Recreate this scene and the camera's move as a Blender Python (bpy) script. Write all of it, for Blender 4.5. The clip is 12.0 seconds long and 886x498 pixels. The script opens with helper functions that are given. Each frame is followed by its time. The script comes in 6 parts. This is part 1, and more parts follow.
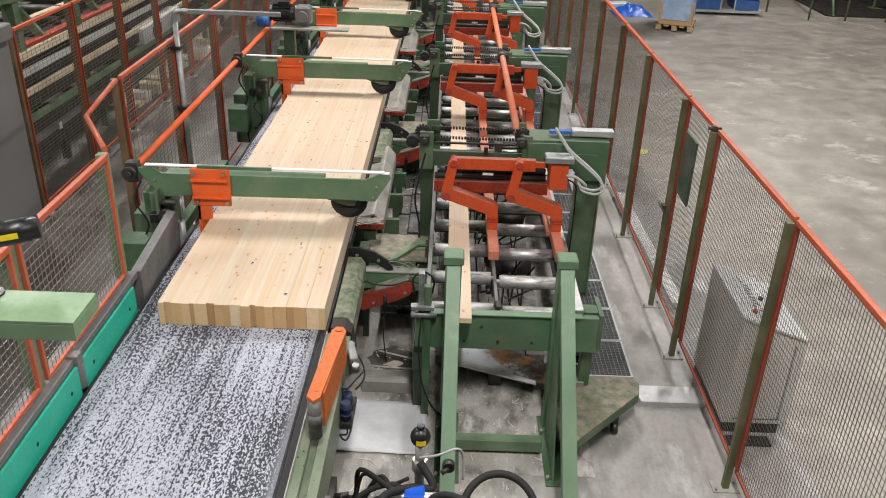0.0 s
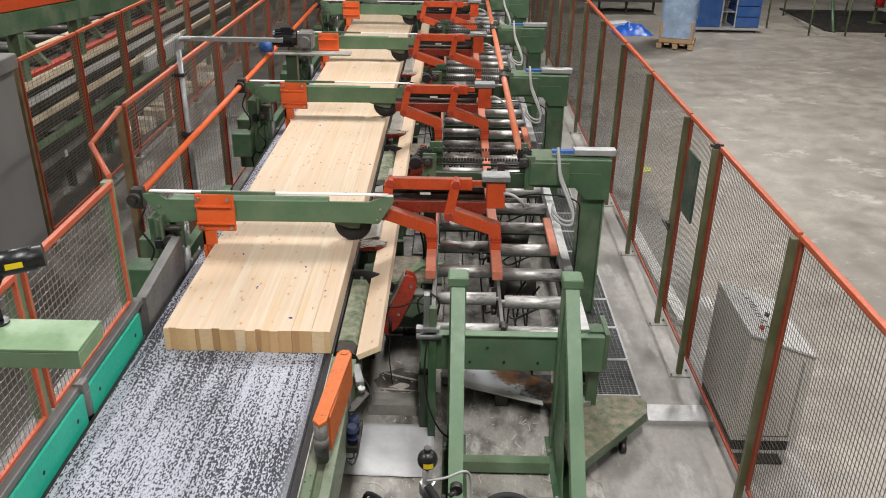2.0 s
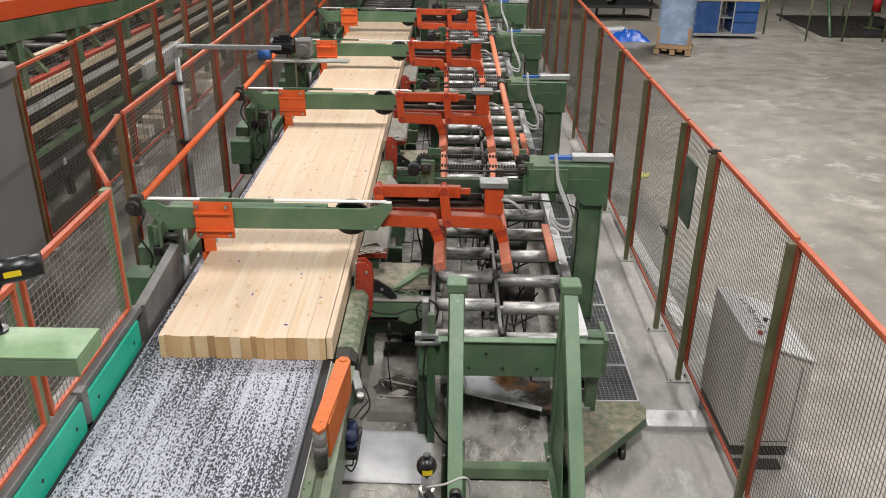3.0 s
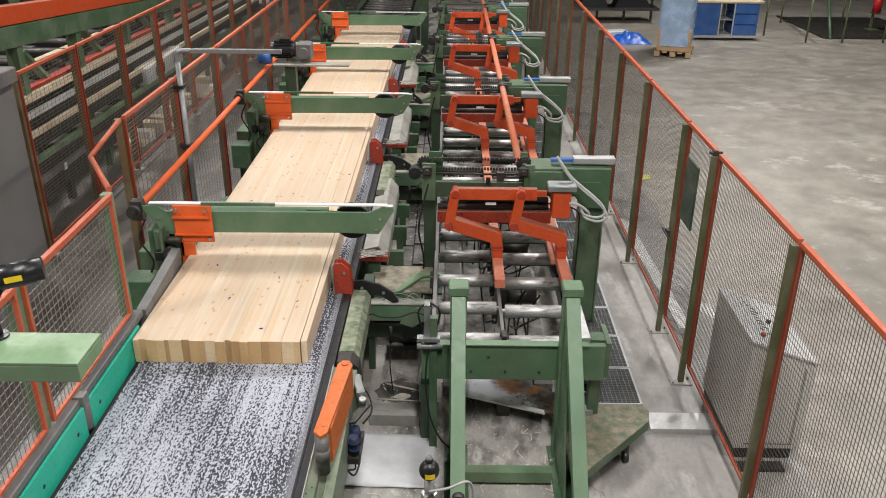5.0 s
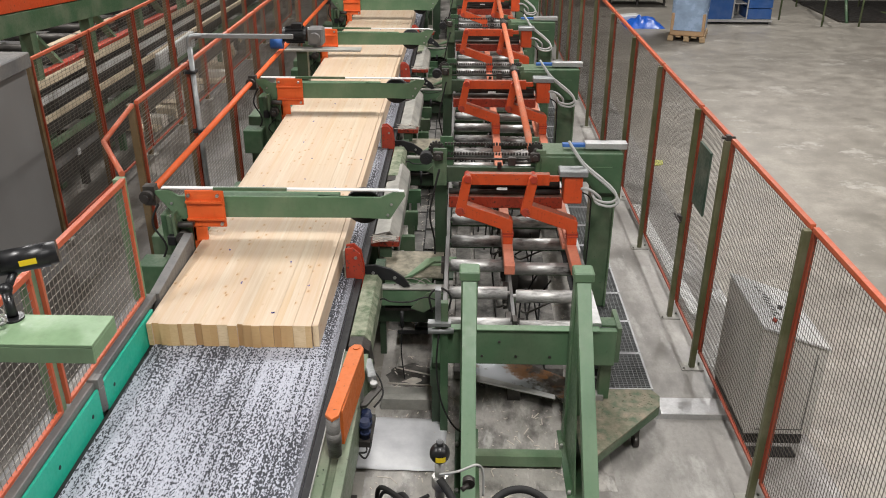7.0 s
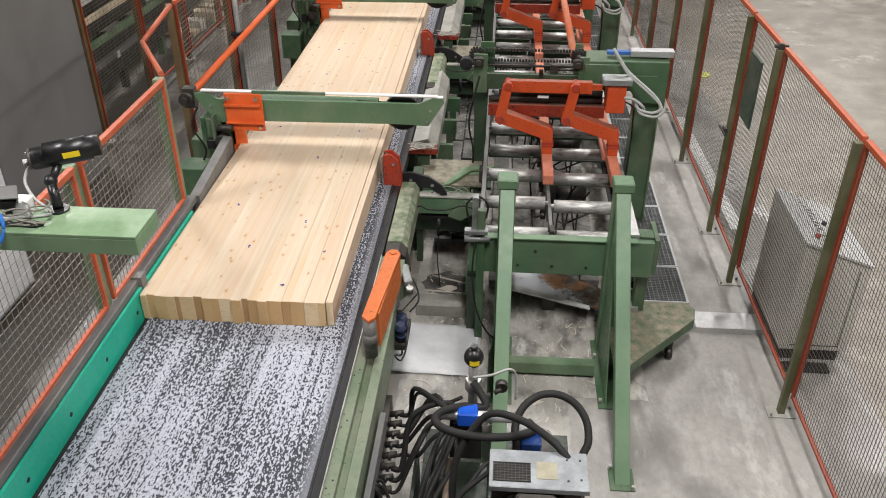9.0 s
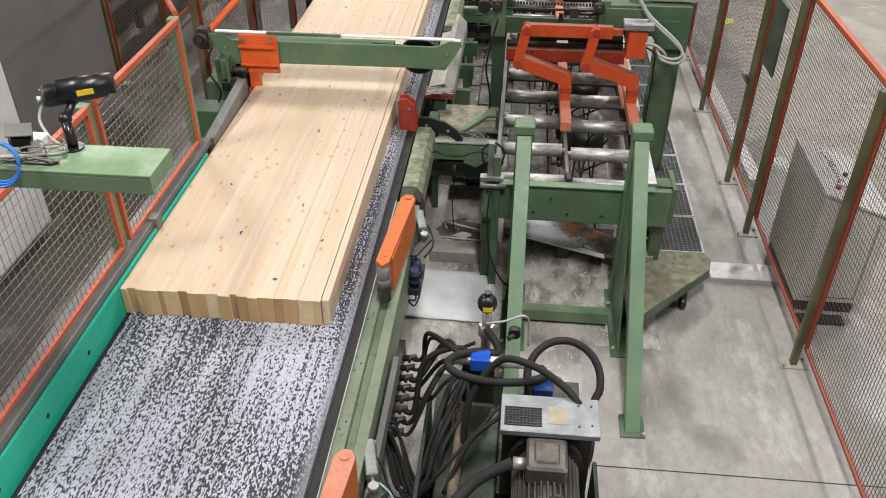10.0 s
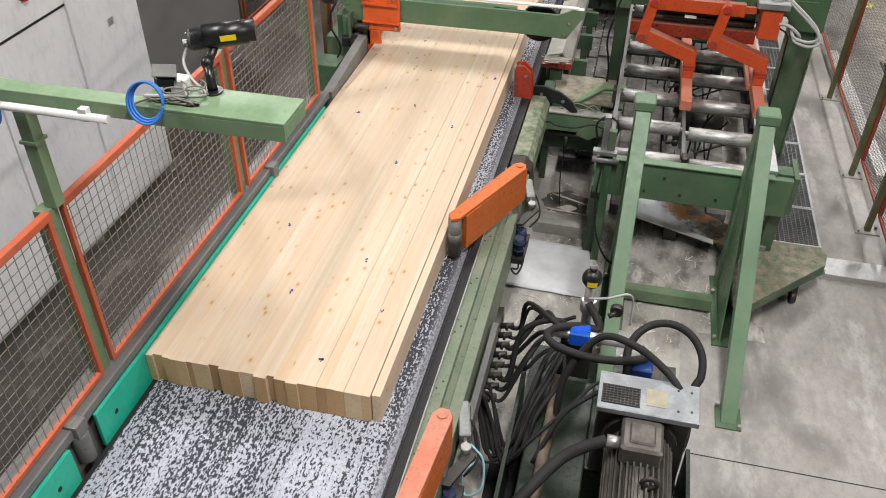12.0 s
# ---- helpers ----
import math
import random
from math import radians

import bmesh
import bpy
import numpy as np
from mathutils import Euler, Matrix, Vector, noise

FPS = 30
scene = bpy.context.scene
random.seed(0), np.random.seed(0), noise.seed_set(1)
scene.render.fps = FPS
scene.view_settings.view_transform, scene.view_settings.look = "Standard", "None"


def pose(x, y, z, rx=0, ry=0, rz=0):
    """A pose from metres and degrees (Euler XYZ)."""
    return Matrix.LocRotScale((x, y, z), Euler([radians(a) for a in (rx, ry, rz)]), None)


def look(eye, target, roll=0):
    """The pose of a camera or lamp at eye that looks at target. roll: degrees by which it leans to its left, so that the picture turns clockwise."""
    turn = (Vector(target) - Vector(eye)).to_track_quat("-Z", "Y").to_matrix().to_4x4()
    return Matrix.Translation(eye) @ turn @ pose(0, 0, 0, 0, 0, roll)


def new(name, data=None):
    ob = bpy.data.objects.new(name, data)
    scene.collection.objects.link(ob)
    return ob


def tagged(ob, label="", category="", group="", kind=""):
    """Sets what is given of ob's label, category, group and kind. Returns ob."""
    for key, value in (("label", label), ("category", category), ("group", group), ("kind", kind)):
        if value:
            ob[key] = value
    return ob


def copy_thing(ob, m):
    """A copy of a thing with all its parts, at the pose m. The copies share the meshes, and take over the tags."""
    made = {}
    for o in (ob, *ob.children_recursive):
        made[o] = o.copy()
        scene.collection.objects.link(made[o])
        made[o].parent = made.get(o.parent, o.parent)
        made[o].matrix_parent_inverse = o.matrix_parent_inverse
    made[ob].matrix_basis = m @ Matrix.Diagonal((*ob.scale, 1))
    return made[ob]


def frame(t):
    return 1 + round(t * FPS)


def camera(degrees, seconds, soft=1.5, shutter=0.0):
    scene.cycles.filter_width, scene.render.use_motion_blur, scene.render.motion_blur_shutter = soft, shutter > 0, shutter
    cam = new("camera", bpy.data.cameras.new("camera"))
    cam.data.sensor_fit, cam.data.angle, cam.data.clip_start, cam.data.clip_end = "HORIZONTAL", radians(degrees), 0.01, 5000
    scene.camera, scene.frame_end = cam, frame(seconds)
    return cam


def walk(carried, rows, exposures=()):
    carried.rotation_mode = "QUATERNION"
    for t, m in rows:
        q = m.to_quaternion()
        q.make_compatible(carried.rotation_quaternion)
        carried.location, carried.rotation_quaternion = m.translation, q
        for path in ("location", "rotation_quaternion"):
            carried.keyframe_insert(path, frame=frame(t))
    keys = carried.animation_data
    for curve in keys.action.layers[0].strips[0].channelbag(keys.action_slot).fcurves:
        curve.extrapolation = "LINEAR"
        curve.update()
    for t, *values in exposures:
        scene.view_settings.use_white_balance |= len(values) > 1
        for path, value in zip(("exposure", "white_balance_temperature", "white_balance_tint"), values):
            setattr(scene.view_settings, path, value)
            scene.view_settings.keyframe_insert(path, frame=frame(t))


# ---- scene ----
cam = camera(56.52, 12.0, soft=1.0)


def view(x, y, z, yaw, pitch, roll):
    a, b = radians(yaw), radians(pitch)
    return look((x, y, z), (x - math.sin(a) * math.cos(b), y + math.cos(a) * math.cos(b), z + math.sin(b)), roll)


PATH = [
    (0.0, view(0.000, 0.000, 3.897, -0.08, -27.02, 2.08)),
    (0.5, view(0.006, -0.001, 3.901, 0.15, -26.71, 1.67)),
    (1.0, view(0.008, 0.000, 3.904, 0.32, -26.31, 1.31)),
    (1.5, view(0.010, 0.001, 3.902, 0.42, -25.91, 1.08)),
    (2.0, view(0.008, -0.001, 3.902, 0.38, -25.59, 0.94)),
    (2.5, view(0.010, -0.003, 3.904, 0.35, -25.35, 0.83)),
    (3.0, view(0.012, -0.008, 3.906, 0.31, -25.15, 0.74)),
    (5.0, view(0.008, 0.003, 3.901, 0.39, -24.93, 0.46)),
    (5.5, view(0.009, 0.002, 3.903, 0.51, -25.00, 0.41)),
    (6.0, view(0.012, -0.001, 3.900, 0.66, -25.09, 0.31)),
    (6.5, view(0.015, -0.004, 3.902, 0.89, -25.33, 0.21)),
    (8.5, view(0.009, -0.017, 3.862, 3.38, -29.88, 0.08)),
    (9.0, view(0.006, -0.016, 3.850, 4.15, -31.87, 0.03)),
    (9.5, view(0.005, -0.014, 3.840, 4.72, -33.87, 0.08)),
    (10.0, view(0.001, -0.009, 3.828, 5.31, -35.47, 0.22)),
    (10.5, view(-0.007, -0.009, 3.823, 6.19, -36.61, 0.39)),
    (11.0, view(-0.025, -0.015, 3.823, 7.70, -37.24, 0.50)),
    (11.5, view(-0.064, -0.025, 3.821, 10.06, -37.59, 0.65)),
    (12.0, view(-0.090, -0.031, 3.821, 13.10, -37.73, 0.58)),
]
walk(cam, PATH)

# ---- light: a hall lit from its ceiling ----
world = bpy.data.worlds.new("hall_air")
world.use_nodes = True
world.node_tree.nodes["Background"].inputs[0].default_value = (1.0, 0.97, 0.94, 1)
world.node_tree.nodes["Background"].inputs[1].default_value = 0.006
scene.world = world
scene.view_settings.exposure = 0.0
LAMPS = [(-6.5, 1.0), (-6.5, 11.0), (-6.5, 21.0), (0.6, 1.0), (0.6, 11.0), (7.5, 1.0), (7.5, 11.0), (7.5, 21.0)]
LAMP_POWER = 460


def ceiling_lamp_light(x, y):
    data = bpy.data.lights.new("lamp_light", "AREA")
    data.shape, data.size, data.size_y, data.energy = "RECTANGLE", 0.7, 2.4, LAMP_POWER
    data.color = (1.0, 0.975, 0.955)
    ob = new("lamp_light", data)
    ob.matrix_basis = pose(x, y, 7.78)
    return ob


for lx, ly in LAMPS:
    ceiling_lamp_light(lx, ly)

# ---- materials ----
def material(name, rough=0.5, metal=0.0):
    m = bpy.data.materials.new(name)
    m.use_nodes = True
    nt = m.node_tree
    b = nt.nodes["Principled BSDF"]
    b.inputs["Roughness"].default_value, b.inputs["Metallic"].default_value = rough, metal
    return m, nt, b


def node(nt, kind, **inputs):
    n = nt.nodes.new(kind)
    for k, v in inputs.items():
        n.inputs[k.replace("_", " ")].default_value = v
    return n


def coords(nt, scale=(1, 1, 1), source="Object", rot=(0, 0, 0)):
    tc = nt.nodes.new("ShaderNodeTexCoord")
    mp = node(nt, "ShaderNodeMapping", Scale=scale, Rotation=rot)
    nt.links.new(tc.outputs[source], mp.inputs["Vector"])
    return mp.outputs["Vector"]


def noisy(nt, vec, scale, detail=4.0, rough=0.55):
    n = node(nt, "ShaderNodeTexNoise", Scale=scale, Detail=detail, Roughness=rough)
    nt.links.new(vec, n.inputs["Vector"])
    return n.outputs["Fac"]


def ramp(nt, fac, stops):
    r = nt.nodes.new("ShaderNodeValToRGB")
    while len(r.color_ramp.elements) < len(stops):
        r.color_ramp.elements.new(0.5)
    for e, (p, c) in zip(r.color_ramp.elements, stops):
        e.position, e.color = p, (*c, 1) if len(c) == 3 else c
    nt.links.new(fac, r.inputs["Fac"])
    return r.outputs["Color"]


def blend(nt, fac, a, b, mode="MIX"):
    m = nt.nodes.new("ShaderNodeMix")
    m.data_type, m.blend_type = "RGBA", mode
    for sock, v in ((m.inputs["Factor"], fac), (m.inputs["A"], a), (m.inputs["B"], b)):
        if isinstance(v, (int, float)):
            sock.default_value = v
        elif isinstance(v, tuple):
            sock.default_value = (*v, 1) if len(v) == 3 else v
        else:
            nt.links.new(v, sock)
    return m.outputs["Result"]


def relief(nt, b, fac, strength=0.3, distance=0.002):
    n = node(nt, "ShaderNodeBump", Strength=strength, Distance=distance)
    nt.links.new(fac, n.inputs["Height"])
    nt.links.new(n.outputs["Normal"], b.inputs["Normal"])


def grey(v):
    return (v, v, v)


def painted(name, colour, rough=0.42, dust=(0.32, 0.28, 0.22), chips=(0.05, 0.045, 0.04), dirt=0.5, chip=0.66, settled=0.0):
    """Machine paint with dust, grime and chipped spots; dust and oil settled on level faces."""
    m, nt, b = material(name, rough)
    v = coords(nt)
    big = noisy(nt, v, 3.0, 5)
    fine = noisy(nt, v, 38.0, 5, 0.65)
    lo, hi = tuple(c * 0.74 for c in colour), tuple(min(1, c * 1.18) for c in colour)
    col = blend(nt, big, lo, hi)
    dusty = ramp(nt, big, [(0.42, (0, 0, 0)), (0.80, grey(dirt))])
    col = blend(nt, dusty, col, dust)
    worn = ramp(nt, fine, [(chip, (0, 0, 0)), (chip + 0.05, grey(0.85))])
    col = blend(nt, worn, col, chips)
    smear = noisy(nt, coords(nt, (1, 1, 0.45)), 19.0, 6, 0.75)
    col = blend(nt, ramp(nt, smear, [(0.50, (0, 0, 0)), (0.70, grey(0.15 + 0.42 * dirt))]), col, tuple(0.35 * c + 0.3 * d * 0.35 for c, d in zip(colour, dust)))
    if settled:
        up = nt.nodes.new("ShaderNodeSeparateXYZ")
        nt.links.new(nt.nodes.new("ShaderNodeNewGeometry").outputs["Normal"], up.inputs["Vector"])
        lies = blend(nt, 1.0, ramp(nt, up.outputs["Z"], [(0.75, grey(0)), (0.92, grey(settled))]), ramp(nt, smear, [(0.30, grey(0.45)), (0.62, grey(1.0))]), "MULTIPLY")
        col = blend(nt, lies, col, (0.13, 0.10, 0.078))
    nt.links.new(col, b.inputs["Base Color"])
    nt.links.new(ramp(nt, fine, [(0.3, grey(rough - 0.08)), (0.8, grey(rough + 0.28))]), b.inputs["Roughness"])
    relief(nt, b, fine, 0.15, 0.001)
    return m


def metal(name, colour, rough=0.35, grime=0.55, scale=9.0, stretch=(1, 1, 1)):
    m, nt, b = material(name, rough, 0.9)
    v = coords(nt, stretch)
    big, fine = noisy(nt, v, scale, 5, 0.6), noisy(nt, v, scale * 7, 4)
    col = blend(nt, fine, tuple(c * 0.7 for c in colour), colour)
    dark = ramp(nt, big, [(0.48, (0, 0, 0)), (0.68, grey(grime))])
    col = blend(nt, dark, col, (0.05, 0.043, 0.036))
    nt.links.new(col, b.inputs["Base Color"])
    nt.links.new(ramp(nt, big, [(0.35, grey(rough)), (0.75, grey(min(1, rough + 0.4)))]), b.inputs["Roughness"])
    nt.links.new(ramp(nt, big, [(0.5, grey(0.9)), (0.7, grey(0.25))]), b.inputs["Metallic"])
    relief(nt, b, fine, 0.12, 0.0008)
    return m


def plain(name, colour, rough=0.5, metal_=0.0, vary=0.35, scale=20.0):
    m, nt, b = material(name, rough, metal_)
    f = noisy(nt, coords(nt), scale, 5, 0.6)
    nt.links.new(blend(nt, f, tuple(c * (1 - vary) for c in colour), tuple(min(1, c * (1 + vary)) for c in colour)), b.inputs["Base Color"])
    nt.links.new(ramp(nt, f, [(0.3, grey(max(0.05, rough - 0.1))), (0.8, grey(min(1, rough + 0.2)))]), b.inputs["Roughness"])
    return m


def wood_material(name, ends=False):
    """Planed spruce: long grain, knots, each board a little different."""
    m, nt, b = material(name, 0.55)
    info = nt.nodes.new("ShaderNodeObjectInfo")
    tc = nt.nodes.new("ShaderNodeTexCoord")
    shift = nt.nodes.new("ShaderNodeVectorMath")
    shift.operation = "MULTIPLY_ADD"
    nt.links.new(info.outputs["Random"], shift.inputs[0])
    shift.inputs[1].default_value = (37.0, 91.0, 13.0)
    nt.links.new(tc.outputs["Object"], shift.inputs[2])

    def scaled(sc):
        mp = node(nt, "ShaderNodeMapping", Scale=sc)
        nt.links.new(shift.outputs["Vector"], mp.inputs["Vector"])
        return mp.outputs["Vector"]

    grain = noisy(nt, scaled((60, 1.2, 60)), 1.0, 5, 0.6)
    broad = noisy(nt, scaled((9, 0.45, 9)), 1.0, 3, 0.5)
    fine = noisy(nt, scaled((220, 9, 220)), 1.0, 3, 0.6)
    col = ramp(nt, grain, [(0.25, (0.55, 0.43, 0.30)), (0.5, (0.625, 0.515, 0.385)), (0.75, (0.67, 0.58, 0.465))])
    col = blend(nt, ramp(nt, broad, [(0.45, (0, 0, 0)), (0.72, grey(0.7))]), col, (0.57, 0.385, 0.21))
    col = blend(nt, ramp(nt, info.outputs["Random"], [(0.0, grey(0.0)), (1.0, grey(0.42))]), col, (0.575, 0.41, 0.29))
    vor = node(nt, "ShaderNodeTexVoronoi", Scale=1.0, Randomness=1.0)
    vor.voronoi_dimensions = "2D"
    nt.links.new(scaled((9.0, 5.0, 9.0)), vor.inputs["Vector"])
    pick = nt.nodes.new("ShaderNodeSeparateColor")
    nt.links.new(vor.outputs["Color"], pick.inputs["Color"])
    knot = ramp(nt, vor.outputs["Distance"], [(0.045, grey(0.9)), (0.085, grey(0))])
    some = ramp(nt, pick.outputs[0], [(0.46, grey(0)), (0.74, grey(1))])
    both = blend(nt, 1.0, knot, some, "MULTIPLY")
    col = blend(nt, both, col, (0.26, 0.13, 0.055))
    halo = blend(nt, 1.0, ramp(nt, vor.outputs["Distance"], [(0.06, grey(0.45)), (0.20, grey(0))]), some, "MULTIPLY")
    col = blend(nt, halo, col, (0.56, 0.33, 0.15))
    col = blend(nt, ramp(nt, fine, [(0.35, grey(0.16)), (0.6, grey(0))]), col, (0.50, 0.35, 0.22))
    sides = nt.nodes.new("ShaderNodeSeparateXYZ")
    nt.links.new(tc.outputs["Normal"], sides.inputs["Vector"])
    size = nt.nodes.new("ShaderNodeMath")
    size.operation = "ABSOLUTE"
    nt.links.new(sides.outputs["Y"], size.inputs[0])
    tone = ramp(nt, info.outputs["Random"], [(0.0, (0.40, 0.225, 0.085)), (0.45, (0.58, 0.365, 0.16)), (0.8, (0.66, 0.455, 0.225)), (1.0, (0.80, 0.64, 0.42))])
    ring = noisy(nt, scaled((26, 26, 70)), 1.0, 4, 0.6)
    tone = blend(nt, ramp(nt, ring, [(0.42, grey(0)), (0.66, grey(0.28))]), tone, (0.46, 0.27, 0.11))
    col = blend(nt, ramp(nt, size.outputs[0], [(0.8, grey(0)), (0.9, grey(0.92))]), col, tone)
    nt.links.new(col, b.inputs["Base Color"])
    relief(nt, b, fine, 0.08, 0.0006)
    return m


def belt_material():
    """Black rubber belt with a worn white coating in short streaks along its run."""
    m, nt, b = material("belt_rubber", 0.7)
    b.inputs["Specular IOR Level"].default_value = 0.25
    v = coords(nt, (92, 44, 1))
    spots = noisy(nt, v, 1.0, 2.5, 0.6)
    lanes = noisy(nt, coords(nt, (46, 1.3, 1)), 1.0, 3, 0.55)
    wide = noisy(nt, coords(nt, (2.2, 0.6, 1)), 1.0, 2, 0.5)
    mix1 = nt.nodes.new("ShaderNodeMath")
    mix1.operation = "MULTIPLY_ADD"
    nt.links.new(lanes, mix1.inputs[0])
    mix1.inputs[1].default_value = 0.46
    nt.links.new(spots, mix1.inputs[2])
    mix2 = nt.nodes.new("ShaderNodeMath")
    mix2.operation = "MULTIPLY_ADD"
    nt.links.new(wide, mix2.inputs[0])
    mix2.inputs[1].default_value = 0.42
    nt.links.new(mix1.outputs[0], mix2.inputs[2])
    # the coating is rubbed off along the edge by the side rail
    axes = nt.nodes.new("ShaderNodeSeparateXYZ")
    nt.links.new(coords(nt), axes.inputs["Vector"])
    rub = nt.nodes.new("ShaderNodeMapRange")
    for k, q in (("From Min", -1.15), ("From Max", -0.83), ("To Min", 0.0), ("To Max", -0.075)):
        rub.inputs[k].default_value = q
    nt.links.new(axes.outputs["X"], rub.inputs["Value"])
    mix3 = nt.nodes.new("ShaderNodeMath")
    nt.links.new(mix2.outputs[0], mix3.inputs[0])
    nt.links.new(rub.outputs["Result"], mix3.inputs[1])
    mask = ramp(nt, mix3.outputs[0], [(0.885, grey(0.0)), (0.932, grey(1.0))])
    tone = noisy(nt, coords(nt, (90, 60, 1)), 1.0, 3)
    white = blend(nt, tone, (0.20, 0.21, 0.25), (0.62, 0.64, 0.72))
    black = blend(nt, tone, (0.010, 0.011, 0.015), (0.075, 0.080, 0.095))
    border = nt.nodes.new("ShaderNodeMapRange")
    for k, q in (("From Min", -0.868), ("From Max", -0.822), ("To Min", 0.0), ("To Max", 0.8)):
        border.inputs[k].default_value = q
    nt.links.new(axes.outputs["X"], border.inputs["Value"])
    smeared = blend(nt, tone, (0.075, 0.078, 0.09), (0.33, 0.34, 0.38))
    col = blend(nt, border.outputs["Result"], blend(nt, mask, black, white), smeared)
    nt.links.new(col, b.inputs["Base Color"])
    relief(nt, b, spots, 0.4, 0.0015)
    return m


def concrete_material():
    m, nt, b = material("hall_concrete", 0.5)
    v = coords(nt)
    big, mid, fine = noisy(nt, v, 0.5, 8, 0.68), noisy(nt, v, 2.6, 8, 0.72), noisy(nt, v, 34.0, 5, 0.7)
    col = ramp(nt, mid, [(0.36, (0.235, 0.214, 0.182)), (0.52, (0.345, 0.315, 0.269)), (0.70, (0.45, 0.416, 0.36))])
    col = blend(nt, ramp(nt, big, [(0.40, grey(0.7)), (0.56, grey(0))]), col, (0.205, 0.186, 0.158))
    col = blend(nt, ramp(nt, fine, [(0.35, grey(0.4)), (0.7, grey(0))]), col, (0.21, 0.195, 0.17))
    pale = noisy(nt, coords(nt, (0.7, 0.9, 1)), 1.4, 8, 0.75)
    col = blend(nt, ramp(nt, pale, [(0.57, grey(0)), (0.63, grey(0.6))]), col, (0.50, 0.475, 0.43))
    specks = noisy(nt, v, 11.0, 4, 0.7)
    col = blend(nt, ramp(nt, specks, [(0.68, grey(0)), (0.72, grey(0.7))]), col, (0.12, 0.108, 0.092))
    nt.links.new(col, b.inputs["Base Color"])
    nt.links.new(ramp(nt, mid, [(0.3, grey(0.30)), (0.7, grey(0.62))]), b.inputs["Roughness"])
    relief(nt, b, fine, 0.15, 0.002)
    return m


def dirty_material(name, a, c, scale=5.0, rough=0.7):
    m, nt, b = material(name, rough)
    v = coords(nt)
    f, g = noisy(nt, v, scale, 6, 0.65), noisy(nt, v, scale * 9, 4, 0.6)
    col = ramp(nt, f, [(0.32, a), (0.66, c)])
    col = blend(nt, ramp(nt, g, [(0.70, grey(0)), (0.76, grey(0.8))]), col, (0.55, 0.50, 0.40))
    nt.links.new(col, b.inputs["Base Color"])
    relief(nt, b, g, 0.3, 0.002)
    return m


GREEN = painted("green_machine_paint", (0.058, 0.122, 0.060), dirt=0.4)
GREEN_PALE = painted("pale_green_paint", (0.125, 0.215, 0.115), dirt=0.4)
RAIL_GREEN = painted("dirty_pale_green_rail", (0.15, 0.195, 0.125), dirt=0.7, chip=0.63, dust=(0.22, 0.20, 0.16))
OILY_GREEN = painted("oil_blackened_green", (0.016, 0.03, 0.016), dirt=0.2, chip=0.55, dust=(0.05, 0.045, 0.04), chips=(0.01, 0.01, 0.01))
POST_GREEN = painted("stop_post_green", (0.096, 0.182, 0.096), dirt=0.25, chip=0.69)
# Post green lightened to paint in the light on brace fronts and beam top.
LIT_FACE_GREEN = painted("lit_face_green", (0.125, 0.225, 0.125), dirt=0.2, chip=0.70)
SHELF_GREEN = painted("shelf_pale_green", (0.20, 0.305, 0.175), dirt=0.25, chip=0.72)
ORANGE_BRIGHT = painted("bright_orange_paint", (0.78, 0.125, 0.022), dirt=0.2, chip=0.68, dust=(0.35, 0.16, 0.09))
GREEN_POST = painted("olive_green_post_paint", (0.085, 0.12, 0.045), dirt=0.35)
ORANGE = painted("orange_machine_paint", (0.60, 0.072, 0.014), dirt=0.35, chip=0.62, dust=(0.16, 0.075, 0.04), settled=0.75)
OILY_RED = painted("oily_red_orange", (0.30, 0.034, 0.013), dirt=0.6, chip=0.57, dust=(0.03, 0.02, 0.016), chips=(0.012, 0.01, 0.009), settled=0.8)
FADED = painted("faded_orange_paint", (0.55, 0.16, 0.09), dirt=0.7, chip=0.66, dust=(0.48, 0.30, 0.22))
COOLER = metal("scratched_sheet_steel", (0.42, 0.44, 0.46), 0.5, 0.25)
GRATE = metal("dull_grating_steel", (0.34, 0.35, 0.35), 0.5, 0.35)
FIN = metal("dull_cast_grey", (0.19, 0.178, 0.16), 0.55, 0.7)
WIRE_PALE = plain("pale_wire_steel", (0.25, 0.23, 0.20), 0.4, 0.5, 0.2)
OLIVE_BROWN = painted("olive_brown_post_paint", (0.088, 0.092, 0.038), dirt=0.35)
WIRE_MID = plain("tarnished_wire_steel", (0.20, 0.18, 0.15), 0.4, 0.5, 0.2)
UNDER = dirty_material("grimy_lower_plate", (0.035, 0.033, 0.03), (0.30, 0.285, 0.26), 6.0)
BROWN_POST = painted("brown_olive_post_paint", (0.12, 0.075, 0.03), dirt=0.25)
PALE_PLATE = dirty_material("pale_worn_plate", (0.20, 0.20, 0.18), (0.40, 0.385, 0.345), 4.0, 0.5)
ORANGE_WORN = painted("worn_orange_paint", (0.62, 0.15, 0.06), dirt=0.55, chip=0.6)
RED_WORN = painted("worn_red_orange_paint", (0.42, 0.042, 0.018), dirt=0.45, chip=0.58, dust=(0.12, 0.06, 0.04))
FENCE_ORANGE = painted("fence_orange_paint", (0.50, 0.095, 0.036), dirt=0.45, chip=0.66, dust=(0.30, 0.16, 0.10))
FENCE_RED = painted("brown_red_fence_paint", (0.30, 0.050, 0.022), dirt=0.4, chip=0.64, dust=(0.16, 0.10, 0.06))
PADDLE_ORANGE = painted("paddle_orange_paint", (0.60, 0.135, 0.022), dirt=0.3, chip=0.64, dust=(0.30, 0.17, 0.10))
GRIMY = painted("grimy_dark_green", (0.036, 0.068, 0.036), dirt=0.5, dust=(0.10, 0.09, 0.075))
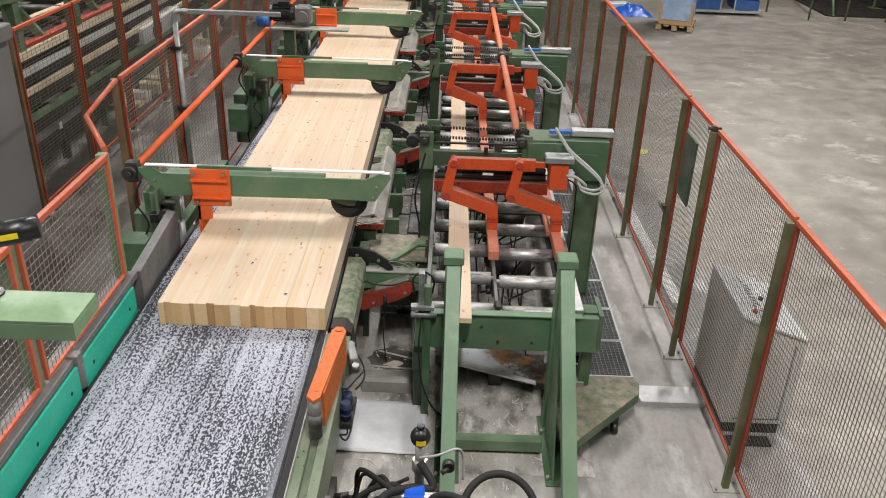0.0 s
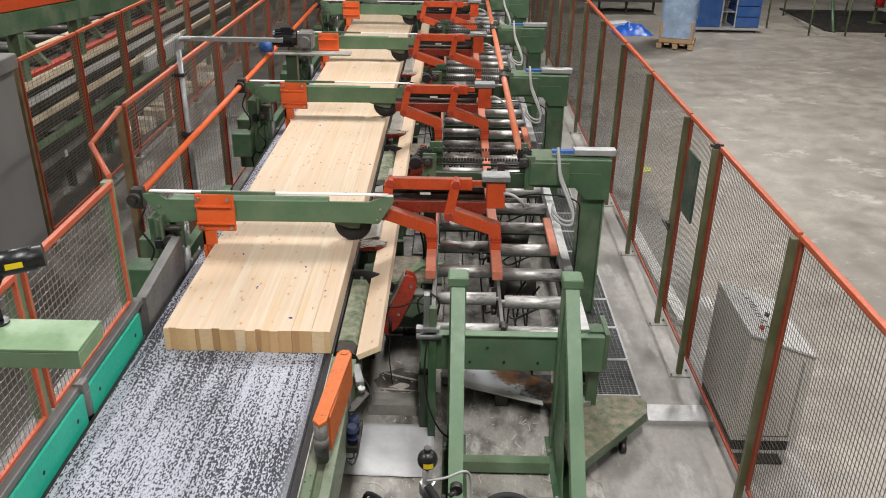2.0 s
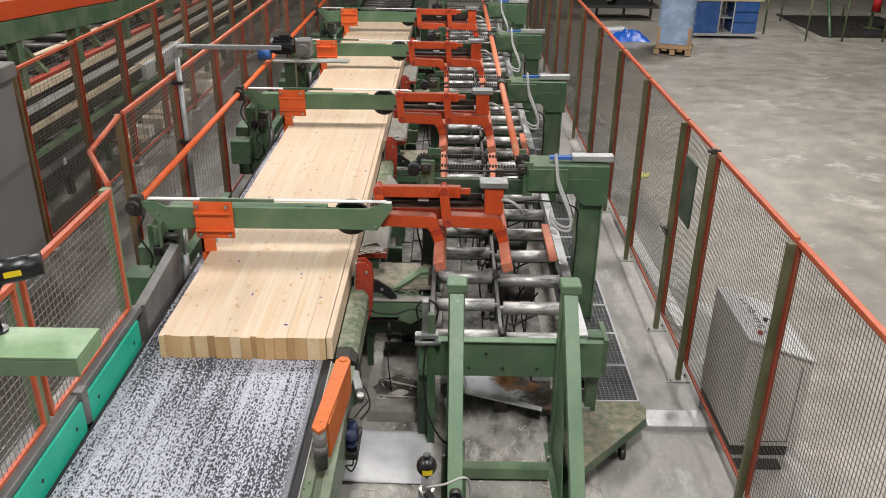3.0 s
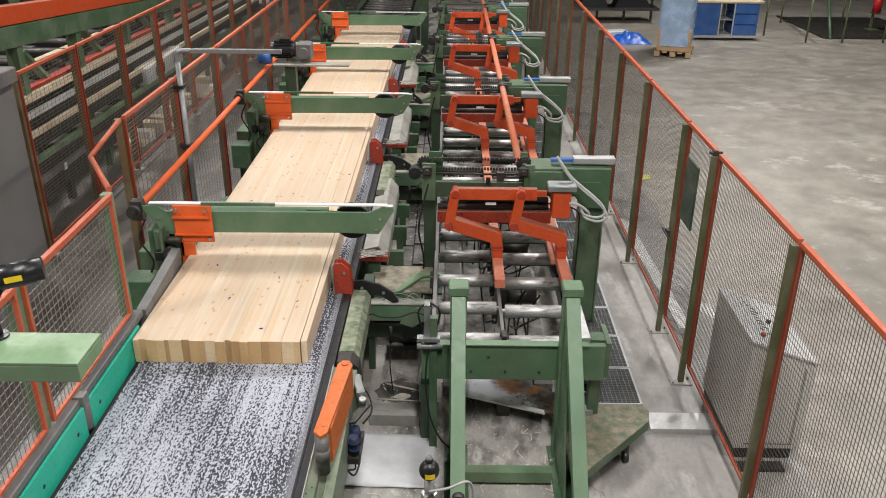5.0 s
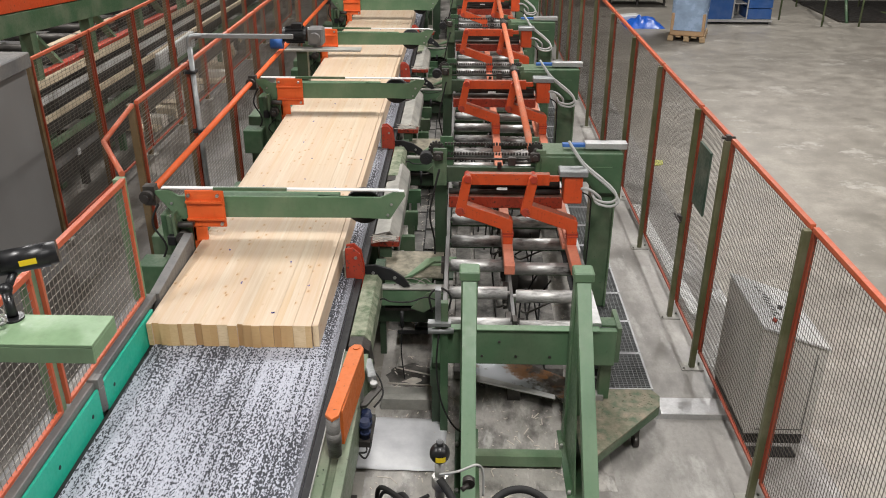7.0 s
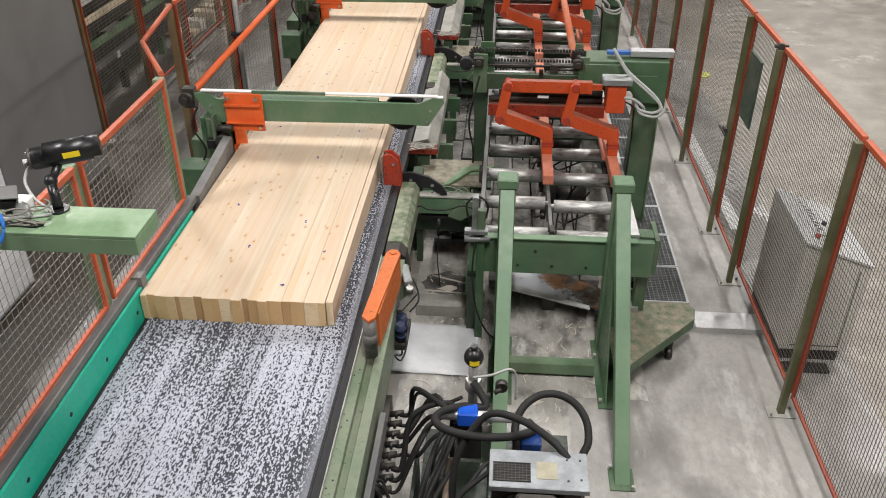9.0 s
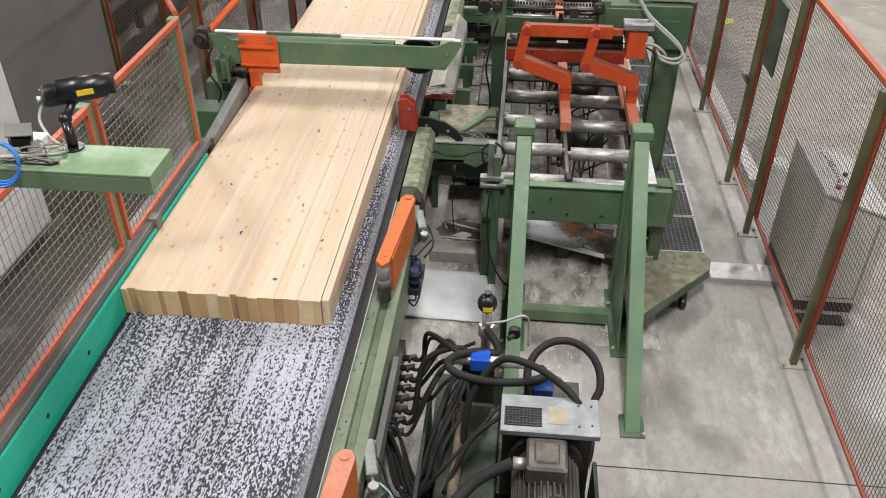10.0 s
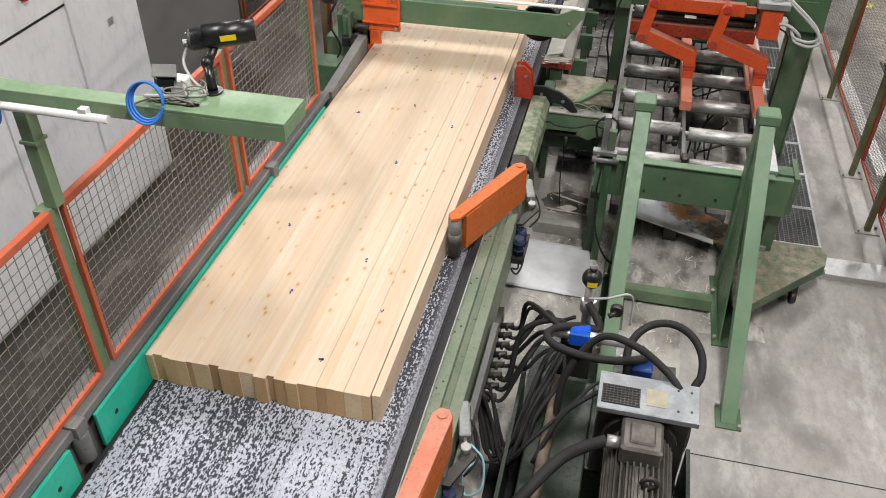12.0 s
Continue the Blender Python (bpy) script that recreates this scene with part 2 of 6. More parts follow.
TEAL = painted("teal_plastic", (0.012, 0.44, 0.295), rough=0.38, dirt=0.08, chip=0.74)
GREY_PAINT = painted("grey_steel_paint", (0.13, 0.13, 0.13), dirt=0.35)
DARK_GREY = plain("dark_grey_enamel", (0.165, 0.16, 0.155), 0.45, 0, 0.15, 3)
LIGHT_GREY = painted("light_grey_enamel", (0.56, 0.56, 0.55), dirt=0.3, chip=0.74)
CABINET_GREY = painted("cabinet_grey_enamel", (0.60, 0.575, 0.53), dirt=0.2, chip=0.80)
BLUE = painted("blue_enamel", (0.03, 0.13, 0.42), dirt=0.2, chip=0.75)
VALVE_BLUE = plain("valve_blue_plastic", (0.01, 0.09, 0.55), 0.4)
ROLLER = metal("roller_steel", (0.70, 0.69, 0.67), 0.42, 0.92, 16.0, (0.3, 1, 1))
STEEL = metal("bare_steel", (0.58, 0.57, 0.55), 0.34, 0.35)
ZINC = metal("galvanised_steel", (0.62, 0.63, 0.64), 0.38, 0.2)
ALU = metal("aluminium", (0.75, 0.75, 0.75), 0.3, 0.2)
DARK_STEEL = metal("oily_dark_steel", (0.11, 0.103, 0.096), 0.4, 0.75)
WIRE = plain("wire_steel", (0.10, 0.085, 0.07), 0.45, 0.6, 0.2)
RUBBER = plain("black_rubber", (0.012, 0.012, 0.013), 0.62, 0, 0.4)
HOSE = plain("hose_rubber", (0.011, 0.0105, 0.010), 0.72, 0, 0.5, 8)
TAPED = metal("grimy_taped_roller", (0.26, 0.25, 0.235), 0.5, 0.7, 18.0, (1, 1, 2))
TANGLE = plain("taupe_cable", (0.20, 0.185, 0.16), 0.5, 0, 0.2)
GREY_HOSE = plain("grey_hose", (0.40, 0.40, 0.385), 0.45, 0, 0.15)
BLACK = plain("black_plastic", (0.012, 0.012, 0.013), 0.35, 0, 0.3)
WHITE = plain("white_plastic", (0.72, 0.72, 0.70), 0.4, 0, 0.1)
BLUE_CABLE = plain("blue_cable", (0.03, 0.17, 0.55), 0.4, 0, 0.15)
YELLOW = plain("yellow_label", (0.85, 0.62, 0.02), 0.5, 0, 0.1)
PAPER = dirty_material("soiled_white_sheet", (0.50, 0.50, 0.52), (0.72, 0.72, 0.73), 3.0)
FLOOR_PLATE = dirty_material("dark_floor_plate", (0.06, 0.057, 0.054), (0.30, 0.285, 0.265), 5.0, 0.5)
DUSTY = dirty_material("dusty_guide_plate", (0.075, 0.075, 0.06), (0.33, 0.305, 0.25), 9.0)
GUIDE = dirty_material("dusty_green_guide", (0.06, 0.10, 0.045), (0.33, 0.335, 0.25), 12.0)
# Near-black colour that paints in the shade of deep gaps.
GAP_BLACK = plain("painted_gap_shade", (0.004, 0.004, 0.004), 0.9)
GREY_PIPE = metal("dull_galvanised_pipe", (0.40, 0.41, 0.41), 0.45, 0.3)
CUPBOARD = painted("white_grey_enamel", (0.80, 0.80, 0.82), dirt=0.2, chip=0.78, dust=(0.45, 0.43, 0.40))
LABEL_GREY = plain("grey_label", (0.5, 0.5, 0.5), 0.6)
BELLOWS = plain("navy_bellows_rubber", (0.010, 0.018, 0.055), 0.55)
DARK_BLUE = plain("dark_blue_plastic", (0.012, 0.045, 0.19), 0.4)
PLATE_RUST = dirty_material("worn_chequer_plate", (0.065, 0.105, 0.06), (0.27, 0.225, 0.165), 13.0)
RUST_DARK = dirty_material("rusty_brown_steel", (0.05, 0.04, 0.032), (0.19, 0.14, 0.10), 8.0)
OIL = dirty_material("dried_oil_film", (0.022, 0.020, 0.018), (0.20, 0.188, 0.17), 4.5, 0.35)
COVER_DUST = dirty_material("dusty_beige_plate", (0.085, 0.082, 0.055), (0.32, 0.285, 0.215), 10.0)
PALE_CHIP = plain("pale_wood_chips", (0.62, 0.57, 0.50), 0.7)
CARD = plain("brown_cardboard", (0.42, 0.27, 0.15), 0.7)
WRAP = plain("stretch_wrap_over_blue_goods", (0.30, 0.40, 0.55), 0.22, 0, 0.5, 4)
PALLET = plain("pallet_wood", (0.40, 0.28, 0.16), 0.7)
TIMBER_FAR = plain("stacked_timber", (0.58, 0.48, 0.34), 0.6, 0, 0.3, 6)
HALL_WALL = plain("hall_wall_panel", (0.11, 0.11, 0.105), 0.6, 0, 0.12, 2)
INK = plain("blue_marking_ink", (0.012, 0.018, 0.24), 0.6)
WOOD = wood_material("planed_spruce")
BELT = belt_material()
CONCRETE = concrete_material()


def tray_material():
    """Pale sheet with a rusty pool and dark grime."""
    m, nt, b = material("rusty_tray_sheet", 0.3)
    v = coords(nt)
    a, c = noisy(nt, v, 4.5, 6, 0.65), noisy(nt, coords(nt, (1, 1, 1), rot=(0.4, 0.2, 1.0)), 3.4, 5, 0.6)
    axes = nt.nodes.new("ShaderNodeSeparateXYZ")
    nt.links.new(v, axes.inputs["Vector"])
    fade = node(nt, "ShaderNodeMapRange")
    for k, q in (("From Min", 0.1), ("From Max", 0.75), ("To Min", 0.16), ("To Max", -0.08)):
        fade.inputs[k].default_value = q
    nt.links.new(axes.outputs["X"], fade.inputs["Value"])
    total = nt.nodes.new("ShaderNodeMath")
    nt.links.new(a, total.inputs[0])
    nt.links.new(fade.outputs["Result"], total.inputs[1])
    col = ramp(nt, total.outputs[0], [(0.40, (0.075, 0.062, 0.05)), (0.50, (0.30, 0.29, 0.27)), (0.56, (0.76, 0.79, 0.83))])
    col = blend(nt, ramp(nt, c, [(0.53, grey(0)), (0.60, grey(0.85))]), col, (0.34, 0.15, 0.045))
    nt.links.new(col, b.inputs["Base Color"])
    relief(nt, b, a, 0.3, 0.004)
    return m


TRAY_SHEET = tray_material()


def stained_concrete(name, dark, mid, light, size=1.0, damp=0.62):
    """Trodden concrete with sharp-edged damp patches and pale spills."""
    m, nt, b = material(name, 0.5)
    v = coords(nt, (1, 0.6, 1))
    cloud, fine, grit = noisy(nt, v, 1.3 * size, 7, 0.7), noisy(nt, v, 22.0, 6, 0.75), noisy(nt, v, 90.0, 3, 0.6)
    col = blend(nt, ramp(nt, cloud, [(0.35, grey(0.0)), (0.65, grey(1.0))]), tuple(c * 0.82 for c in mid), tuple(c * 1.12 for c in mid))
    wet = noisy(nt, coords(nt, (0.75, 0.42, 1)), 1.9 * size, 6, 0.6)
    col = blend(nt, ramp(nt, wet, [(0.50, grey(0)), (0.56, grey(0.5 * damp)), (0.66, grey(damp))]), col, dark)
    spill = noisy(nt, coords(nt, (1.2, 0.4, 1), rot=(0, 0, 0.25)), 2.1 * size, 6, 0.62)
    col = blend(nt, ramp(nt, spill, [(0.57, grey(0)), (0.64, grey(0.5))]), col, light)
    col = blend(nt, ramp(nt, fine, [(0.34, grey(0.5)), (0.56, grey(0))]), col, tuple(c * 0.6 for c in mid))
    col = blend(nt, ramp(nt, grit, [(0.68, grey(0)), (0.73, grey(0.6))]), col, light)
    nt.links.new(col, b.inputs["Base Color"])
    nt.links.new(ramp(nt, wet, [(0.5, grey(0.55)), (0.56, grey(0.3))]), b.inputs["Roughness"])
    relief(nt, b, fine, 0.2, 0.002)
    return m


PIT = stained_concrete("oily_dusty_floor", (0.022, 0.019, 0.016), (0.43, 0.405, 0.37), (0.72, 0.70, 0.66), 3.0, 0.82)
WET = stained_concrete("stained_walkway_concrete", (0.12, 0.112, 0.103), (0.355, 0.338, 0.314), (0.55, 0.535, 0.505), 1.0, 0.74)
DIM_FLOOR = stained_concrete("dark_mottled_concrete", (0.03, 0.027, 0.023), (0.085, 0.076, 0.065), (0.26, 0.24, 0.21), 1.6)
LAMP_GLOW, _nt, _b = material("lamp_glow", 0.5)
_b.inputs["Emission Color"].default_value, _b.inputs["Emission Strength"].default_value = (1, 0.96, 0.9, 1), 6.0

# ---- mesh helpers ----
class Shape:
    """Collects solids and links them as one mesh object."""

    def __init__(self):
        self.v, self.f, self.smooth = [], [], []

    def solid(self, pts, faces, smooth=False, m=None):
        n = len(self.v)
        self.v += [tuple(m @ Vector(p)) if m else tuple(p) for p in pts]
        self.f += [tuple(n + i for i in f) for f in faces]
        self.smooth += [smooth] * len(faces) if isinstance(smooth, bool) else smooth
        return self

    def box(self, x0, x1, y0, y1, z0, z1, m=None):
        p = [(x, y, z) for z in (z0, z1) for y in (y0, y1) for x in (x0, x1)]
        return self.solid(p, [(0, 2, 3, 1), (4, 5, 7, 6), (0, 1, 5, 4), (2, 6, 7, 3), (0, 4, 6, 2), (1, 3, 7, 5)], False, m)

    def chamfer(self, x0, x1, y0, y1, z0, z1, b=0.006, m=None):
        """A box whose upright and top edges are cut."""
        def ring(d, z):
            return [(x0 + d, y0 + d + b, z), (x0 + d + b, y0 + d, z), (x1 - d - b, y0 + d, z), (x1 - d, y0 + d + b, z),
                    (x1 - d, y1 - d - b, z), (x1 - d - b, y1 - d, z), (x0 + d + b, y1 - d, z), (x0 + d, y1 - d - b, z)]
        p = ring(b, z0) + ring(0, z0 + b) + ring(0, z1 - b) + ring(b, z1)
        f = [tuple(reversed(range(8))), tuple(range(24, 32))]
        for k in range(3):
            for i in range(8):
                j = (i + 1) % 8
                f.append((8 * k + i, 8 * k + j, 8 * k + 8 + j, 8 * k + 8 + i))
        return self.solid(p, f, False, m)

    def prism(self, outline, a, b, axis="y", m=None):
        """An outline in the plane across axis, drawn out from a to b."""
        def at(u, w, t):
            return {"y": (u, t, w), "x": (t, u, w), "z": (u, w, t)}[axis]
        n = len(outline)
        area = sum(outline[i][0] * outline[(i + 1) % n][1] - outline[(i + 1) % n][0] * outline[i][1] for i in range(n))
        if (area < 0) != (axis == "y"):
            outline = outline[::-1]
        if axis == "y":
            a, b = b, a
            outline = outline[::-1]
            a, b = b, a
        p = [at(u, w, a) for u, w in outline] + [at(u, w, b) for u, w in outline]
        f = [tuple(reversed(range(n))), tuple(range(n, 2 * n))]
        f += [(i, (i + 1) % n, n + (i + 1) % n, n + i) for i in range(n)]
        return self.solid(p, f, False, m)

    def rod(self, a, b, r, n=14, r2=None, m=None):
        a, b = Vector(a), Vector(b)
        q = (b - a).to_track_quat("Z", "Y")
        r2 = r if r2 is None else r2
        p = [a + q @ Vector((r * math.cos(t), r * math.sin(t), 0)) for t in (i * math.tau / n for i in range(n))]
        p += [b + q @ Vector((r2 * math.cos(t), r2 * math.sin(t), 0)) for t in (i * math.tau / n for i in range(n))]
        f = [(i, (i + 1) % n, n + (i + 1) % n, n + i) for i in range(n)]
        return self.solid(p, f + [tuple(reversed(range(n))), tuple(range(n, 2 * n))], [True] * n + [False, False], m)

    def tube(self, pts, r, n=8, m=None, turns=6):
        """A round hose along smooth way points."""
        P = [Vector(p) for p in pts]
        way = []
        for i in range(len(P) - 1):
            p0, p1, p2, p3 = P[max(i - 1, 0)], P[i], P[i + 1], P[min(i + 2, len(P) - 1)]
            for k in range(turns):
                t = k / turns
                way.append(0.5 * (2 * p1 + (p2 - p0) * t + (2 * p0 - 5 * p1 + 4 * p2 - p3) * t * t + (3 * p1 - p0 - 3 * p2 + p3) * t ** 3))
        way.append(P[-1])
        ring, up = [], Vector((0, 0, 1))
        for i, c in enumerate(way):
            d = (way[min(i + 1, len(way) - 1)] - way[max(i - 1, 0)]).normalized()
            side = d.cross(up)
            side = side.normalized() if side.length > 1e-3 else d.orthogonal().normalized()
            up = side.cross(d).normalized()
            ring += [c + r * (math.cos(a) * side + math.sin(a) * up) for a in (k * math.tau / n for k in range(n))]
        f = [(i * n + k, i * n + (k + 1) % n, (i + 1) * n + (k + 1) % n, (i + 1) * n + k) for i in range(len(way) - 1) for k in range(n)]
        e = (len(way) - 1) * n
        return self.solid(ring, f + [tuple(reversed(range(n))), tuple(range(e, e + n))], [True] * len(f) + [False, False], m)

    def ball(self, c, r, n=12, sz=1.0, m=None):
        c = Vector(c)
        p = [c + Vector((0, 0, r * sz))]
        for i in range(1, n // 2):
            a = math.pi * i / (n // 2)
            p += [c + Vector((r * math.sin(a) * math.cos(t), r * math.sin(a) * math.sin(t), r * sz * math.cos(a))) for t in (k * math.tau / n for k in range(n))]
        p.append(c - Vector((0, 0, r * sz)))
        f = [(0, 1 + k, 1 + (k + 1) % n) for k in range(n)]
        for i in range(n // 2 - 2):
            f += [(1 + i * n + k, 1 + (i + 1) * n + k, 1 + (i + 1) * n + (k + 1) % n, 1 + i * n + (k + 1) % n) for k in range(n)]
        e = 1 + (n // 2 - 2) * n
        return self.solid(p, f + [(e + k, len(p) - 1, e + (k + 1) % n) for k in range(n)], True, m)

    def mesh(self, name):
        me = bpy.data.meshes.new(name)
        me.from_pydata([tuple(p) for p in self.v], [], self.f)
        me.polygons.foreach_set("use_smooth", self.smooth)
        bm = bmesh.new()
        bm.from_mesh(me)
        bmesh.ops.recalc_face_normals(bm, faces=bm.faces)
        bm.to_mesh(me)
        bm.free()
        me.update()
        return me


def part(name, shape, mat, parent=None, label="", bevel=0.0, m=None):
    me = shape.mesh(name)
    me.materials.append(mat)
    ob = new(name, me)
    if m is not None:
        ob.matrix_basis = m
    if parent is not None:
        ob.parent = parent
    if bevel:
        b = ob.modifiers.new("edges", "BEVEL")
        b.width, b.segments, b.limit_method, b.angle_limit = bevel, 2, "ANGLE", radians(50)
    return tagged(ob, label)


def thing(name, label, category, m=None, group="", kind=""):
    ob = new(name)
    ob.empty_display_size = 0.1
    if m is not None:
        ob.matrix_basis = m
    return tagged(ob, label, category, group, kind)


def rough_box(name, mat, x0, x1, y0, y1, z0, z1, parent=None, label="", bevel=0.004):
    return part(name, Shape().box(x0, x1, y0, y1, z0, z1), mat, parent, label, bevel)


def bolts(shape, places, r=0.012, h=0.012, axis=(0, -1, 0)):
    for p in places:
        q = Vector(p) + Vector(axis) * h
        shape.rod(p, q, r, 6)
    return shape

# ---- the hall ----
def pieces(name, boxes, mat, parent, label="", bevel=0.003):
    for b in boxes:
        part(name, Shape().box(*b), mat, parent, label, bevel)


def hall():
    fl = part("floor", Shape().box(-30, 40, -25, 60, -0.2, 0), CONCRETE)
    tagged(fl, "grey concrete hall floor with pale stains and scuffs", "floor", kind="structure")
    # Walls and ceiling are out of view; their dark grey limits bounced light.
    for nm, b in (("wall_north", (-30, 40, 60, 60.3, 0, 9)), ("wall_south", (-30, 40, -25.3, -25, 0, 9)), ("wall_west", (-30.3, -30, -25, 60, 0, 9)), ("wall_east", (40, 40.3, -25, 60, 0, 9))):
        tagged(part(nm, Shape().box(*b), HALL_WALL), "unseen hall wall in dark grey", "wall", kind="structure")
    tagged(part("ceiling", Shape().box(-30.3, 40.3, -25.3, 60.3, 9, 9.3), HALL_WALL), "unseen hall ceiling in dark grey", "ceiling", kind="structure")
    lamp = thing("ceiling_lamp", "long white industrial lamp under the hall ceiling", "lamp", group="hall lamps")
    part("housing", Shape().box(-0.4, 0.4, -1.25, 1.25, 0.03, 0.12).rod((0, -1, 0.12), (0, -1, 1.2), 0.01, 6).rod((0, 1, 0.12), (0, 1, 1.2), 0.01, 6), WHITE, lamp)
    part("diffuser", Shape().box(-0.35, 0.35, -1.2, 1.2, 0.0, 0.03), LAMP_GLOW, lamp)
    for i, (lx, ly) in enumerate(LAMPS):
        m = pose(lx, ly, 7.8)
        if i == 0:
            lamp.matrix_basis = m
        else:
            copy_thing(lamp, m)
    # oily strip of floor under the line, pale worn patches beside it
    tagged(part("pit_floor", Shape().box(-0.62, 0.55, 2.2, 26, 0.0, 0.004).box(0.55, 1.1, 4.3, 26, 0.0, 0.004), PIT), "dark oily floor strip strewn with shavings under the line", "floor", kind="structure")
    tagged(part("walkway_floor", Shape().box(0.55, 2.6, -6, 24, 0.0, 0.002), WET), "stained blue-grey concrete walkway with pale patches", "floor", kind="structure")
    tagged(part("dark_floor", Shape().box(-14, -2.1, -6, 30, 0.0, 0.002), DIM_FLOOR), "dark mottled concrete behind the fences", "floor", kind="structure")
    joint = Shape().box(0.6, 12, 3.25, 3.257, 0.0, 0.0035)
    tagged(part("floor_joint", joint, RUBBER), "thin dark joint across the concrete floor", "joint", kind="structure")


# ---- wire fences ----
def wire_mesh(x0, x1, z0, z1, step=0.04, r=0.0016, upright=0.03):
    """Wires in the plane y = 0."""
    s = Shape()
    n = max(2, round((x1 - x0) / upright))
    for i in range(1, n):
        x = x0 + (x1 - x0) * i / n
        s.box(x - r, x + r, -r, r, z0, z1)
    n = max(2, round((z1 - z0) / step))
    for i in range(1, n):
        z = z0 + (z1 - z0) * i / n
        s.box(x0, x1, r, 3 * r, z - r, z + r)
    return s


def panel_frame(x0, x1, z0, z1, w=0.025, top=0.03):
    return (Shape().box(x0, x0 + w, -0.012, 0.012, z0, z1).box(x1 - w, x1, -0.012, 0.012, z0, z1)
            .box(x0 + w, x1 - w, -0.012, 0.012, z0, z0 + w).box(x0 + w, x1 - w, -0.016, 0.016, z1 - top, z1))


def fence(label, x, stops, z0, z1, post_foot=0.0, post_top=None, side=-1, post_w=0.05, mesh_step=(0.04, 0.03), wire=0.0016, post_mat=None, wire_mat=None, frame_mat=None, gap=0.02):
    """A straight run along y at x with posts at the stops."""
    f = thing("fence", label, "fence")
    post_mat = post_mat or GREEN_POST
    for y in stops:
        s = Shape().box(x - post_w / 2, x + post_w / 2, y - post_w / 2, y + post_w / 2, post_foot + 0.008, post_top or z1 - 0.02)
        part("post", s, post_mat, f, bevel=0.004)
        if post_foot < 0.3:
            p = Shape().box(x - 0.09, x + 0.09, y - 0.055, y + 0.055, post_foot, post_foot + 0.01)
            bolts(p, [(x - 0.07, y - 0.035, 0.01), (x + 0.07, y + 0.035, 0.01)], 0.009, 0.02, (0, 0, 1))
            part("foot_plate", p, PALE_PLATE, f, "worn grey foot plate")
    for a, b in zip(stops, stops[1:]):
        turn = pose(x + side * 0.04, 0, 0, 0, 0, 90)
        g = gap
        part("panel_frame", panel_frame(a + g, b - g, z0, z1 - 0.026, 0.022, 0.005), frame_mat or FENCE_RED, f, "brown-red steel panel frame", 0.003, m=turn)
        part("top_rail", Shape().box(a + g, b - g, -0.017, 0.017, z1 - 0.026, z1 + 0.004), FENCE_ORANGE, f, "orange top rail", 0.003, m=turn)
        part("wire_mesh", wire_mesh(a + g, b - g, z0 + 0.02, z1 - 0.02, mesh_step[0], wire, mesh_step[1]), wire_mat or WIRE, f, "welded steel wire mesh", m=turn)
    return f


def fences():
    right = fence("orange framed wire mesh safety fence beside the walkway", 1.962, [-0.6, 1.0, 2.62, 4.25, 5.81, 6.64, 8.11, 9.5, 10.98, 12.45, 13.95, 15.45, 17.0, 18.5, 20.0, 21.5], 0.16, 2.0, side=1, post_w=0.044, wire=0.0012, post_mat=OLIVE_BROWN)
    gate = Shape().box(1.965, 1.985, 6.16, 6.48, 1.22, 1.76)
    part("lock_panel", gate, painted("dark_green_panel", (0.03, 0.06, 0.04)), right, "dark green gate panel", 0.004)
    part("gate_latch", Shape().box(1.915, 1.945, 6.60, 6.67, 0.985, 1.03).rod((1.91, 6.54, 1.0), (1.91, 6.74, 1.0), 0.009), DARK_STEEL, right)
    part("gate_switch", Shape().box(1.95, 1.985, 5.80, 5.84, 1.98, 2.02).rod((1.925, 5.82, 2.0), (2.02, 5.82, 2.0), 0.012), DARK_STEEL, right)
    fence("low orange framed wire mesh fence behind the belt guard", -2.18, [0.7, 2.155, 3.63, 4.90], 1.13, 2.0, 0.0, 1.99, 1, 0.065, (0.045, 0.045), 0.0013, GREEN_PALE, WIRE_PALE, FENCE_ORANGE, 0.038)
    mid = fence("orange framed wire mesh fence on green posts along the press", -2.74, [6.62, 8.05, 9.56, 10.9, 12.4, 14.0, 15.6, 17.2, 18.8], 0.12, 2.0, 0.0, None, 1, 0.055, (0.038, 0.10), 0.0014, BROWN_POST, WIRE_MID)
    k = Shape()
    k.rod((-2.70, 6.55, 1.99), (-2.74, 6.0, 1.86), 0.02, 8).rod((-2.74, 6.0, 1.86), (-2.2, 5.0, 1.98), 0.02, 8)
    part("brace", k, FENCE_ORANGE, mid, "orange sloping brace")
    fence("rear orange framed wire mesh fence beside the neighbouring line", -4.36, [8.15, 9.55, 10.95, 12.35, 13.8, 15.3, 16.8, 18.3, 19.8, 21.3], 0.12, 2.0, 0.0, None, 1, 0.065, (0.038, 0.10), 0.0015, BROWN_POST, WIRE_MID)


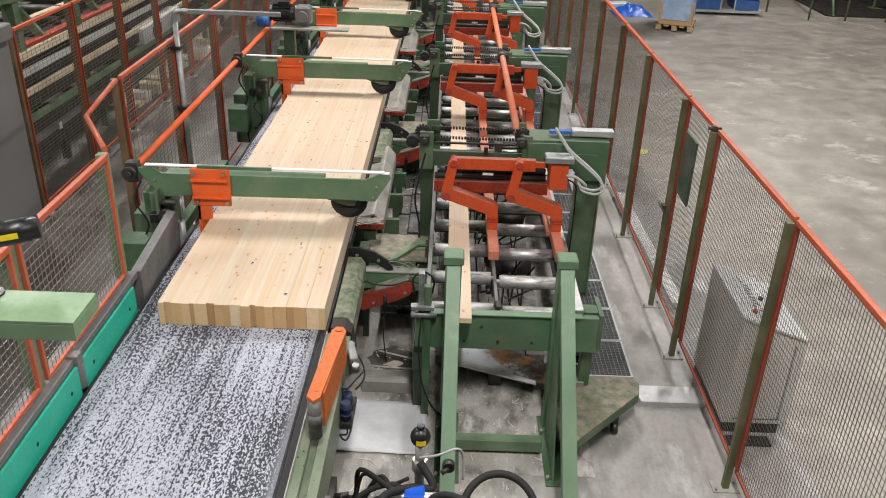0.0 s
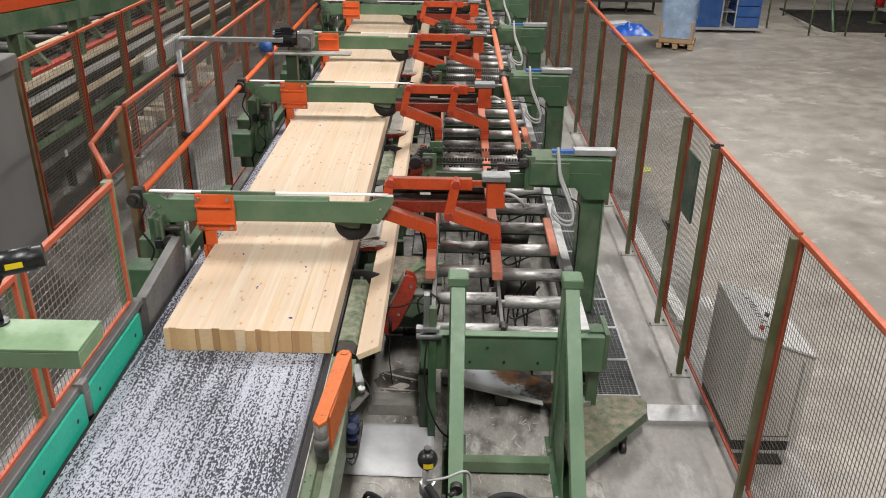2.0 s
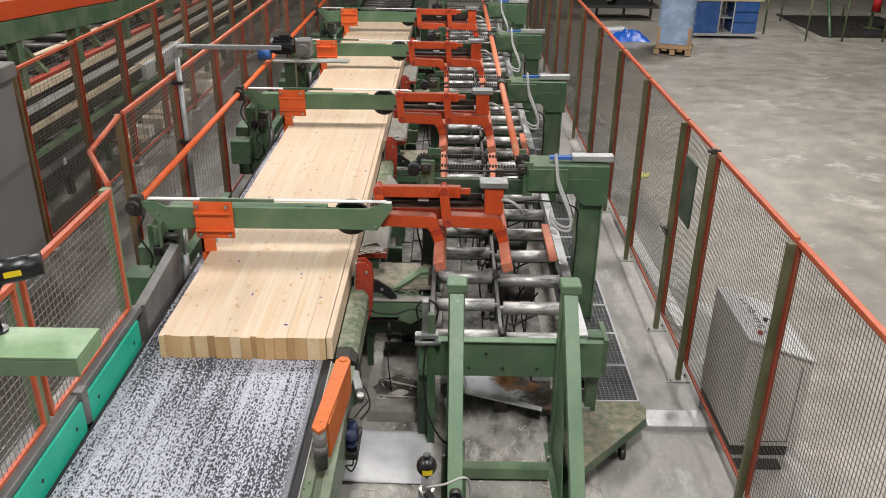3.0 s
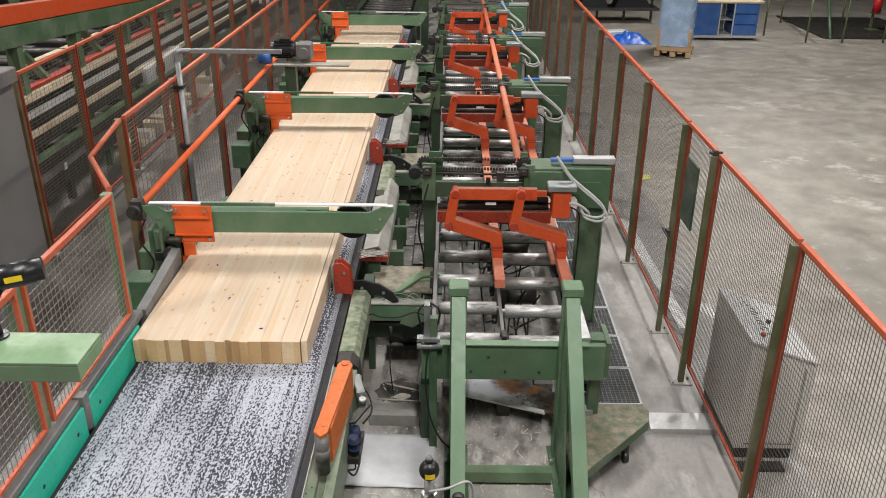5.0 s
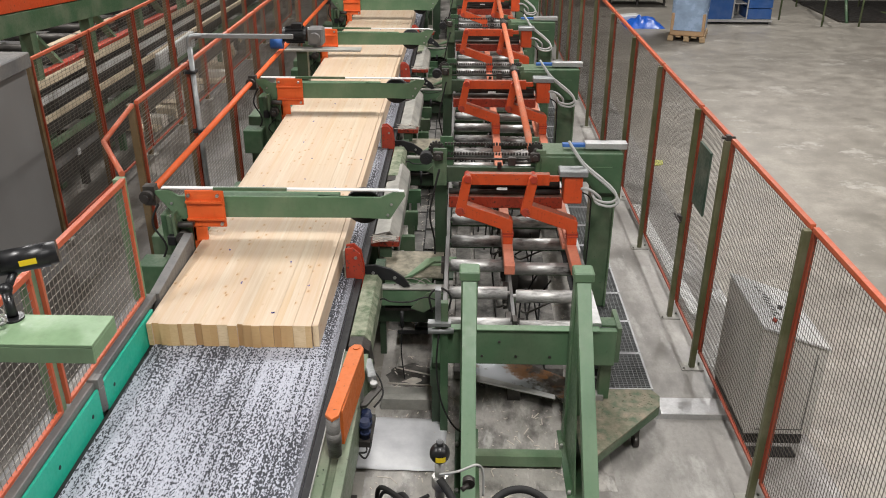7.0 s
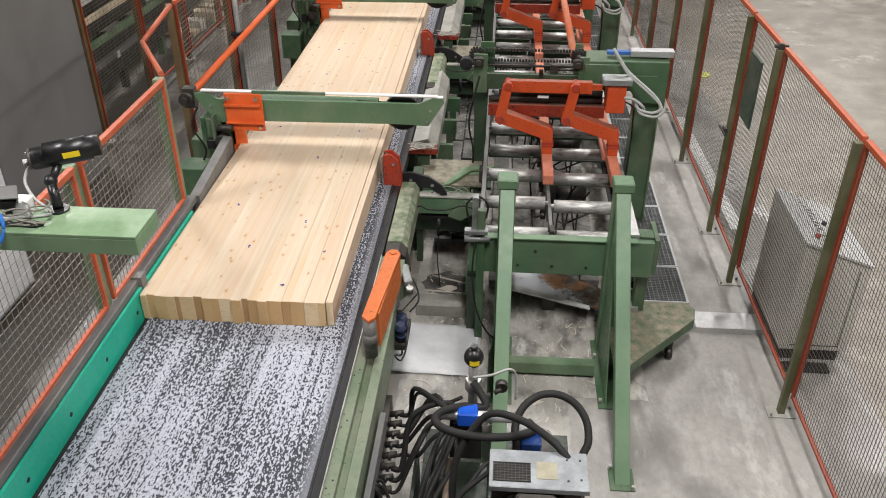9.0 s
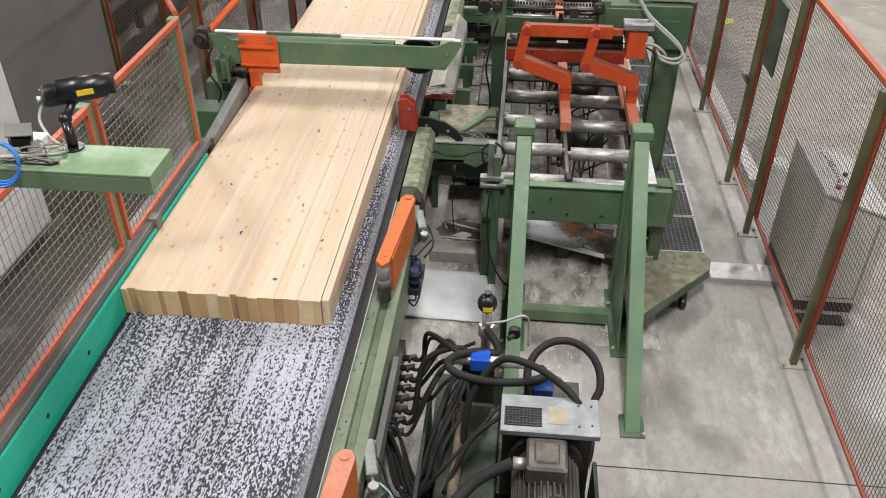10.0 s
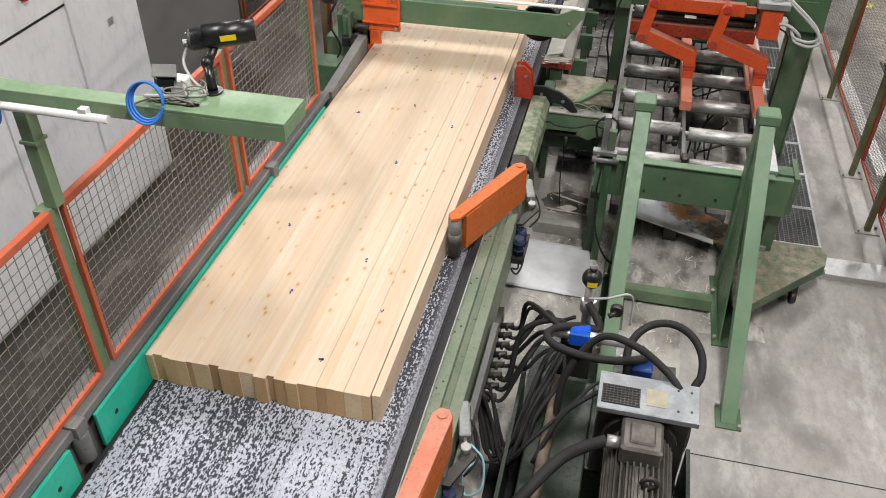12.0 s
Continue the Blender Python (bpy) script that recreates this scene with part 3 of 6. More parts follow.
# ---- the belt conveyor with its side guard ----
def belt_conveyor():
    c = thing("belt_conveyor", "green framed belt conveyor with grey top rail along one side", "conveyor")
    part("bed", Shape().box(-2.06, -0.76, -2.5, 17.6, 0.72, 0.855), DARK_STEEL, c, "black belt bed")
    part("edge_strip", Shape().box(-0.795, -0.744, -2.5, 16.8, 0.856, 0.876), RUBBER, c, "black rubber edge strip")
    rail = Shape().box(-0.742, -0.684, -2.5, 4.62, 0.60, 0.885)
    part("side_rail", rail, RAIL_GREEN, c, "pale green dusty side rail", 0.004)
    part("outer_rail", Shape().box(-0.650, -0.592, -2.5, 4.66, 0.55, 0.84), RAIL_GREEN, c, "pale green outer rail", 0.004)
    part("rail_duct", Shape().box(-0.684, -0.650, -2.5, 4.64, 0.60, 0.835), RAIL_GREEN, c, "dusty cable duct between the rails")
    part("edge_lip", Shape().box(-0.746, -0.740, -2.5, 4.62, 0.885, 0.898), STEEL, c, "bright worn edge lip")
    part("air_rail", Shape().box(-0.578, -0.545, 0.2, 3.3, 0.60, 0.72), GREY_PAINT, c, bevel=0.003)
    holes = Shape()
    for i in range(24):
        y = -0.2 + 0.2 * i
        holes.rod((-0.728 + 0.022 * (i % 2), y - 0.15 * (i % 2), 0.8852), (-0.728 + 0.022 * (i % 2), y - 0.15 * (i % 2), 0.8875), 0.005, 8)
    part("hole_row", holes, RUBBER, c)
    for y in (0.3, 2.6, 4.5, 7.5, 10.5, 13.5, 16.5):
        part("leg", Shape().box(-2.03, -1.93, y, y + 0.1, 0.004, 0.72), GREEN, c)
        part("leg", Shape().box(-0.92, -0.82, y, y + 0.1, 0.004, 0.72), GREEN, c)
    part("guard_rail", Shape().box(-2.235, -2.095, -2.5, 4.96, 1.062, 1.112).box(-2.2, -2.13, -2.5, 4.96, 0.72, 1.062), GREY_PAINT, c, "grey steel top rail", 0.005)
    top = Shape()
    for i in range(34):
        top.rod((-2.165, -1.5 + 0.19 * i, 1.112), (-2.165, -1.5 + 0.19 * i, 1.118), 0.011, 6)
    part("rail_bolt", top, DARK_STEEL, c)
    for y0, y1 in ((-2.5, 1.74), (1.93, 3.89), (3.97, 4.82)):
        s = Shape().box(-2.092, -2.074, y0, y1, 0.865, 1.07)
        part("guide_plate", s, TEAL, c, "teal plastic guide plate", 0.003)
        n = max(2, round((y1 - y0) / 0.42))
        for i in range(n):
            y = y0 + 0.12 + (y1 - y0 - 0.24) * i / (n - 1)
            part("plate_hole", Shape().rod((-2.0745, y, 0.965), (-2.0725, y, 0.965), 0.013, 10), RUBBER, c)
    for y in (1.835, 3.93):
        part("clamp", Shape().rod((-2.1, y, 0.9), (-2.1, y, 1.06), 0.04, 12).box(-2.14, -2.07, y - 0.035, y + 0.035, 1.06, 1.13), GREY_PAINT, c, bevel=0.003)
    part("end_guard", Shape().prism([(4.97, 0.80), (5.80, 0.86), (5.80, 1.19), (4.97, 1.105)], -2.145, -2.076, "x"), GREY_PAINT, c, "dark grey steel end guard", 0.003)
    part("edge_seal", Shape().box(-2.072, -2.056, -2.5, 17.0, 0.80, 0.872), RUBBER, c)
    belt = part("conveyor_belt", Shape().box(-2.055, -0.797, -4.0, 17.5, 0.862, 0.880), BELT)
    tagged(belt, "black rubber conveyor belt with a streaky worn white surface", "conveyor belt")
    part("edge_cord", Shape().box(-2.055, -2.043, -4.0, 17.5, 0.8805, 0.884), RUBBER, belt, "black edge cord")
    part("edge_cord", Shape().box(-0.806, -0.797, -4.0, 17.5, 0.8805, 0.884), RUBBER, belt, "black edge cord")
    return belt


# ---- the timber ----
PANEL_X, PANEL_Y, BELT_TOP, BOARD_H = -1.864, 4.655, 0.884, 0.168


def board_mesh(w, h, length):
    s = Shape()
    b = 0.0002
    o = [(0.0001 + b, 0), (w - 0.0001 - b, 0), (w - 0.0001, b), (w - 0.0001, h - b), (w - 0.0001 - b, h), (0.0001 + b, h), (0.0001, h - b), (0.0001, b)]
    n = len(o)
    ys = (0, length)
    p = [(u, y, z) for y in ys for u, z in o]
    f = [tuple(range(n)), tuple(range(2 * n - 1, n - 1, -1))] + [(i, n + i, n + (i + 1) % n, (i + 1) % n) for i in range(n)]
    return s.solid(p, f)


def timber_panel():
    p = thing("timber_layup", "pale spruce boards on edge side by side on the belt", "timber", pose(PANEL_X, PANEL_Y, BELT_TOP))
    rnd = random.Random(5)
    widths = (0.034, 0.048, 0.038, 0.034, 0.052, 0.028, 0.083, 0.052, 0.053, 0.049, 0.072, 0.061, 0.037, 0.060, 0.054, 0.089, 0.049, 0.040, 0.043, 0.080, 0.043)
    k = 1.105 / sum(widths)
    x = 0.0
    for i, w in enumerate(widths):
        w *= k
        gap = 0.0018 if i in (15, 18, 20) else 0.0
        ob = part("board", board_mesh(w - gap, BOARD_H + rnd.uniform(-0.0003, 0.0003), 12.0), WOOD, p)
        ob.location = (x, rnd.choice((-0.010, -0.002, 0.0, 0.003, 0.012)), 0)
        x += w
    for mx, my in ((0.268, 1.125), (0.50, 0.585), (0.814, 0.163), (0.992, 0.562), (0.674, 1.926), (0.916, 2.458), (0.590, 2.685), (0.233, 2.490), (0.793, 0.924), (0.367, 4.531), (0.518, 5.265), (0.388, 3.776), (1.063, 3.243), (0.563, 3.278),
                   (0.22, 6.125), (0.75, 6.625), (0.45, 7.425), (0.9, 8.025), (0.3, 9.125), (0.65, 9.925)):
        s = Shape()
        for i in range(4):
            a = rnd.uniform(0, 6.28)
            px, py = mx + 0.006 * math.cos(a), my + 0.013 * math.sin(a)
            s.rod((px, py, 0.1701), (px, py, 0.1716), rnd.uniform(0.003, 0.008), 7)
        part("ink_mark", s, INK, p, "blue ink mark")
    return p


def loose_board():
    s = Shape().box(-BOARD_H / 2, BOARD_H / 2, 0, 12.0, -0.0205, 0.0205)
    b = part("loose_board", s, WOOD, bevel=0.002)
    return tagged(b, "single planed spruce board being moved to the panel", "board")


def infeed_table():
    f = thing("infeed_table", "dark green infeed table with oily steel rollers beyond the belt", "roller table")
    for x in (-2.1, -0.78):
        part("side_beam", Shape().box(x - 0.05, x + 0.05, 17.7, 24.0, 0.62, 0.95), GRIMY, f, bevel=0.005)
        for y in (17.9, 20.6, 23.6):
            part("leg", Shape().box(x - 0.05, x + 0.05, y, y + 0.1, 0.0, 0.62), GRIMY, f)
    for k in range(16):
        part("roller", Shape().rod((-2.04, 17.9 + 0.38 * k, 0.84), (-0.84, 17.9 + 0.38 * k, 0.84), 0.06, 14), DARK_STEEL, f)
    g = thing("feed_portal", "dark green steel portal over the infeed table", "portal")
    for x in (-2.35, -0.55):
        part("post", Shape().box(x - 0.08, x + 0.08, 18.2, 18.36, 0.0, 1.75), GRIMY, g, bevel=0.006)
    part("cross_beam", Shape().box(-2.43, -0.47, 18.2, 18.36, 1.75, 1.93), GRIMY, g, bevel=0.006)
    part("motor", Shape().rod((-1.8, 18.16, 1.6), (-1.3, 18.16, 1.6), 0.11, 18).box(-1.3, -1.1, 18.05, 18.2, 1.48, 1.75), DARK_STEEL, g, "oily black motor")


# ---- press arms across the belt ----
ARM_Y = (6.0, 9.5, 12.45, 15.4)


def press_arm(y):
    a = thing("roller_press", "green steel roller press reaching over the belt from a column", "press", pose(0, y, 0), "roller presses")
    o = [(-2.42, 1.46), (-2.30, 1.47), (-2.22, 1.42), (-0.62, 1.425), (-0.50, 1.475), (-0.43, 1.475), (-0.42, 1.44), (-0.545, 1.24), (-0.80, 1.25), (-2.05, 1.24), (-2.22, 1.22), (-2.30, 1.30)]
    part("beam", Shape().prism(o, -0.012, 0.012).box(-2.2, -0.95, 0.012, 0.13, 1.385, 1.415).box(-2.2, -0.95, 0.012, 0.13, 1.25, 1.265), POST_GREEN, a, bevel=0.003)
    part("top_wear_strip", Shape().box(-2.35, -0.47, -0.01, 0.035, 1.476, 1.488).box(-0.49, -0.43, -0.01, 0.035, 1.46, 1.480), WHITE, a, "white wear strip", 0.004)
    part("sensor_rail", Shape().box(-1.93, -1.35, -0.03, -0.008, 1.478, 1.502), GREEN, a)
    part("column", Shape().box(-2.40, -2.18, 0.02, 0.22, 0.012, 1.24).box(-2.34, -2.22, -0.02, 0.02, 0.62, 1.25), GREEN, a, bevel=0.005)
    part("foot_plate", Shape().box(-2.46, -2.12, -0.04, 0.28, 0.0, 0.012), GREEN, a)
    part("side_box", Shape().box(-2.56, -2.34, -0.22, 0.0, 0.62, 0.90), GREEN, a, "green steel box", 0.008)
    part("pivot", Shape().rod((-2.46, -0.06, 1.42), (-2.46, 0.1, 1.42), 0.055, 16).rod((-2.46, -0.085, 1.42), (-2.46, -0.06, 1.42), 0.03, 6).box(-2.49, -2.40, -0.02, 0.06, 1.34, 1.50), DARK_STEEL, a, "black bearing block")
    part("bearing", Shape().rod((-2.2, -0.11, 1.09), (-2.2, 0.02, 1.09), 0.055, 14).rod((-2.2, -0.15, 1.09), (-2.2, -0.11, 1.09), 0.025, 10).rod((-2.22, -0.09, 1.21), (-2.1, -0.09, 1.21), 0.025, 10), DARK_STEEL, a, "black bearing")
    part("bearing_bracket", Shape().box(-2.27, -2.245, -0.09, 0.02, 0.95, 1.3).box(-2.27, -2.14, -0.03, 0.0, 0.98, 1.20), GREEN, a, bevel=0.003)
    part("base_box", Shape().chamfer(-2.62, -2.30, 0.30, 0.62, 0.30, 0.92, 0.008), GREEN, a, "", 0.004)
    part("side_channel", Shape().box(-2.30, -2.22, 0.3, 1.9, 0.70, 0.80).box(-2.24, -2.16, 0.25, 1.9, 0.52, 0.60), GREEN, a)
    part("cylinder", Shape().rod((-2.12, 0.02, 0.62), (-2.12, 0.02, 1.0), 0.03, 12).rod((-2.12, 0.02, 1.0), (-2.10, 0.02, 1.2), 0.012, 8), GREY_PIPE, a, "dull air cylinder")
    part("cable", Shape().tube([(-2.38, -0.03, 1.36), (-2.44, -0.06, 1.2), (-2.36, -0.05, 1.0), (-2.42, -0.04, 0.8), (-2.38, 0.0, 0.4)], 0.009, 6).tube([(-2.2, -0.05, 1.0), (-2.28, -0.1, 0.9), (-2.2, -0.06, 0.75), (-2.3, 0.0, 0.6)], 0.007, 6), HOSE, a)
    part("valve", Shape().chamfer(-2.33, -2.25, -0.09, -0.03, 1.02, 1.10, 0.004), BLACK, a)
    for q in ((-0.53, -0.012, 1.37), (-0.56, -0.012, 1.28), (-2.28, -0.012, 1.36), (-2.3, -0.012, 1.25)):
        part("bolt", bolts(Shape(), [q], 0.011, 0.01), STEEL, a)
    return a


def press_wheel(press):
    n = 28
    prof = [(0.14, -0.03), (0.148, -0.022), (0.148, 0.022), (0.14, 0.03), (0.03, 0.03), (0.03, -0.03)]
    p = [(q * math.cos(t), yy, q * math.sin(t)) for t in (k * math.tau / n for k in range(n)) for q, yy in prof]
    k = len(prof)
    f = [(i * k + j, i * k + (j + 1) % k, ((i + 1) % n) * k + (j + 1) % k, ((i + 1) % n) * k + j) for i in range(n) for j in range(k)]
    w = part("wheel", Shape().solid(p, f, True), RUBBER, press, "dark rubber press wheel")
    treads = Shape()
    for i in range(40):
        treads.box(-0.003, 0.003, -0.024, 0.024, 0.146, 0.1505, pose(0, 0, 0, 0, 9 * i, 0))
    part("tread", treads, GREY_PAINT, w, "dusty ribbed tread")
    part("hub", Shape().rod((0, -0.036, 0), (0, 0.036, 0), 0.032, 16).rod((0, -0.045, 0), (0, -0.036, 0), 0.016, 6), STEEL, w)
    part("lever", Shape().prism([(-0.36, 0.11), (-0.3, 0.06), (-0.02, -0.03), (0.05, -0.03), (0.07, 0.02), (0.03, 0.05), (-0.1, 0.1)], -0.058, -0.046), GREEN, w, "green wheel lever", 0.003)
    return w


def edge_pusher(press):
    b = part("edge_pusher", Shape().chamfer(-0.02, 0.285, -0.02, 0.0, 1.185, 1.50, 0.006), ORANGE_BRIGHT, press, "bright orange bolted bracket")
    part("ridge", Shape().box(-0.02, 0.27, -0.045, -0.02, 1.395, 1.415), ORANGE_BRIGHT, b, "", 0.003)
    part("ridge", Shape().box(-0.02, 0.285, -0.045, -0.02, 1.25, 1.265), ORANGE_BRIGHT, b, "", 0.003)
    for q in ((0.01, -0.02, 1.46), (0.24, -0.02, 1.46), (0.02, -0.02, 1.22), (0.255, -0.02, 1.22)):
        part("bolt", bolts(Shape(), [q], 0.014, 0.025), STEEL, b)
    part("finger", Shape().box(0.01, 0.12, -0.02, 0.012, 1.06, 1.185).box(0.01, 0.035, -0.02, 0.10, 0.89, 1.185).box(0.035, 0.05, -0.01, 0.1, 0.90, 1.14), ORANGE_BRIGHT, b, bevel=0.003)
    return b


# ---- transfer gantries over the roller bed ----
GANTRY_Y = (6.38, 9.18, 11.95, 14.75, 17.5)


def gantry(y):
    g = thing("transfer_gantry", "green steel transfer gantry with chain drive over the roller bed", "gantry", pose(0, y, -0.067), "transfer gantries")
    foot = 0.329
    part("column", Shape().box(1.10, 1.285, -0.02, 0.16, foot, 1.60), GREEN, g, bevel=0.006)
    part("head", Shape().prism([(0.68, 1.76), (1.32, 1.76), (1.32, 1.42), (1.12, 1.42), (1.04, 1.52), (0.68, 1.52)], -0.07, 0.2), GREEN, g, bevel=0.005)
    part("cover", Shape().box(0.66, 0.98, -0.095, -0.07, 1.55, 1.74), GREEN, g, bevel=0.004)
    part("cover_seam", Shape().box(0.85, 1.24, -0.074, -0.069, 1.645, 1.651), GREEN_PALE, g)
    part("side_gear", Shape().rod((-0.27, -0.06, 1.70), (-0.27, 0.02, 1.70), 0.05, 18).rod((-0.27, -0.075, 1.70), (-0.27, -0.06, 1.70), 0.02, 10).rod((-0.27, -0.02, 1.70), (-0.18, -0.02, 1.70), 0.015, 8), RUBBER, g, "oily black gear")
    part("back_plate", Shape().box(1.286, 1.298, -0.03, 0.18, foot, 1.42), GREEN_PALE, g, "pale green back plate")
    part("cylinder", Shape().box(1.02, 1.36, 0.0, 0.09, 1.775, 1.825), ALU, g, "aluminium cylinder", 0.004)
    part("cylinder_rod", Shape().box(0.84, 1.02, 0.02, 0.07, 1.785, 1.81), BLUE, g)
    part("beam", Shape().box(-0.20, 0.68, -0.05, 0.0, 1.50, 1.63).box(-0.20, 0.68, 0.0, 0.2, 1.50, 1.515), GRIMY, g, "green chain beam", 0.004)
    pieces("bracket", [(-0.21, -0.1, -0.06, -0.04, 1.47, 1.79), (-0.16, -0.05, 0.16, 0.18, 1.47, 1.82)], GREEN, g)
    pieces("bracket", [(0.62, 0.70, -0.08, -0.055, 1.50, 1.79), (0.60, 0.66, 0.16, 0.18, 1.47, 1.82)], GREEN, g)
    part("leg", Shape().box(-0.20, -0.10, 0.04, 0.14, 0.59, 1.47).box(-0.26, -0.04, -0.02, 0.20, 0.567, 0.59), GRIMY, g)
    part("guide_bar", Shape().box(-0.12, 0.62, 0.05, 0.07, 1.655, 1.67), DARK_STEEL, g, "dark guide bar")
    n = 30
    for z in (1.69, 1.775):
        links = Shape()
        for i in range(n):
            x = -0.12 + 0.74 * i / n
            links.box(x, x + 0.017, 0.10 + 0.006 * (i % 2), 0.118 + 0.006 * (i % 2), z - 0.011, z + 0.011)
        tagged(part("chain", links, DARK_STEEL, g, "black roller chain"), kind="stuff")
    for x in (-0.19, 0.63):
        sp = Shape()
        for k in range(14):
            a = k * math.tau / 14
            sp.box(-0.008, 0.008, -0.012, 0.012, 0.045, 0.065, Matrix.Translation((x, 0.11, 1.735)) @ pose(0, 0, 0, 0, math.degrees(a), 0))
        sp.rod((x, 0.09, 1.735), (x, 0.13, 1.735), 0.05, 16).rod((x, 0.03, 1.735), (x, 0.16, 1.735), 0.022, 10)
        part("sprocket", sp, DARK_STEEL, g, "black sprocket")
    for x in (-0.17, 0.61):
        part("bearing", Shape().chamfer(x - 0.04, x + 0.04, -0.10, -0.062, 1.695, 1.775, 0.01).rod((x, -0.13, 1.735), (x, -0.10, 1.735), 0.022, 12), DARK_STEEL, g, "black flange bearing")
    part("chain_tensioner", Shape().rod((0.44, 0.0, 1.66), (0.66, 0.0, 1.66), 0.012, 8).box(0.40, 0.46, -0.02, 0.03, 1.635, 1.70), DARK_STEEL, g)
    part("limit_switch", Shape().chamfer(0.31, 0.345, -0.08, -0.052, 1.62, 1.68, 0.004), BLACK, g, "black limit switch")
    part("cable", Shape().tube([(0.33, -0.07, 1.6), (0.34, -0.09, 1.5), (0.5, -0.08, 1.44), (0.75, -0.09, 1.47), (1.05, -0.1, 1.42), (1.1, -0.03, 1.2), (1.1, -0.03, 0.7)], 0.007, 6), HOSE, g)
    part("cable", Shape().tube([(-0.16, -0.08, 1.62), (-0.2, -0.1, 1.45), (-0.24, -0.06, 1.2), (-0.2, 0.0, 0.9), (-0.22, 0.0, 0.5)], 0.008, 6), HOSE, g)
    return g


def air_hoses(g):
    """A pair of hoses hanging from the head; they swing as the carriage slides."""
    h = Shape()
    for d in (0.0, 0.028):
        h.tube([(x + 0.5 * d, y - 0.4 * d, z - d) for x, y, z in ((0.000, 0.000, 0.000), (0.046, -0.060, -0.060), (0.124, -0.100, -0.154), (0.269, -0.180, -0.256), (0.349, -0.220, -0.326), (0.371, -0.250, -0.386), (0.307, -0.250, -0.420), (0.212, -0.220, -0.405), (0.187, -0.180, -0.363))], 0.011, 8)
    return part("air_hose", h, GREY_HOSE, g, "pale grey air hoses")


def gripper(y):
    """The sliding carriage; x of its bolt heads at rest."""
    c = thing("pusher_carriage", "orange sliding carriage with hinged pusher fingers", "carriage", pose(0, y, 0), "pusher carriages")
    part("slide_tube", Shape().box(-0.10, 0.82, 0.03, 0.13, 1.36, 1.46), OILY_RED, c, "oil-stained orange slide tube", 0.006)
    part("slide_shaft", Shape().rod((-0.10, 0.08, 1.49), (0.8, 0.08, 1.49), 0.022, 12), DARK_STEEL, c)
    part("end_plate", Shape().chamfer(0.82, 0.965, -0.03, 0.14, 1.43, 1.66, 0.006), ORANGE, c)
    part("cylinder", Shape().chamfer(0.775, 1.0, -0.05, 0.09, 1.662, 1.712, 0.006).rod((0.79, -0.035, 1.675), (0.79, -0.03, 1.675), 0.012, 10), GREY_PIPE, c, "dull aluminium air cylinder")
    part("hose_fitting", Shape().tube([(0.97, -0.02, 1.56), (1.03, -0.05, 1.555), (1.1, -0.05, 1.50), (1.12, 0.0, 1.44)], 0.012, 8).rod((0.95, -0.02, 1.56), (1.0, -0.02, 1.56), 0.016, 8), GREY_HOSE, c)
    part("name_plate", Shape().box(0.285, 0.37, -0.004, 0.0, 1.532, 1.552), WHITE, c, "white label")
    part("rear_bar", Shape().box(-0.02, 0.8, 0.1, 0.12, 1.50, 1.56), DARK_STEEL, c)
    return c


def push_bar(carriage):
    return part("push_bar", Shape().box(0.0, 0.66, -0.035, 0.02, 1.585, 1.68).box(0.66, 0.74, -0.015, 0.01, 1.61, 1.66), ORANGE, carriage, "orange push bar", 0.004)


def crank(carriage):
    arm = [(-0.01, -0.045), (0.33, -0.165), (0.34, -0.20), (0.42, -0.20), (0.42, -0.10), (0.39, -0.075), (0.03, 0.05)]
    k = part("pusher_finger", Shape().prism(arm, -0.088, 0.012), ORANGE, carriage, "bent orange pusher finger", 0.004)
    part("link", Shape().prism([(-0.045, -0.02), (0.0, -0.06), (0.035, -0.02), (0.085, 0.26), (0.075, 0.29), (0.04, 0.30), (0.012, 0.27)], -0.092, -0.05), ORANGE, k, bevel=0.004)
    part("claw", Shape().box(0.345, 0.425, -0.08, 0.0, -0.302, -0.205), ORANGE, k, "orange lower claw", 0.004)
    part("push_rail", Shape().box(0.345, 0.425, -0.465, 2.2, -0.38, -0.304), FADED, k, "faded orange push rail", 0.004)
    part("pin", Shape().rod((0.05, -0.105, 0.265), (0.05, 0.03, 0.265), 0.028, 14), RED_WORN, k)
    part("pin", Shape().rod((-0.005, -0.105, -0.01), (-0.005, 0.05, -0.01), 0.034, 14), RED_WORN, k)
    part("weld_band", Shape().box(0.34, 0.43, -0.084, 0.004, -0.215, -0.20).box(0.34, 0.43, -0.084, 0.004, -0.238, -0.225), RED_WORN, k)
    return k


def lifter(st):
    o = [(-0.06, 0.19), (0.0, 0.20), (0.055, 0.15), (0.075, 0.02), (0.075, -0.24), (0.04, -0.36), (-0.02, -0.36), (-0.06, -0.05)]
    k = part("lifter", Shape().prism(o, -0.05, -0.03), RED_WORN, st, "worn red-orange lifter plate", 0.003)
    part("rear_plate", Shape().prism(o, 0.03, 0.05), RED_WORN, k, "", 0.003)
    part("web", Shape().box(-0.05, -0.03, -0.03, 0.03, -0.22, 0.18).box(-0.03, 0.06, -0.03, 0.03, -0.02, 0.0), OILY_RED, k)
    part("pad", Shape().box(-0.072, -0.061, -0.055, 0.055, -0.10, 0.18), DUSTY, k)
    for q in ((0.02, -0.05, 0.12), (0.03, -0.05, -0.15)):
        part("bolt", bolts(Shape(), [q], 0.013, 0.01), STEEL, k)
    return k


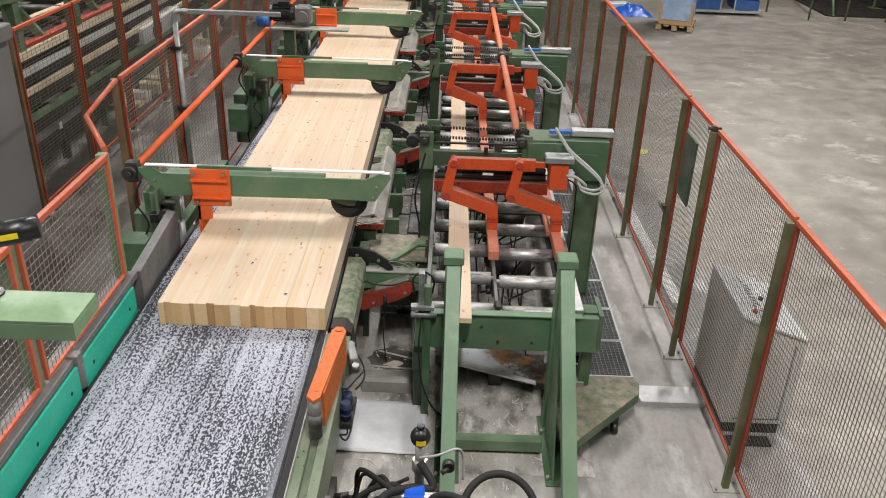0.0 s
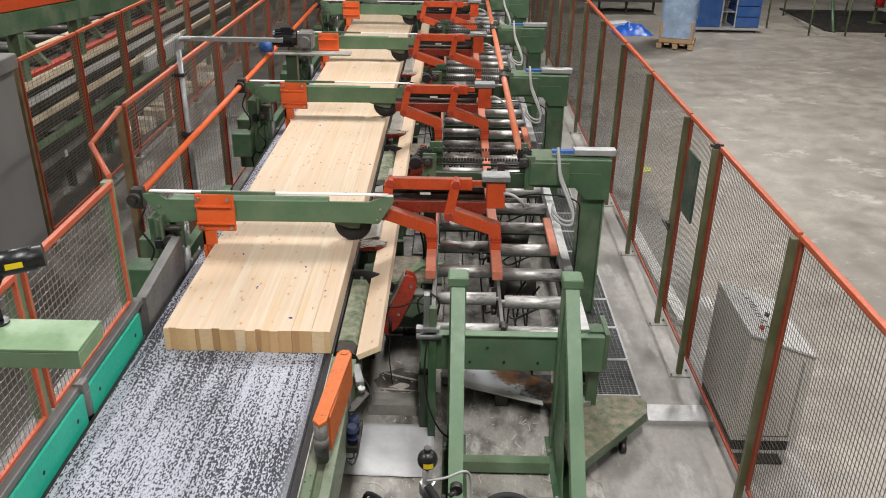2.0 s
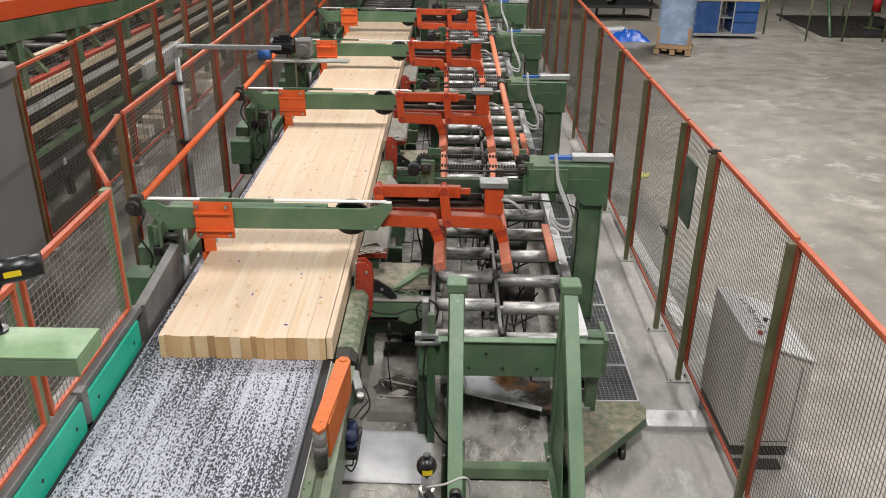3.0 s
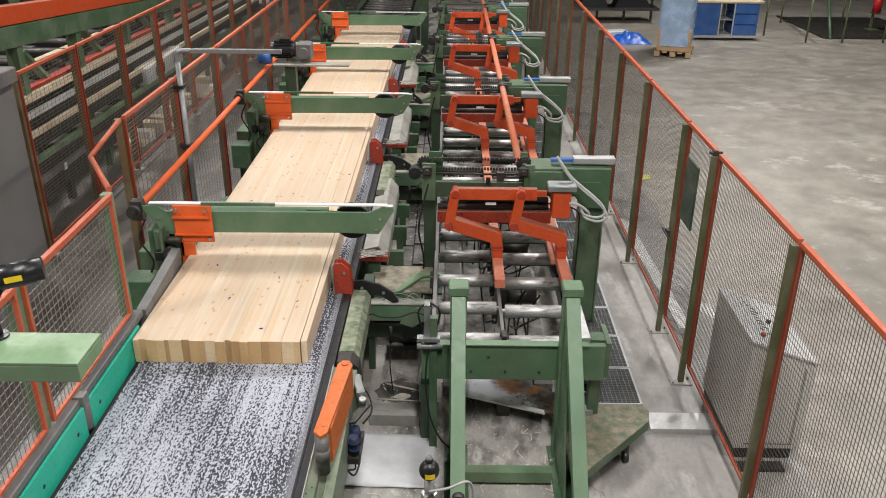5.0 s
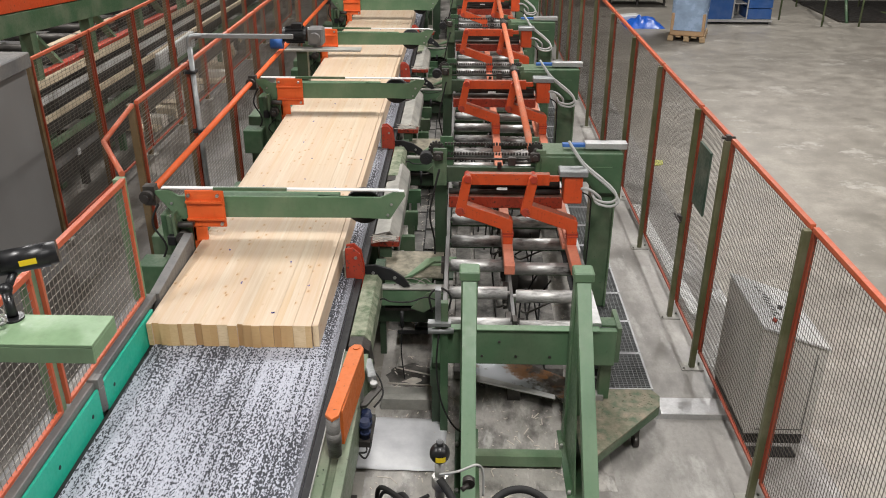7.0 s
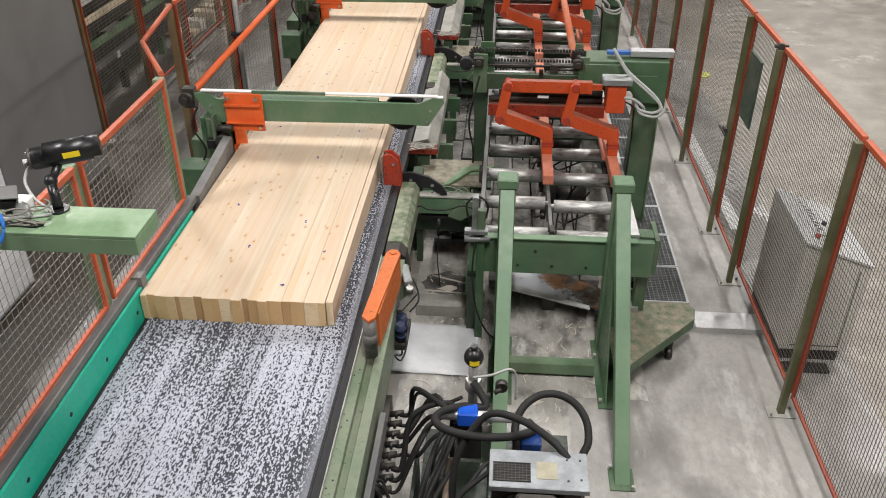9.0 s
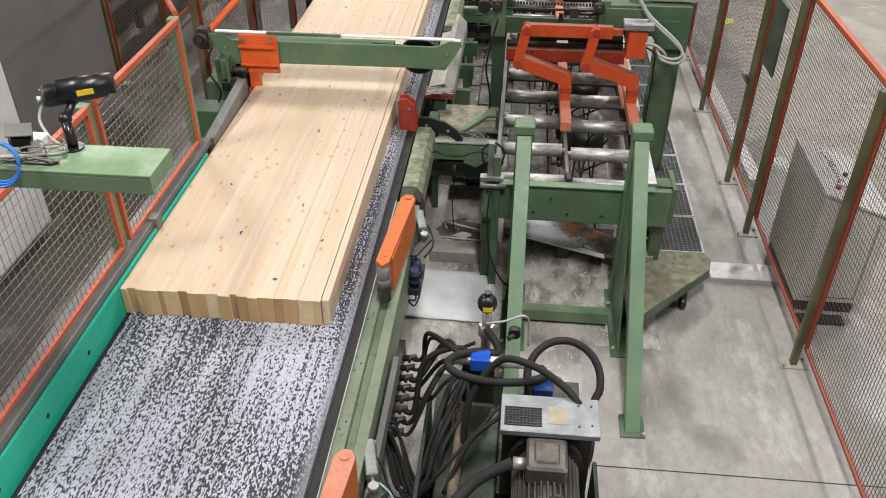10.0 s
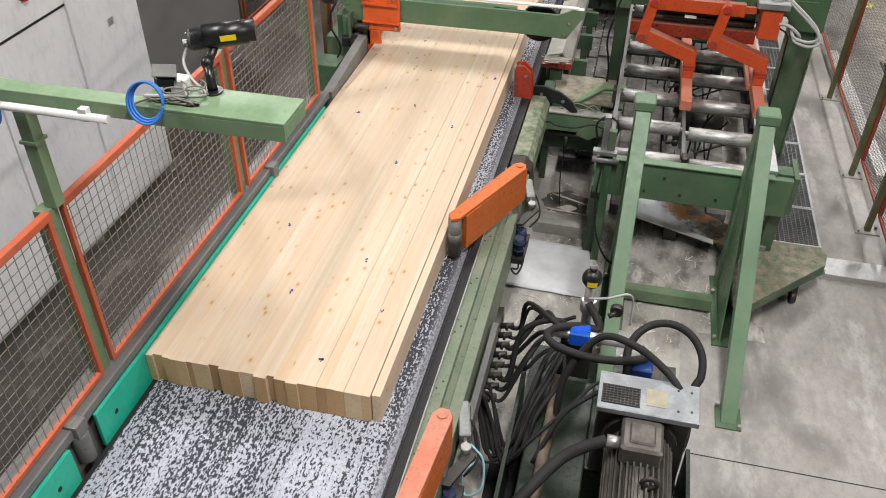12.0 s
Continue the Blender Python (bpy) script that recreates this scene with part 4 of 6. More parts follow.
def station(y):
    s = thing("tipping_station", "dusty green tipping station with black curved lever beside the belt", "machine", pose(-0.07, y, 0), "tipping stations")
    part("guide", Shape().prism([(-0.67, 0.85), (-0.66, 0.884), (-0.56, 0.884), (-0.525, 0.83), (-0.525, 0.68), (-0.54, 0.68), (-0.54, 0.825), (-0.57, 0.868), (-0.65, 0.866), (-0.655, 0.84)], -1.03, -0.13), GUIDE, s, "dust-covered green guide", 0.002)
    part("worn_end", Shape().prism([(-0.67, 0.84), (-0.66, 0.878), (-0.57, 0.88), (-0.52, 0.84), (-0.50, 0.66), (-0.67, 0.66)], -1.16, -1.035), DARK_STEEL, s, "black worn guide end", 0.003)
    part("guide_bracket", Shape().box(-0.66, -0.56, -0.95, -0.9, 0.55, 0.86).box(-0.66, -0.56, -0.4, -0.35, 0.55, 0.86), GRIMY, s)
    part("bracket", Shape().box(-0.60, -0.12, 0.06, 0.18, 0.34, 0.48).box(-0.60, -0.52, 0.04, 0.2, 0.48, 0.86), GRIMY, s, bevel=0.004)
    part("leg", Shape().box(-0.58, -0.53, 0.09, 0.15, 0.004, 0.34), GRIMY, s)
    lev = [(-0.66, 0.80), (-0.67, 0.93), (-0.58, 0.935), (-0.46, 0.90), (-0.36, 0.83), (-0.31, 0.75), (-0.36, 0.74), (-0.45, 0.80), (-0.55, 0.81)]
    part("lever", Shape().prism(lev, -0.075, -0.05), RUBBER, s, "black curved lever", 0.003)
    for q in ((-0.60, -0.075, 0.87), (-0.43, -0.075, 0.83)):
        part("lever_bolt", bolts(Shape(), [q], 0.014, 0.008), STEEL, s)
    part("back_plate", Shape().box(-0.62, -0.14, 0.10, 0.12, 0.50, 0.73).prism([(-0.30, 0.60), (-0.17, 0.74), (-0.02, 0.74), (-0.02, 0.68), (-0.2, 0.56)], -0.16, -0.14), GREEN, s, bevel=0.003)
    part("cover_plate", Shape().box(-0.56, -0.05, 0.10, 0.58, 0.735, 0.745), COVER_DUST, s, "dusty beige cover plate")
    part("stop_block", Shape().chamfer(-0.67, -0.43, 0.43, 0.55, 0.855, 0.905, 0.006), OILY_RED, s, "oily red stop block")
    part("stop_bracket", Shape().box(-0.60, -0.50, 0.46, 0.52, 0.745, 0.855), GRIMY, s)
    part("stop_pad", Shape().box(-0.66, -0.46, 0.45, 0.54, 0.905, 0.912), PALE_PLATE, s, "pale worn pad")
    rnd = random.Random(int(y * 10))
    sp = Shape()
    for k in range(16):
        px, py, a = rnd.uniform(-0.68, -0.42), rnd.uniform(0.40, 0.60), rnd.uniform(-40, 40)
        sp.box(-rnd.uniform(0.02, 0.07), rnd.uniform(0.02, 0.06), -0.002, 0.002, 0, 0.003, Matrix.Translation((px, py, 0.913 + 0.0035 * (k % 3))) @ pose(0, 0, 0, 0, 0, a))
    tagged(part("splinters", sp, PALE_CHIP, s, "pale wood splinters"), kind="stuff")
    part("tilt_arm", Shape().prism([(0.04, -0.36), (0.38, -0.20), (0.43, -0.10), (0.42, 0.06), (0.38, 0.02), (0.34, -0.13), (0.08, -0.30)], 0.755, 0.775, "z", Matrix(((0, 1, 0, 0), (1, 0, 0, 0), (0, 0, 1, 0), (0, 0, 0, 1)))).prism([(-0.30, 0.66), (-0.16, 0.755), (0.0, 0.765), (0.0, 0.70), (-0.14, 0.66)], 0.30, 0.33), GREEN_PALE, s, "bent green tilting arm", 0.003)
    part("loose_wires", Shape().tube([(-0.44, -0.3, 0.75), (-0.36, -0.27, 0.775), (-0.27, -0.29, 0.755), (-0.2, -0.24, 0.78), (-0.14, -0.26, 0.75)], 0.004, 6).tube([(-0.4, -0.31, 0.75), (-0.33, -0.25, 0.785), (-0.22, -0.27, 0.77), (-0.17, -0.29, 0.75)], 0.004, 6), TANGLE, s, "loose taupe wires", m=pose(0, 0.25, 0))
    part("limit_switch", Shape().chamfer(-0.10, -0.05, -0.36, -0.31, 0.70, 0.80, 0.004).rod((-0.08, -0.37, 0.60), (-0.08, -0.37, 0.71), 0.012, 8), DARK_STEEL, s)
    part("arm_bar", Shape().box(-0.55, -0.02, -0.08, 0.0, 0.72, 0.735), PALE_PLATE, s, "worn pale flat bar", 0.003)
    part("sensor_bracket", Shape().box(-0.10, 0.02, -0.34, -0.30, 0.70, 0.745), PALE_PLATE, s)
    part("cross_beam", Shape().box(-0.55, -0.12, -0.07, 0.05, 0.57, 0.72), POST_GREEN, s, "green cross beam", 0.003)
    part("cylinder", Shape().rod((-0.52, -0.02, 0.52), (-0.14, -0.02, 0.52), 0.022, 10).rod((-0.14, -0.02, 0.52), (-0.06, -0.02, 0.52), 0.01, 8), DARK_STEEL, s, "oily dark cylinder")
    part("cable", Shape().tube([(-0.55, -0.32, 0.75), (-0.5, -0.33, 0.78), (-0.44, -0.32, 0.75), (-0.3, -0.33, 0.755), (-0.18, -0.3, 0.78), (-0.1, -0.3, 0.76)], 0.006, 6).tube([(-0.12, -0.38, 0.70), (-0.14, -0.42, 0.86), (-0.06, -0.42, 0.93), (0.02, -0.42, 0.86), (0.0, -0.4, 0.72)], 0.008, 6), HOSE, s)
    part("probe", Shape().rod((-0.36, -0.32, 0.52), (-0.36, -0.32, 0.66), 0.014, 8).tube([(-0.36, -0.32, 0.53), (-0.37, -0.33, 0.3), (-0.35, -0.3, 0.02)], 0.005, 6), RUBBER, s)
    return s


def side_plate(y0, y1):
    p = part("side_guide", Shape().prism([(-0.735, 0.845), (-0.735, 0.858), (-0.60, 0.892), (-0.525, 0.80), (-0.52, 0.70), (-0.53, 0.70), (-0.54, 0.79), (-0.605, 0.875)], y0, y1), PALE_PLATE)
    for k in range(3):
        y = y0 + 0.3 + k * (y1 - y0 - 0.6) / 2
        part("bracket", Shape().box(-0.60, -0.40, y, y + 0.05, 0.56, 0.70).box(-0.50, -0.44, y, y + 0.05, 0.004, 0.56), GREEN, p)
    return tagged(p, "long dusty grey-green guide plate beside the belt", "guide", "side guides")


# ---- the roller bed ----
def roller_bed():
    r = thing("roller_bed", "green framed roller bed with two rows of worn steel rollers", "roller bed")
    e = Shape().box(-0.17, 1.12, 4.93, 4.985, 0.59, 0.875)
    part("end_beam", e, POST_GREEN, r, "green end beam", 0.005)
    part("top_flange", Shape().box(-0.17, 1.0, 4.915, 4.985, 0.875, 0.885), LIT_FACE_GREEN, r, "top flange in lightened beam green", 0.002)
    part("corner_bracket", Shape().box(1.12, 1.15, 4.93, 5.2, 0.62, 0.90).box(1.02, 1.14, 4.99, 5.1, 0.875, 0.89), GREEN, r)
    part("rail", Shape().box(-0.105, -0.075, 4.99, 20, 0.70, 0.90), DARK_GREY, r, "dark steel side rail")
    part("rail", Shape().box(0.40, 0.425, 4.99, 20, 0.66, 0.84), GREY_PAINT, r, "dark middle rail")
    part("rail", Shape().box(0.945, 1.015, 4.99, 20, 0.80, 0.905), ALU, r, "aluminium side rail")
    part("left_beam", Shape().box(-0.19, -0.115, 4.98, 20, 0.36, 0.50), GRIMY, r)
    bl = [(x, 4.93, 0.66) for x in (0.18, 0.42, 0.66, 0.9)] + [(x, 4.93, 0.78) for x in (0.3, 0.8)]
    for q in bl:
        part("bolt", bolts(Shape(), [q], 0.01, 0.008), DARK_STEEL, r)
    for y in (5.0, 8.1, 11.1, 14.1, 17.1):
        part("leg", Shape().box(1.04, 1.12, y, y + 0.09, 0.255, 0.80), GREEN, r, bevel=0.003)
        part("leg", Shape().box(-0.18, -0.08, y, y + 0.09, 0.008, 0.60), GRIMY, r, bevel=0.003)
        if y > 6:
            part("leg", Shape().box(0.38, 0.45, y + 0.2, y + 0.28, 0.008, 0.68), GRIMY, r, bevel=0.003)
    y, i = 5.055, 0
    rollers = []
    while y < 19.5:
        for x0, x1, dy in ((-0.07, 0.392, 0.0), (0.432, 0.94, -0.045)):
            if i == 0 and x0 > 0:
                dy = -0.03
            s = Shape().rod((x0 + 0.012, y + dy, 0.845), (x1 - 0.012, y + dy, 0.845), 0.05, 16).rod((x0 - 0.01, y + dy, 0.845), (x1 + 0.01, y + dy, 0.845), 0.018, 8)
            part("roller", s, ROLLER, r)
            part("cross_member", Shape().box(x0, x1, y + dy + 0.16, y + dy + 0.2, 0.70, 0.74), GREEN, r)
        y, i = y + 0.462, i + 1
    part("stop_bar", Shape().box(0.86, 0.925, 6.15, 6.85, 0.915, 0.955), FADED, r, "faded orange stop bar", 0.004)
    part("stop_bar", Shape().box(0.86, 0.925, 8.9, 9.6, 0.915, 0.955), FADED, r, "faded orange stop bar", 0.004)
    rnd = random.Random(3)
    for k in range(30):
        x, y = rnd.uniform(-0.02, 0.9), rnd.uniform(5.9, 11)
        ch = Shape().tube([(x, y, 0.1), (x + rnd.uniform(-0.1, 0.1), y + 0.1, 0.45), (x + rnd.uniform(-0.15, 0.15), y + rnd.uniform(-0.2, 0.2), 0.72)], 0.008, 6, turns=4)
        part("hanging_hose", ch, HOSE, r)
    pieces("chain_guard", [(0.36, 0.40, 5.2 + 0.462 * k, 5.32 + 0.462 * k, 0.62, 0.8) for k in range(24)], DARK_STEEL, r)
    for k in range(5):
        x = -0.02 + 0.185 * k
        part("lower_plank", Shape().box(x, x + 0.15 + 0.02 * (k % 2), 5.55 + 0.06 * (k % 3), 20, 0.02, 0.10 + 0.012 * (k % 2)), UNDER, r, "", 0.004)
    for k in range(7):
        y = 5.35 + 0.924 * k
        part("drive_chain", Shape().tube([(0.36, y, 0.84), (0.30, y + 0.2, 0.72), (0.34, y + 0.42, 0.84)], 0.010, 6).tube([(0.47, y - 0.05, 0.82), (0.55, y + 0.2, 0.66), (0.75, y + 0.3, 0.70), (0.88, y + 0.15, 0.78)], 0.008, 6), DARK_STEEL, r)
        part("bearing", Shape().chamfer(-0.135, -0.106, y - 0.35, y - 0.24, 0.79, 0.9, 0.004), DARK_STEEL, r)
        part("bearing", Shape().chamfer(0.395, 0.43, y - 0.34, y - 0.25, 0.84, 0.90, 0.004), DARK_STEEL, r)
        part("motor", Shape().rod((0.52, y + 0.1, 0.5), (0.78, y + 0.1, 0.5), 0.075, 14).box(0.46, 0.52, y + 0.02, y + 0.18, 0.40, 0.62), DARK_STEEL, r, "oily black drive motor")


def deck():
    # Plates and black gaps build the floor's shadow and reflection pattern into shape.
    d = thing("steel_deck", "grey plates with black gaps modelling the floor's shadow pattern", "deck")
    part("bearer", Shape().box(-0.50, -0.20, 5.95, 20, 0.20, 0.235), RUBBER, d)
    for k in range(28):
        y = 5.95 + 0.5 * k
        part("plate", Shape().box(-0.50 + 0.02 * (k % 2), -0.36, y, y + 0.46, 0.235, 0.25).box(-0.345, -0.20, y + 0.05, y + 0.49, 0.235, 0.252), FLOOR_PLATE, d)
    r = random.Random(8)
    b = Shape()
    for i in range(1500):
        x, y = r.uniform(-0.6, 1.0), 3.3 + 7 * r.random() ** 1.5
        if y < 4.4 and x > 0.5:
            continue
        z = 0.252 if y > 5.95 and -0.5 < x < -0.2 else 0.005
        a = r.uniform(0, 3.1)
        w = r.uniform(0.003, 0.007) + 0.05 * r.random() ** 6
        b.box(-w, w, -0.004, 0.004, 0, 0.003, Matrix.Translation((x, y, z)) @ pose(0, 0, 0, 0, 0, math.degrees(a)))
    tagged(part("wood_shavings", b, PALE_CHIP), "pale wood shavings scattered under the line", "shavings", kind="stuff")


def posts():
    for x in (0.082, 0.835):
        p = thing("stop_post", "green steel stop post with sloping brace and capped top", "post", pose(x, 4.855, 0), "stop posts")
        part("column", Shape().box(-0.055, 0.055, -0.055, 0.055, 0.012, 1.36), POST_GREEN, p, bevel=0.004)
        part("cap", Shape().chamfer(-0.068, 0.068, -0.068, 0.068, 1.33, 1.40, 0.008), POST_GREEN, p, "green cap")
        part("brace", Shape().prism([(-0.058, 1.33), (-0.058, 1.22), (-1.21, 0.012), (-1.33, 0.012)], -0.046, 0.046, "x"), LIT_FACE_GREEN, p, "sloping brace in lightened post green", 0.003)
        part("gusset", Shape().prism([(-0.05, 1.30), (-0.05, 0.012), (-0.62, 0.012), (-0.16, 1.1)], -0.038, -0.03, "x"), POST_GREEN, p)
        pieces("foot_plate", [(-0.075, 0.075, -1.37, -1.19, 0.0, 0.012), (-0.085, 0.085, -0.66, 0.08, 0.0, 0.012)], GREEN, p)
        for q in ((-0.06, -1.20, 0.012), (0.06, -1.36, 0.012), (-0.07, -0.6, 0.012), (-0.07, -0.12, 0.012)):
            part("bolt", bolts(Shape(), [q], 0.012, 0.03, (0, 0, 1)), STEEL, p)
    t = part("tie_beam", Shape().box(0.10, 0.74, 4.5, 4.58, 0.03, 0.12), GREEN_PALE, bevel=0.003)
    tagged(t, "low green tie beam between the stop posts", "beam")
    c = thing("sensor_post", "slim dark green sensor post with bracket and cable", "post")
    part("pole", Shape().box(-0.115, -0.06, 4.9, 4.95, 0.0, 1.10), GREEN, c, bevel=0.003)
    part("clamp", Shape().box(-0.2, -0.04, 4.87, 4.93, 0.93, 0.955).rod((-0.2, 4.9, 0.88), (-0.02, 4.9, 0.88), 0.022, 10).box(-0.15, -0.11, 4.9, 4.96, 0.9, 1.2), GREY_PIPE, c)
    part("cable", Shape().tube([(-0.12, 4.9, 0.9), (-0.14, 4.86, 0.6), (-0.10, 4.84, 0.3), (0.0, 4.8, 0.12), (0.1, 4.82, 0.1), (0.14, 4.86, 0.4)], 0.007, 6), HOSE, c)


# ---- walkway, plate and floor things ----
def walkway():
    w = thing("grating_walkway", "galvanised steel grating walkway beside the roller bed", "walkway")
    y0, z = 5.13, 0.25
    while y0 < 14:
        y1 = y0 + 0.5
        g = Shape()
        for k in range(21):
            y = y0 + 0.015 + 0.465 * k / 20
            g.box(1.135, 1.465, y - 0.002, y + 0.002, z - 0.03, z)
        for k in range(11):
            x = 1.135 + 0.33 * k / 10
            g.box(x - 0.0015, x + 0.0015, y0, y1, z - 0.012, z + 0.001)
        part("grating", g, GRATE, w)
        part("frame", Shape().box(1.12, 1.135, y0, y1 - 0.006, z - 0.04, z + 0.003).box(1.465, 1.48, y0, y1 - 0.006, z - 0.04, z + 0.003).box(1.135, 1.465, y0, y0 + 0.012, z - 0.04, z + 0.003).box(1.135, 1.465, y1 - 0.018, y1 - 0.006, z - 0.04, z + 0.003), ZINC, w)
        pieces("support", [(1.15, 1.2, y0 + 0.1, y0 + 0.15, 0.02, z - 0.04), (1.40, 1.45, y0 + 0.1, y0 + 0.15, 0.02, z - 0.04)], ZINC, w)
        y0 = y1
    # Black tray colour puts the dark between the grating bars.
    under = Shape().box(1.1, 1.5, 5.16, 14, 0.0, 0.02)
    part("tray", under, RUBBER, w, "drip tray coloured black to deepen the grating's gaps")
    p = thing("corner_plate", "worn green chequer plate with cut corner on low castors", "plate")
    part("plate", Shape().prism([(0.84, 5.14), (0.84, 4.34), (0.92, 4.34), (1.485, 4.93), (1.51, 5.05), (1.46, 5.14)], 0.235, 0.25, "z"), PLATE_RUST, p, bevel=0.002)
    part("skirt", Shape().prism([(0.92, 4.34), (1.485, 4.93), (1.48, 4.94), (0.915, 4.35)], 0.17, 0.235, "z"), GREEN, p)
    part("castor", Shape().rod((1.28, 4.78, 0.05), (1.32, 4.78, 0.05), 0.045, 14).box(1.28, 1.32, 4.77, 4.79, 0.05, 0.235), DARK_STEEL, p)
    part("castor", Shape().rod((0.95, 4.5, 0.05), (0.99, 4.5, 0.05), 0.045, 14).box(0.95, 0.99, 4.49, 4.51, 0.05, 0.235), DARK_STEEL, p)
    br = Shape()
    rnd = random.Random(4)
    for i in range(320):
        x, y = rnd.uniform(0.86, 1.45), rnd.uniform(4.4, 5.1)
        if y > 4.40 + (x - 0.92) * 1.06:
            br.box(-0.008, 0.008, -0.0015, 0.0015, 0.25, 0.252, Matrix.Translation((x, y, 0)) @ pose(0, 0, 0, 0, 0, 45 + 90 * (i % 2)))
    tagged(part("tread_pattern", br, PLATE_RUST, p), kind="stuff")
    t = part("chequer_ramp", Shape().prism([(1.52, 0.0), (1.56, 0.05), (2.06, 0.05), (2.1, 0.0)], 5.1, 5.31), ALU, bevel=0.004)
    tagged(t, "bright aluminium chequer plate cable ramp on the floor", "ramp")
    d = thing("drip_tray", "rusty sheet metal drip tray strewn with shavings", "tray")
    part("sheet", Shape().prism([(0.05, 5.70), (0.13, 5.42), (1.05, 5.08), (1.11, 5.26), (0.53, 5.64)], 0.13, 0.145, "z"), TRAY_SHEET, d)
    part("fold", Shape().prism([(0.07, 5.38), (0.75, 5.13), (0.75, 5.17), (0.07, 5.46)], 0.145, 0.16, "z"), WHITE, d, "pale folded edge")
    part("handle", Shape().box(0.98, 1.08, 4.98, 5.06, 0.252, 0.29).tube([(0.98, 5.06, 0.26), (1.0, 5.1, 0.36), (1.06, 5.1, 0.36), (1.08, 5.06, 0.26)], 0.008), STEEL, d)
    pieces("support", [(0.4, 0.5, 5.3, 5.5, 0.004, 0.13), (0.9, 1.0, 5.1, 5.25, 0.004, 0.13)], DARK_STEEL, d)
    sh = Shape()
    n = 14
    pts, fc = [], []
    for i in range(n + 1):
        for j in range(n + 1):
            u, v = i / n, j / n
            pts.append((-0.70 + 0.62 * u + 0.02 * v, 4.47 + 0.58 * v - 0.02 * u, 0.012 + 0.008 * noise.noise((u * 4, v * 4, 0.3)) + 0.006))
    for i in range(n):
        for j in range(n):
            fc.append((i * (n + 1) + j, (i + 1) * (n + 1) + j, (i + 1) * (n + 1) + j + 1, i * (n + 1) + j + 1))
    ob = part("absorbent_sheet", sh.solid(pts, fc, True), PAPER)
    so = ob.modifiers.new("thick", "SOLIDIFY")
    so.thickness = 0.003
    tagged(ob, "soiled white absorbent sheet lying on the floor", "sheet")
    rnd = random.Random(17)
    for px, py, rx, ry in ((0.08, 3.72, 0.42, 0.50), (0.28, 3.22, 0.34, 0.22), (-0.38, 5.62, 0.22, 0.20)):
        o = [(px + rx * rnd.uniform(0.72, 1.0) * math.cos(a), py + ry * rnd.uniform(0.72, 1.0) * math.sin(a)) for a in (k * math.tau / 22 for k in range(22))]
        tagged(part("oil_stain", Shape().prism(o, 0.002, 0.0058, "z"), OIL), "dark dried oil stain on the concrete floor", "stain", "oil stains")
    for px, py, n in ((0.30, 4.62, 5), (0.33, 4.25, 7), (-0.35, 5.55, 6), (-0.25, 5.30, 5)):
        o = [(px + rnd.uniform(0.03, 0.09) * math.cos(a), py + rnd.uniform(0.02, 0.06) * math.sin(a)) for a in (k * math.tau / (n + 4) for k in range(n + 4))]
        tagged(part("floor_spill", Shape().prism(o, 0.003, 0.0075, "z"), PALE_CHIP), "dried pale spill on the oily floor", "spill", "floor spills")
    for x0, y0, z0, x1, y1, z1 in ((-0.55, 5.5, 0.012, -0.05, 5.46, 0.012), (-0.50, 5.72, 0.012, -0.22, 5.62, 0.012)):
        tagged(part("wood_lath", Shape().rod((x0, y0, z0), (x1, y1, z1), 0.007, 6), PALE_CHIP), "thin pale wood lath lying on the floor", "lath", "wood laths")
    x = thing("floor_channel", "dark steel channel across the oily floor", "channel")
    part("channel", Shape().box(-0.58, -0.2, 5.16, 5.24, 0.004, 0.10).box(-0.58, -0.2, 5.24, 5.42, 0.004, 0.03), PALE_PLATE, x)


def paddle(y, paint):
    p = thing("side_paddle", "orange swing paddle with taped roller end beside the belt", "paddle", pose(-0.605, y, 0), "side paddles")
    o = [(-0.045, -0.66), (0.0, -0.70), (0.03, -0.66), (0.045, 0.0), (0.02, 0.04), (-0.02, 0.04), (-0.045, 0.0)]
    tilt = pose(0, 0, 0, 0, 0, -4)
    part("top_plate", Shape().prism(o, 1.155, 1.175, "z", tilt), paint, p, bevel=0.003)
    part("face", Shape().box(-0.02, 0.038, -0.60, 0.03, 0.93, 1.155, tilt), PADDLE_ORANGE, p, bevel=0.003)
    part("roller", Shape().rod((-0.005, -0.655, 0.905), (-0.005, -0.655, 1.155), 0.038, 16, None, tilt).rod((-0.005, -0.655, 0.98), (-0.005, -0.655, 1.06), 0.0415, 16, None, tilt), TAPED, p, "taped steel end roller")
    part("pivot", Shape().rod((0, 0, 0.62), (0, 0, 1.154), 0.03, 14), STEEL, p)
    part("pivot_cap", Shape().rod((0, 0, 1.1752), (0, 0, 1.182), 0.022, 18), paint, p)
    return p


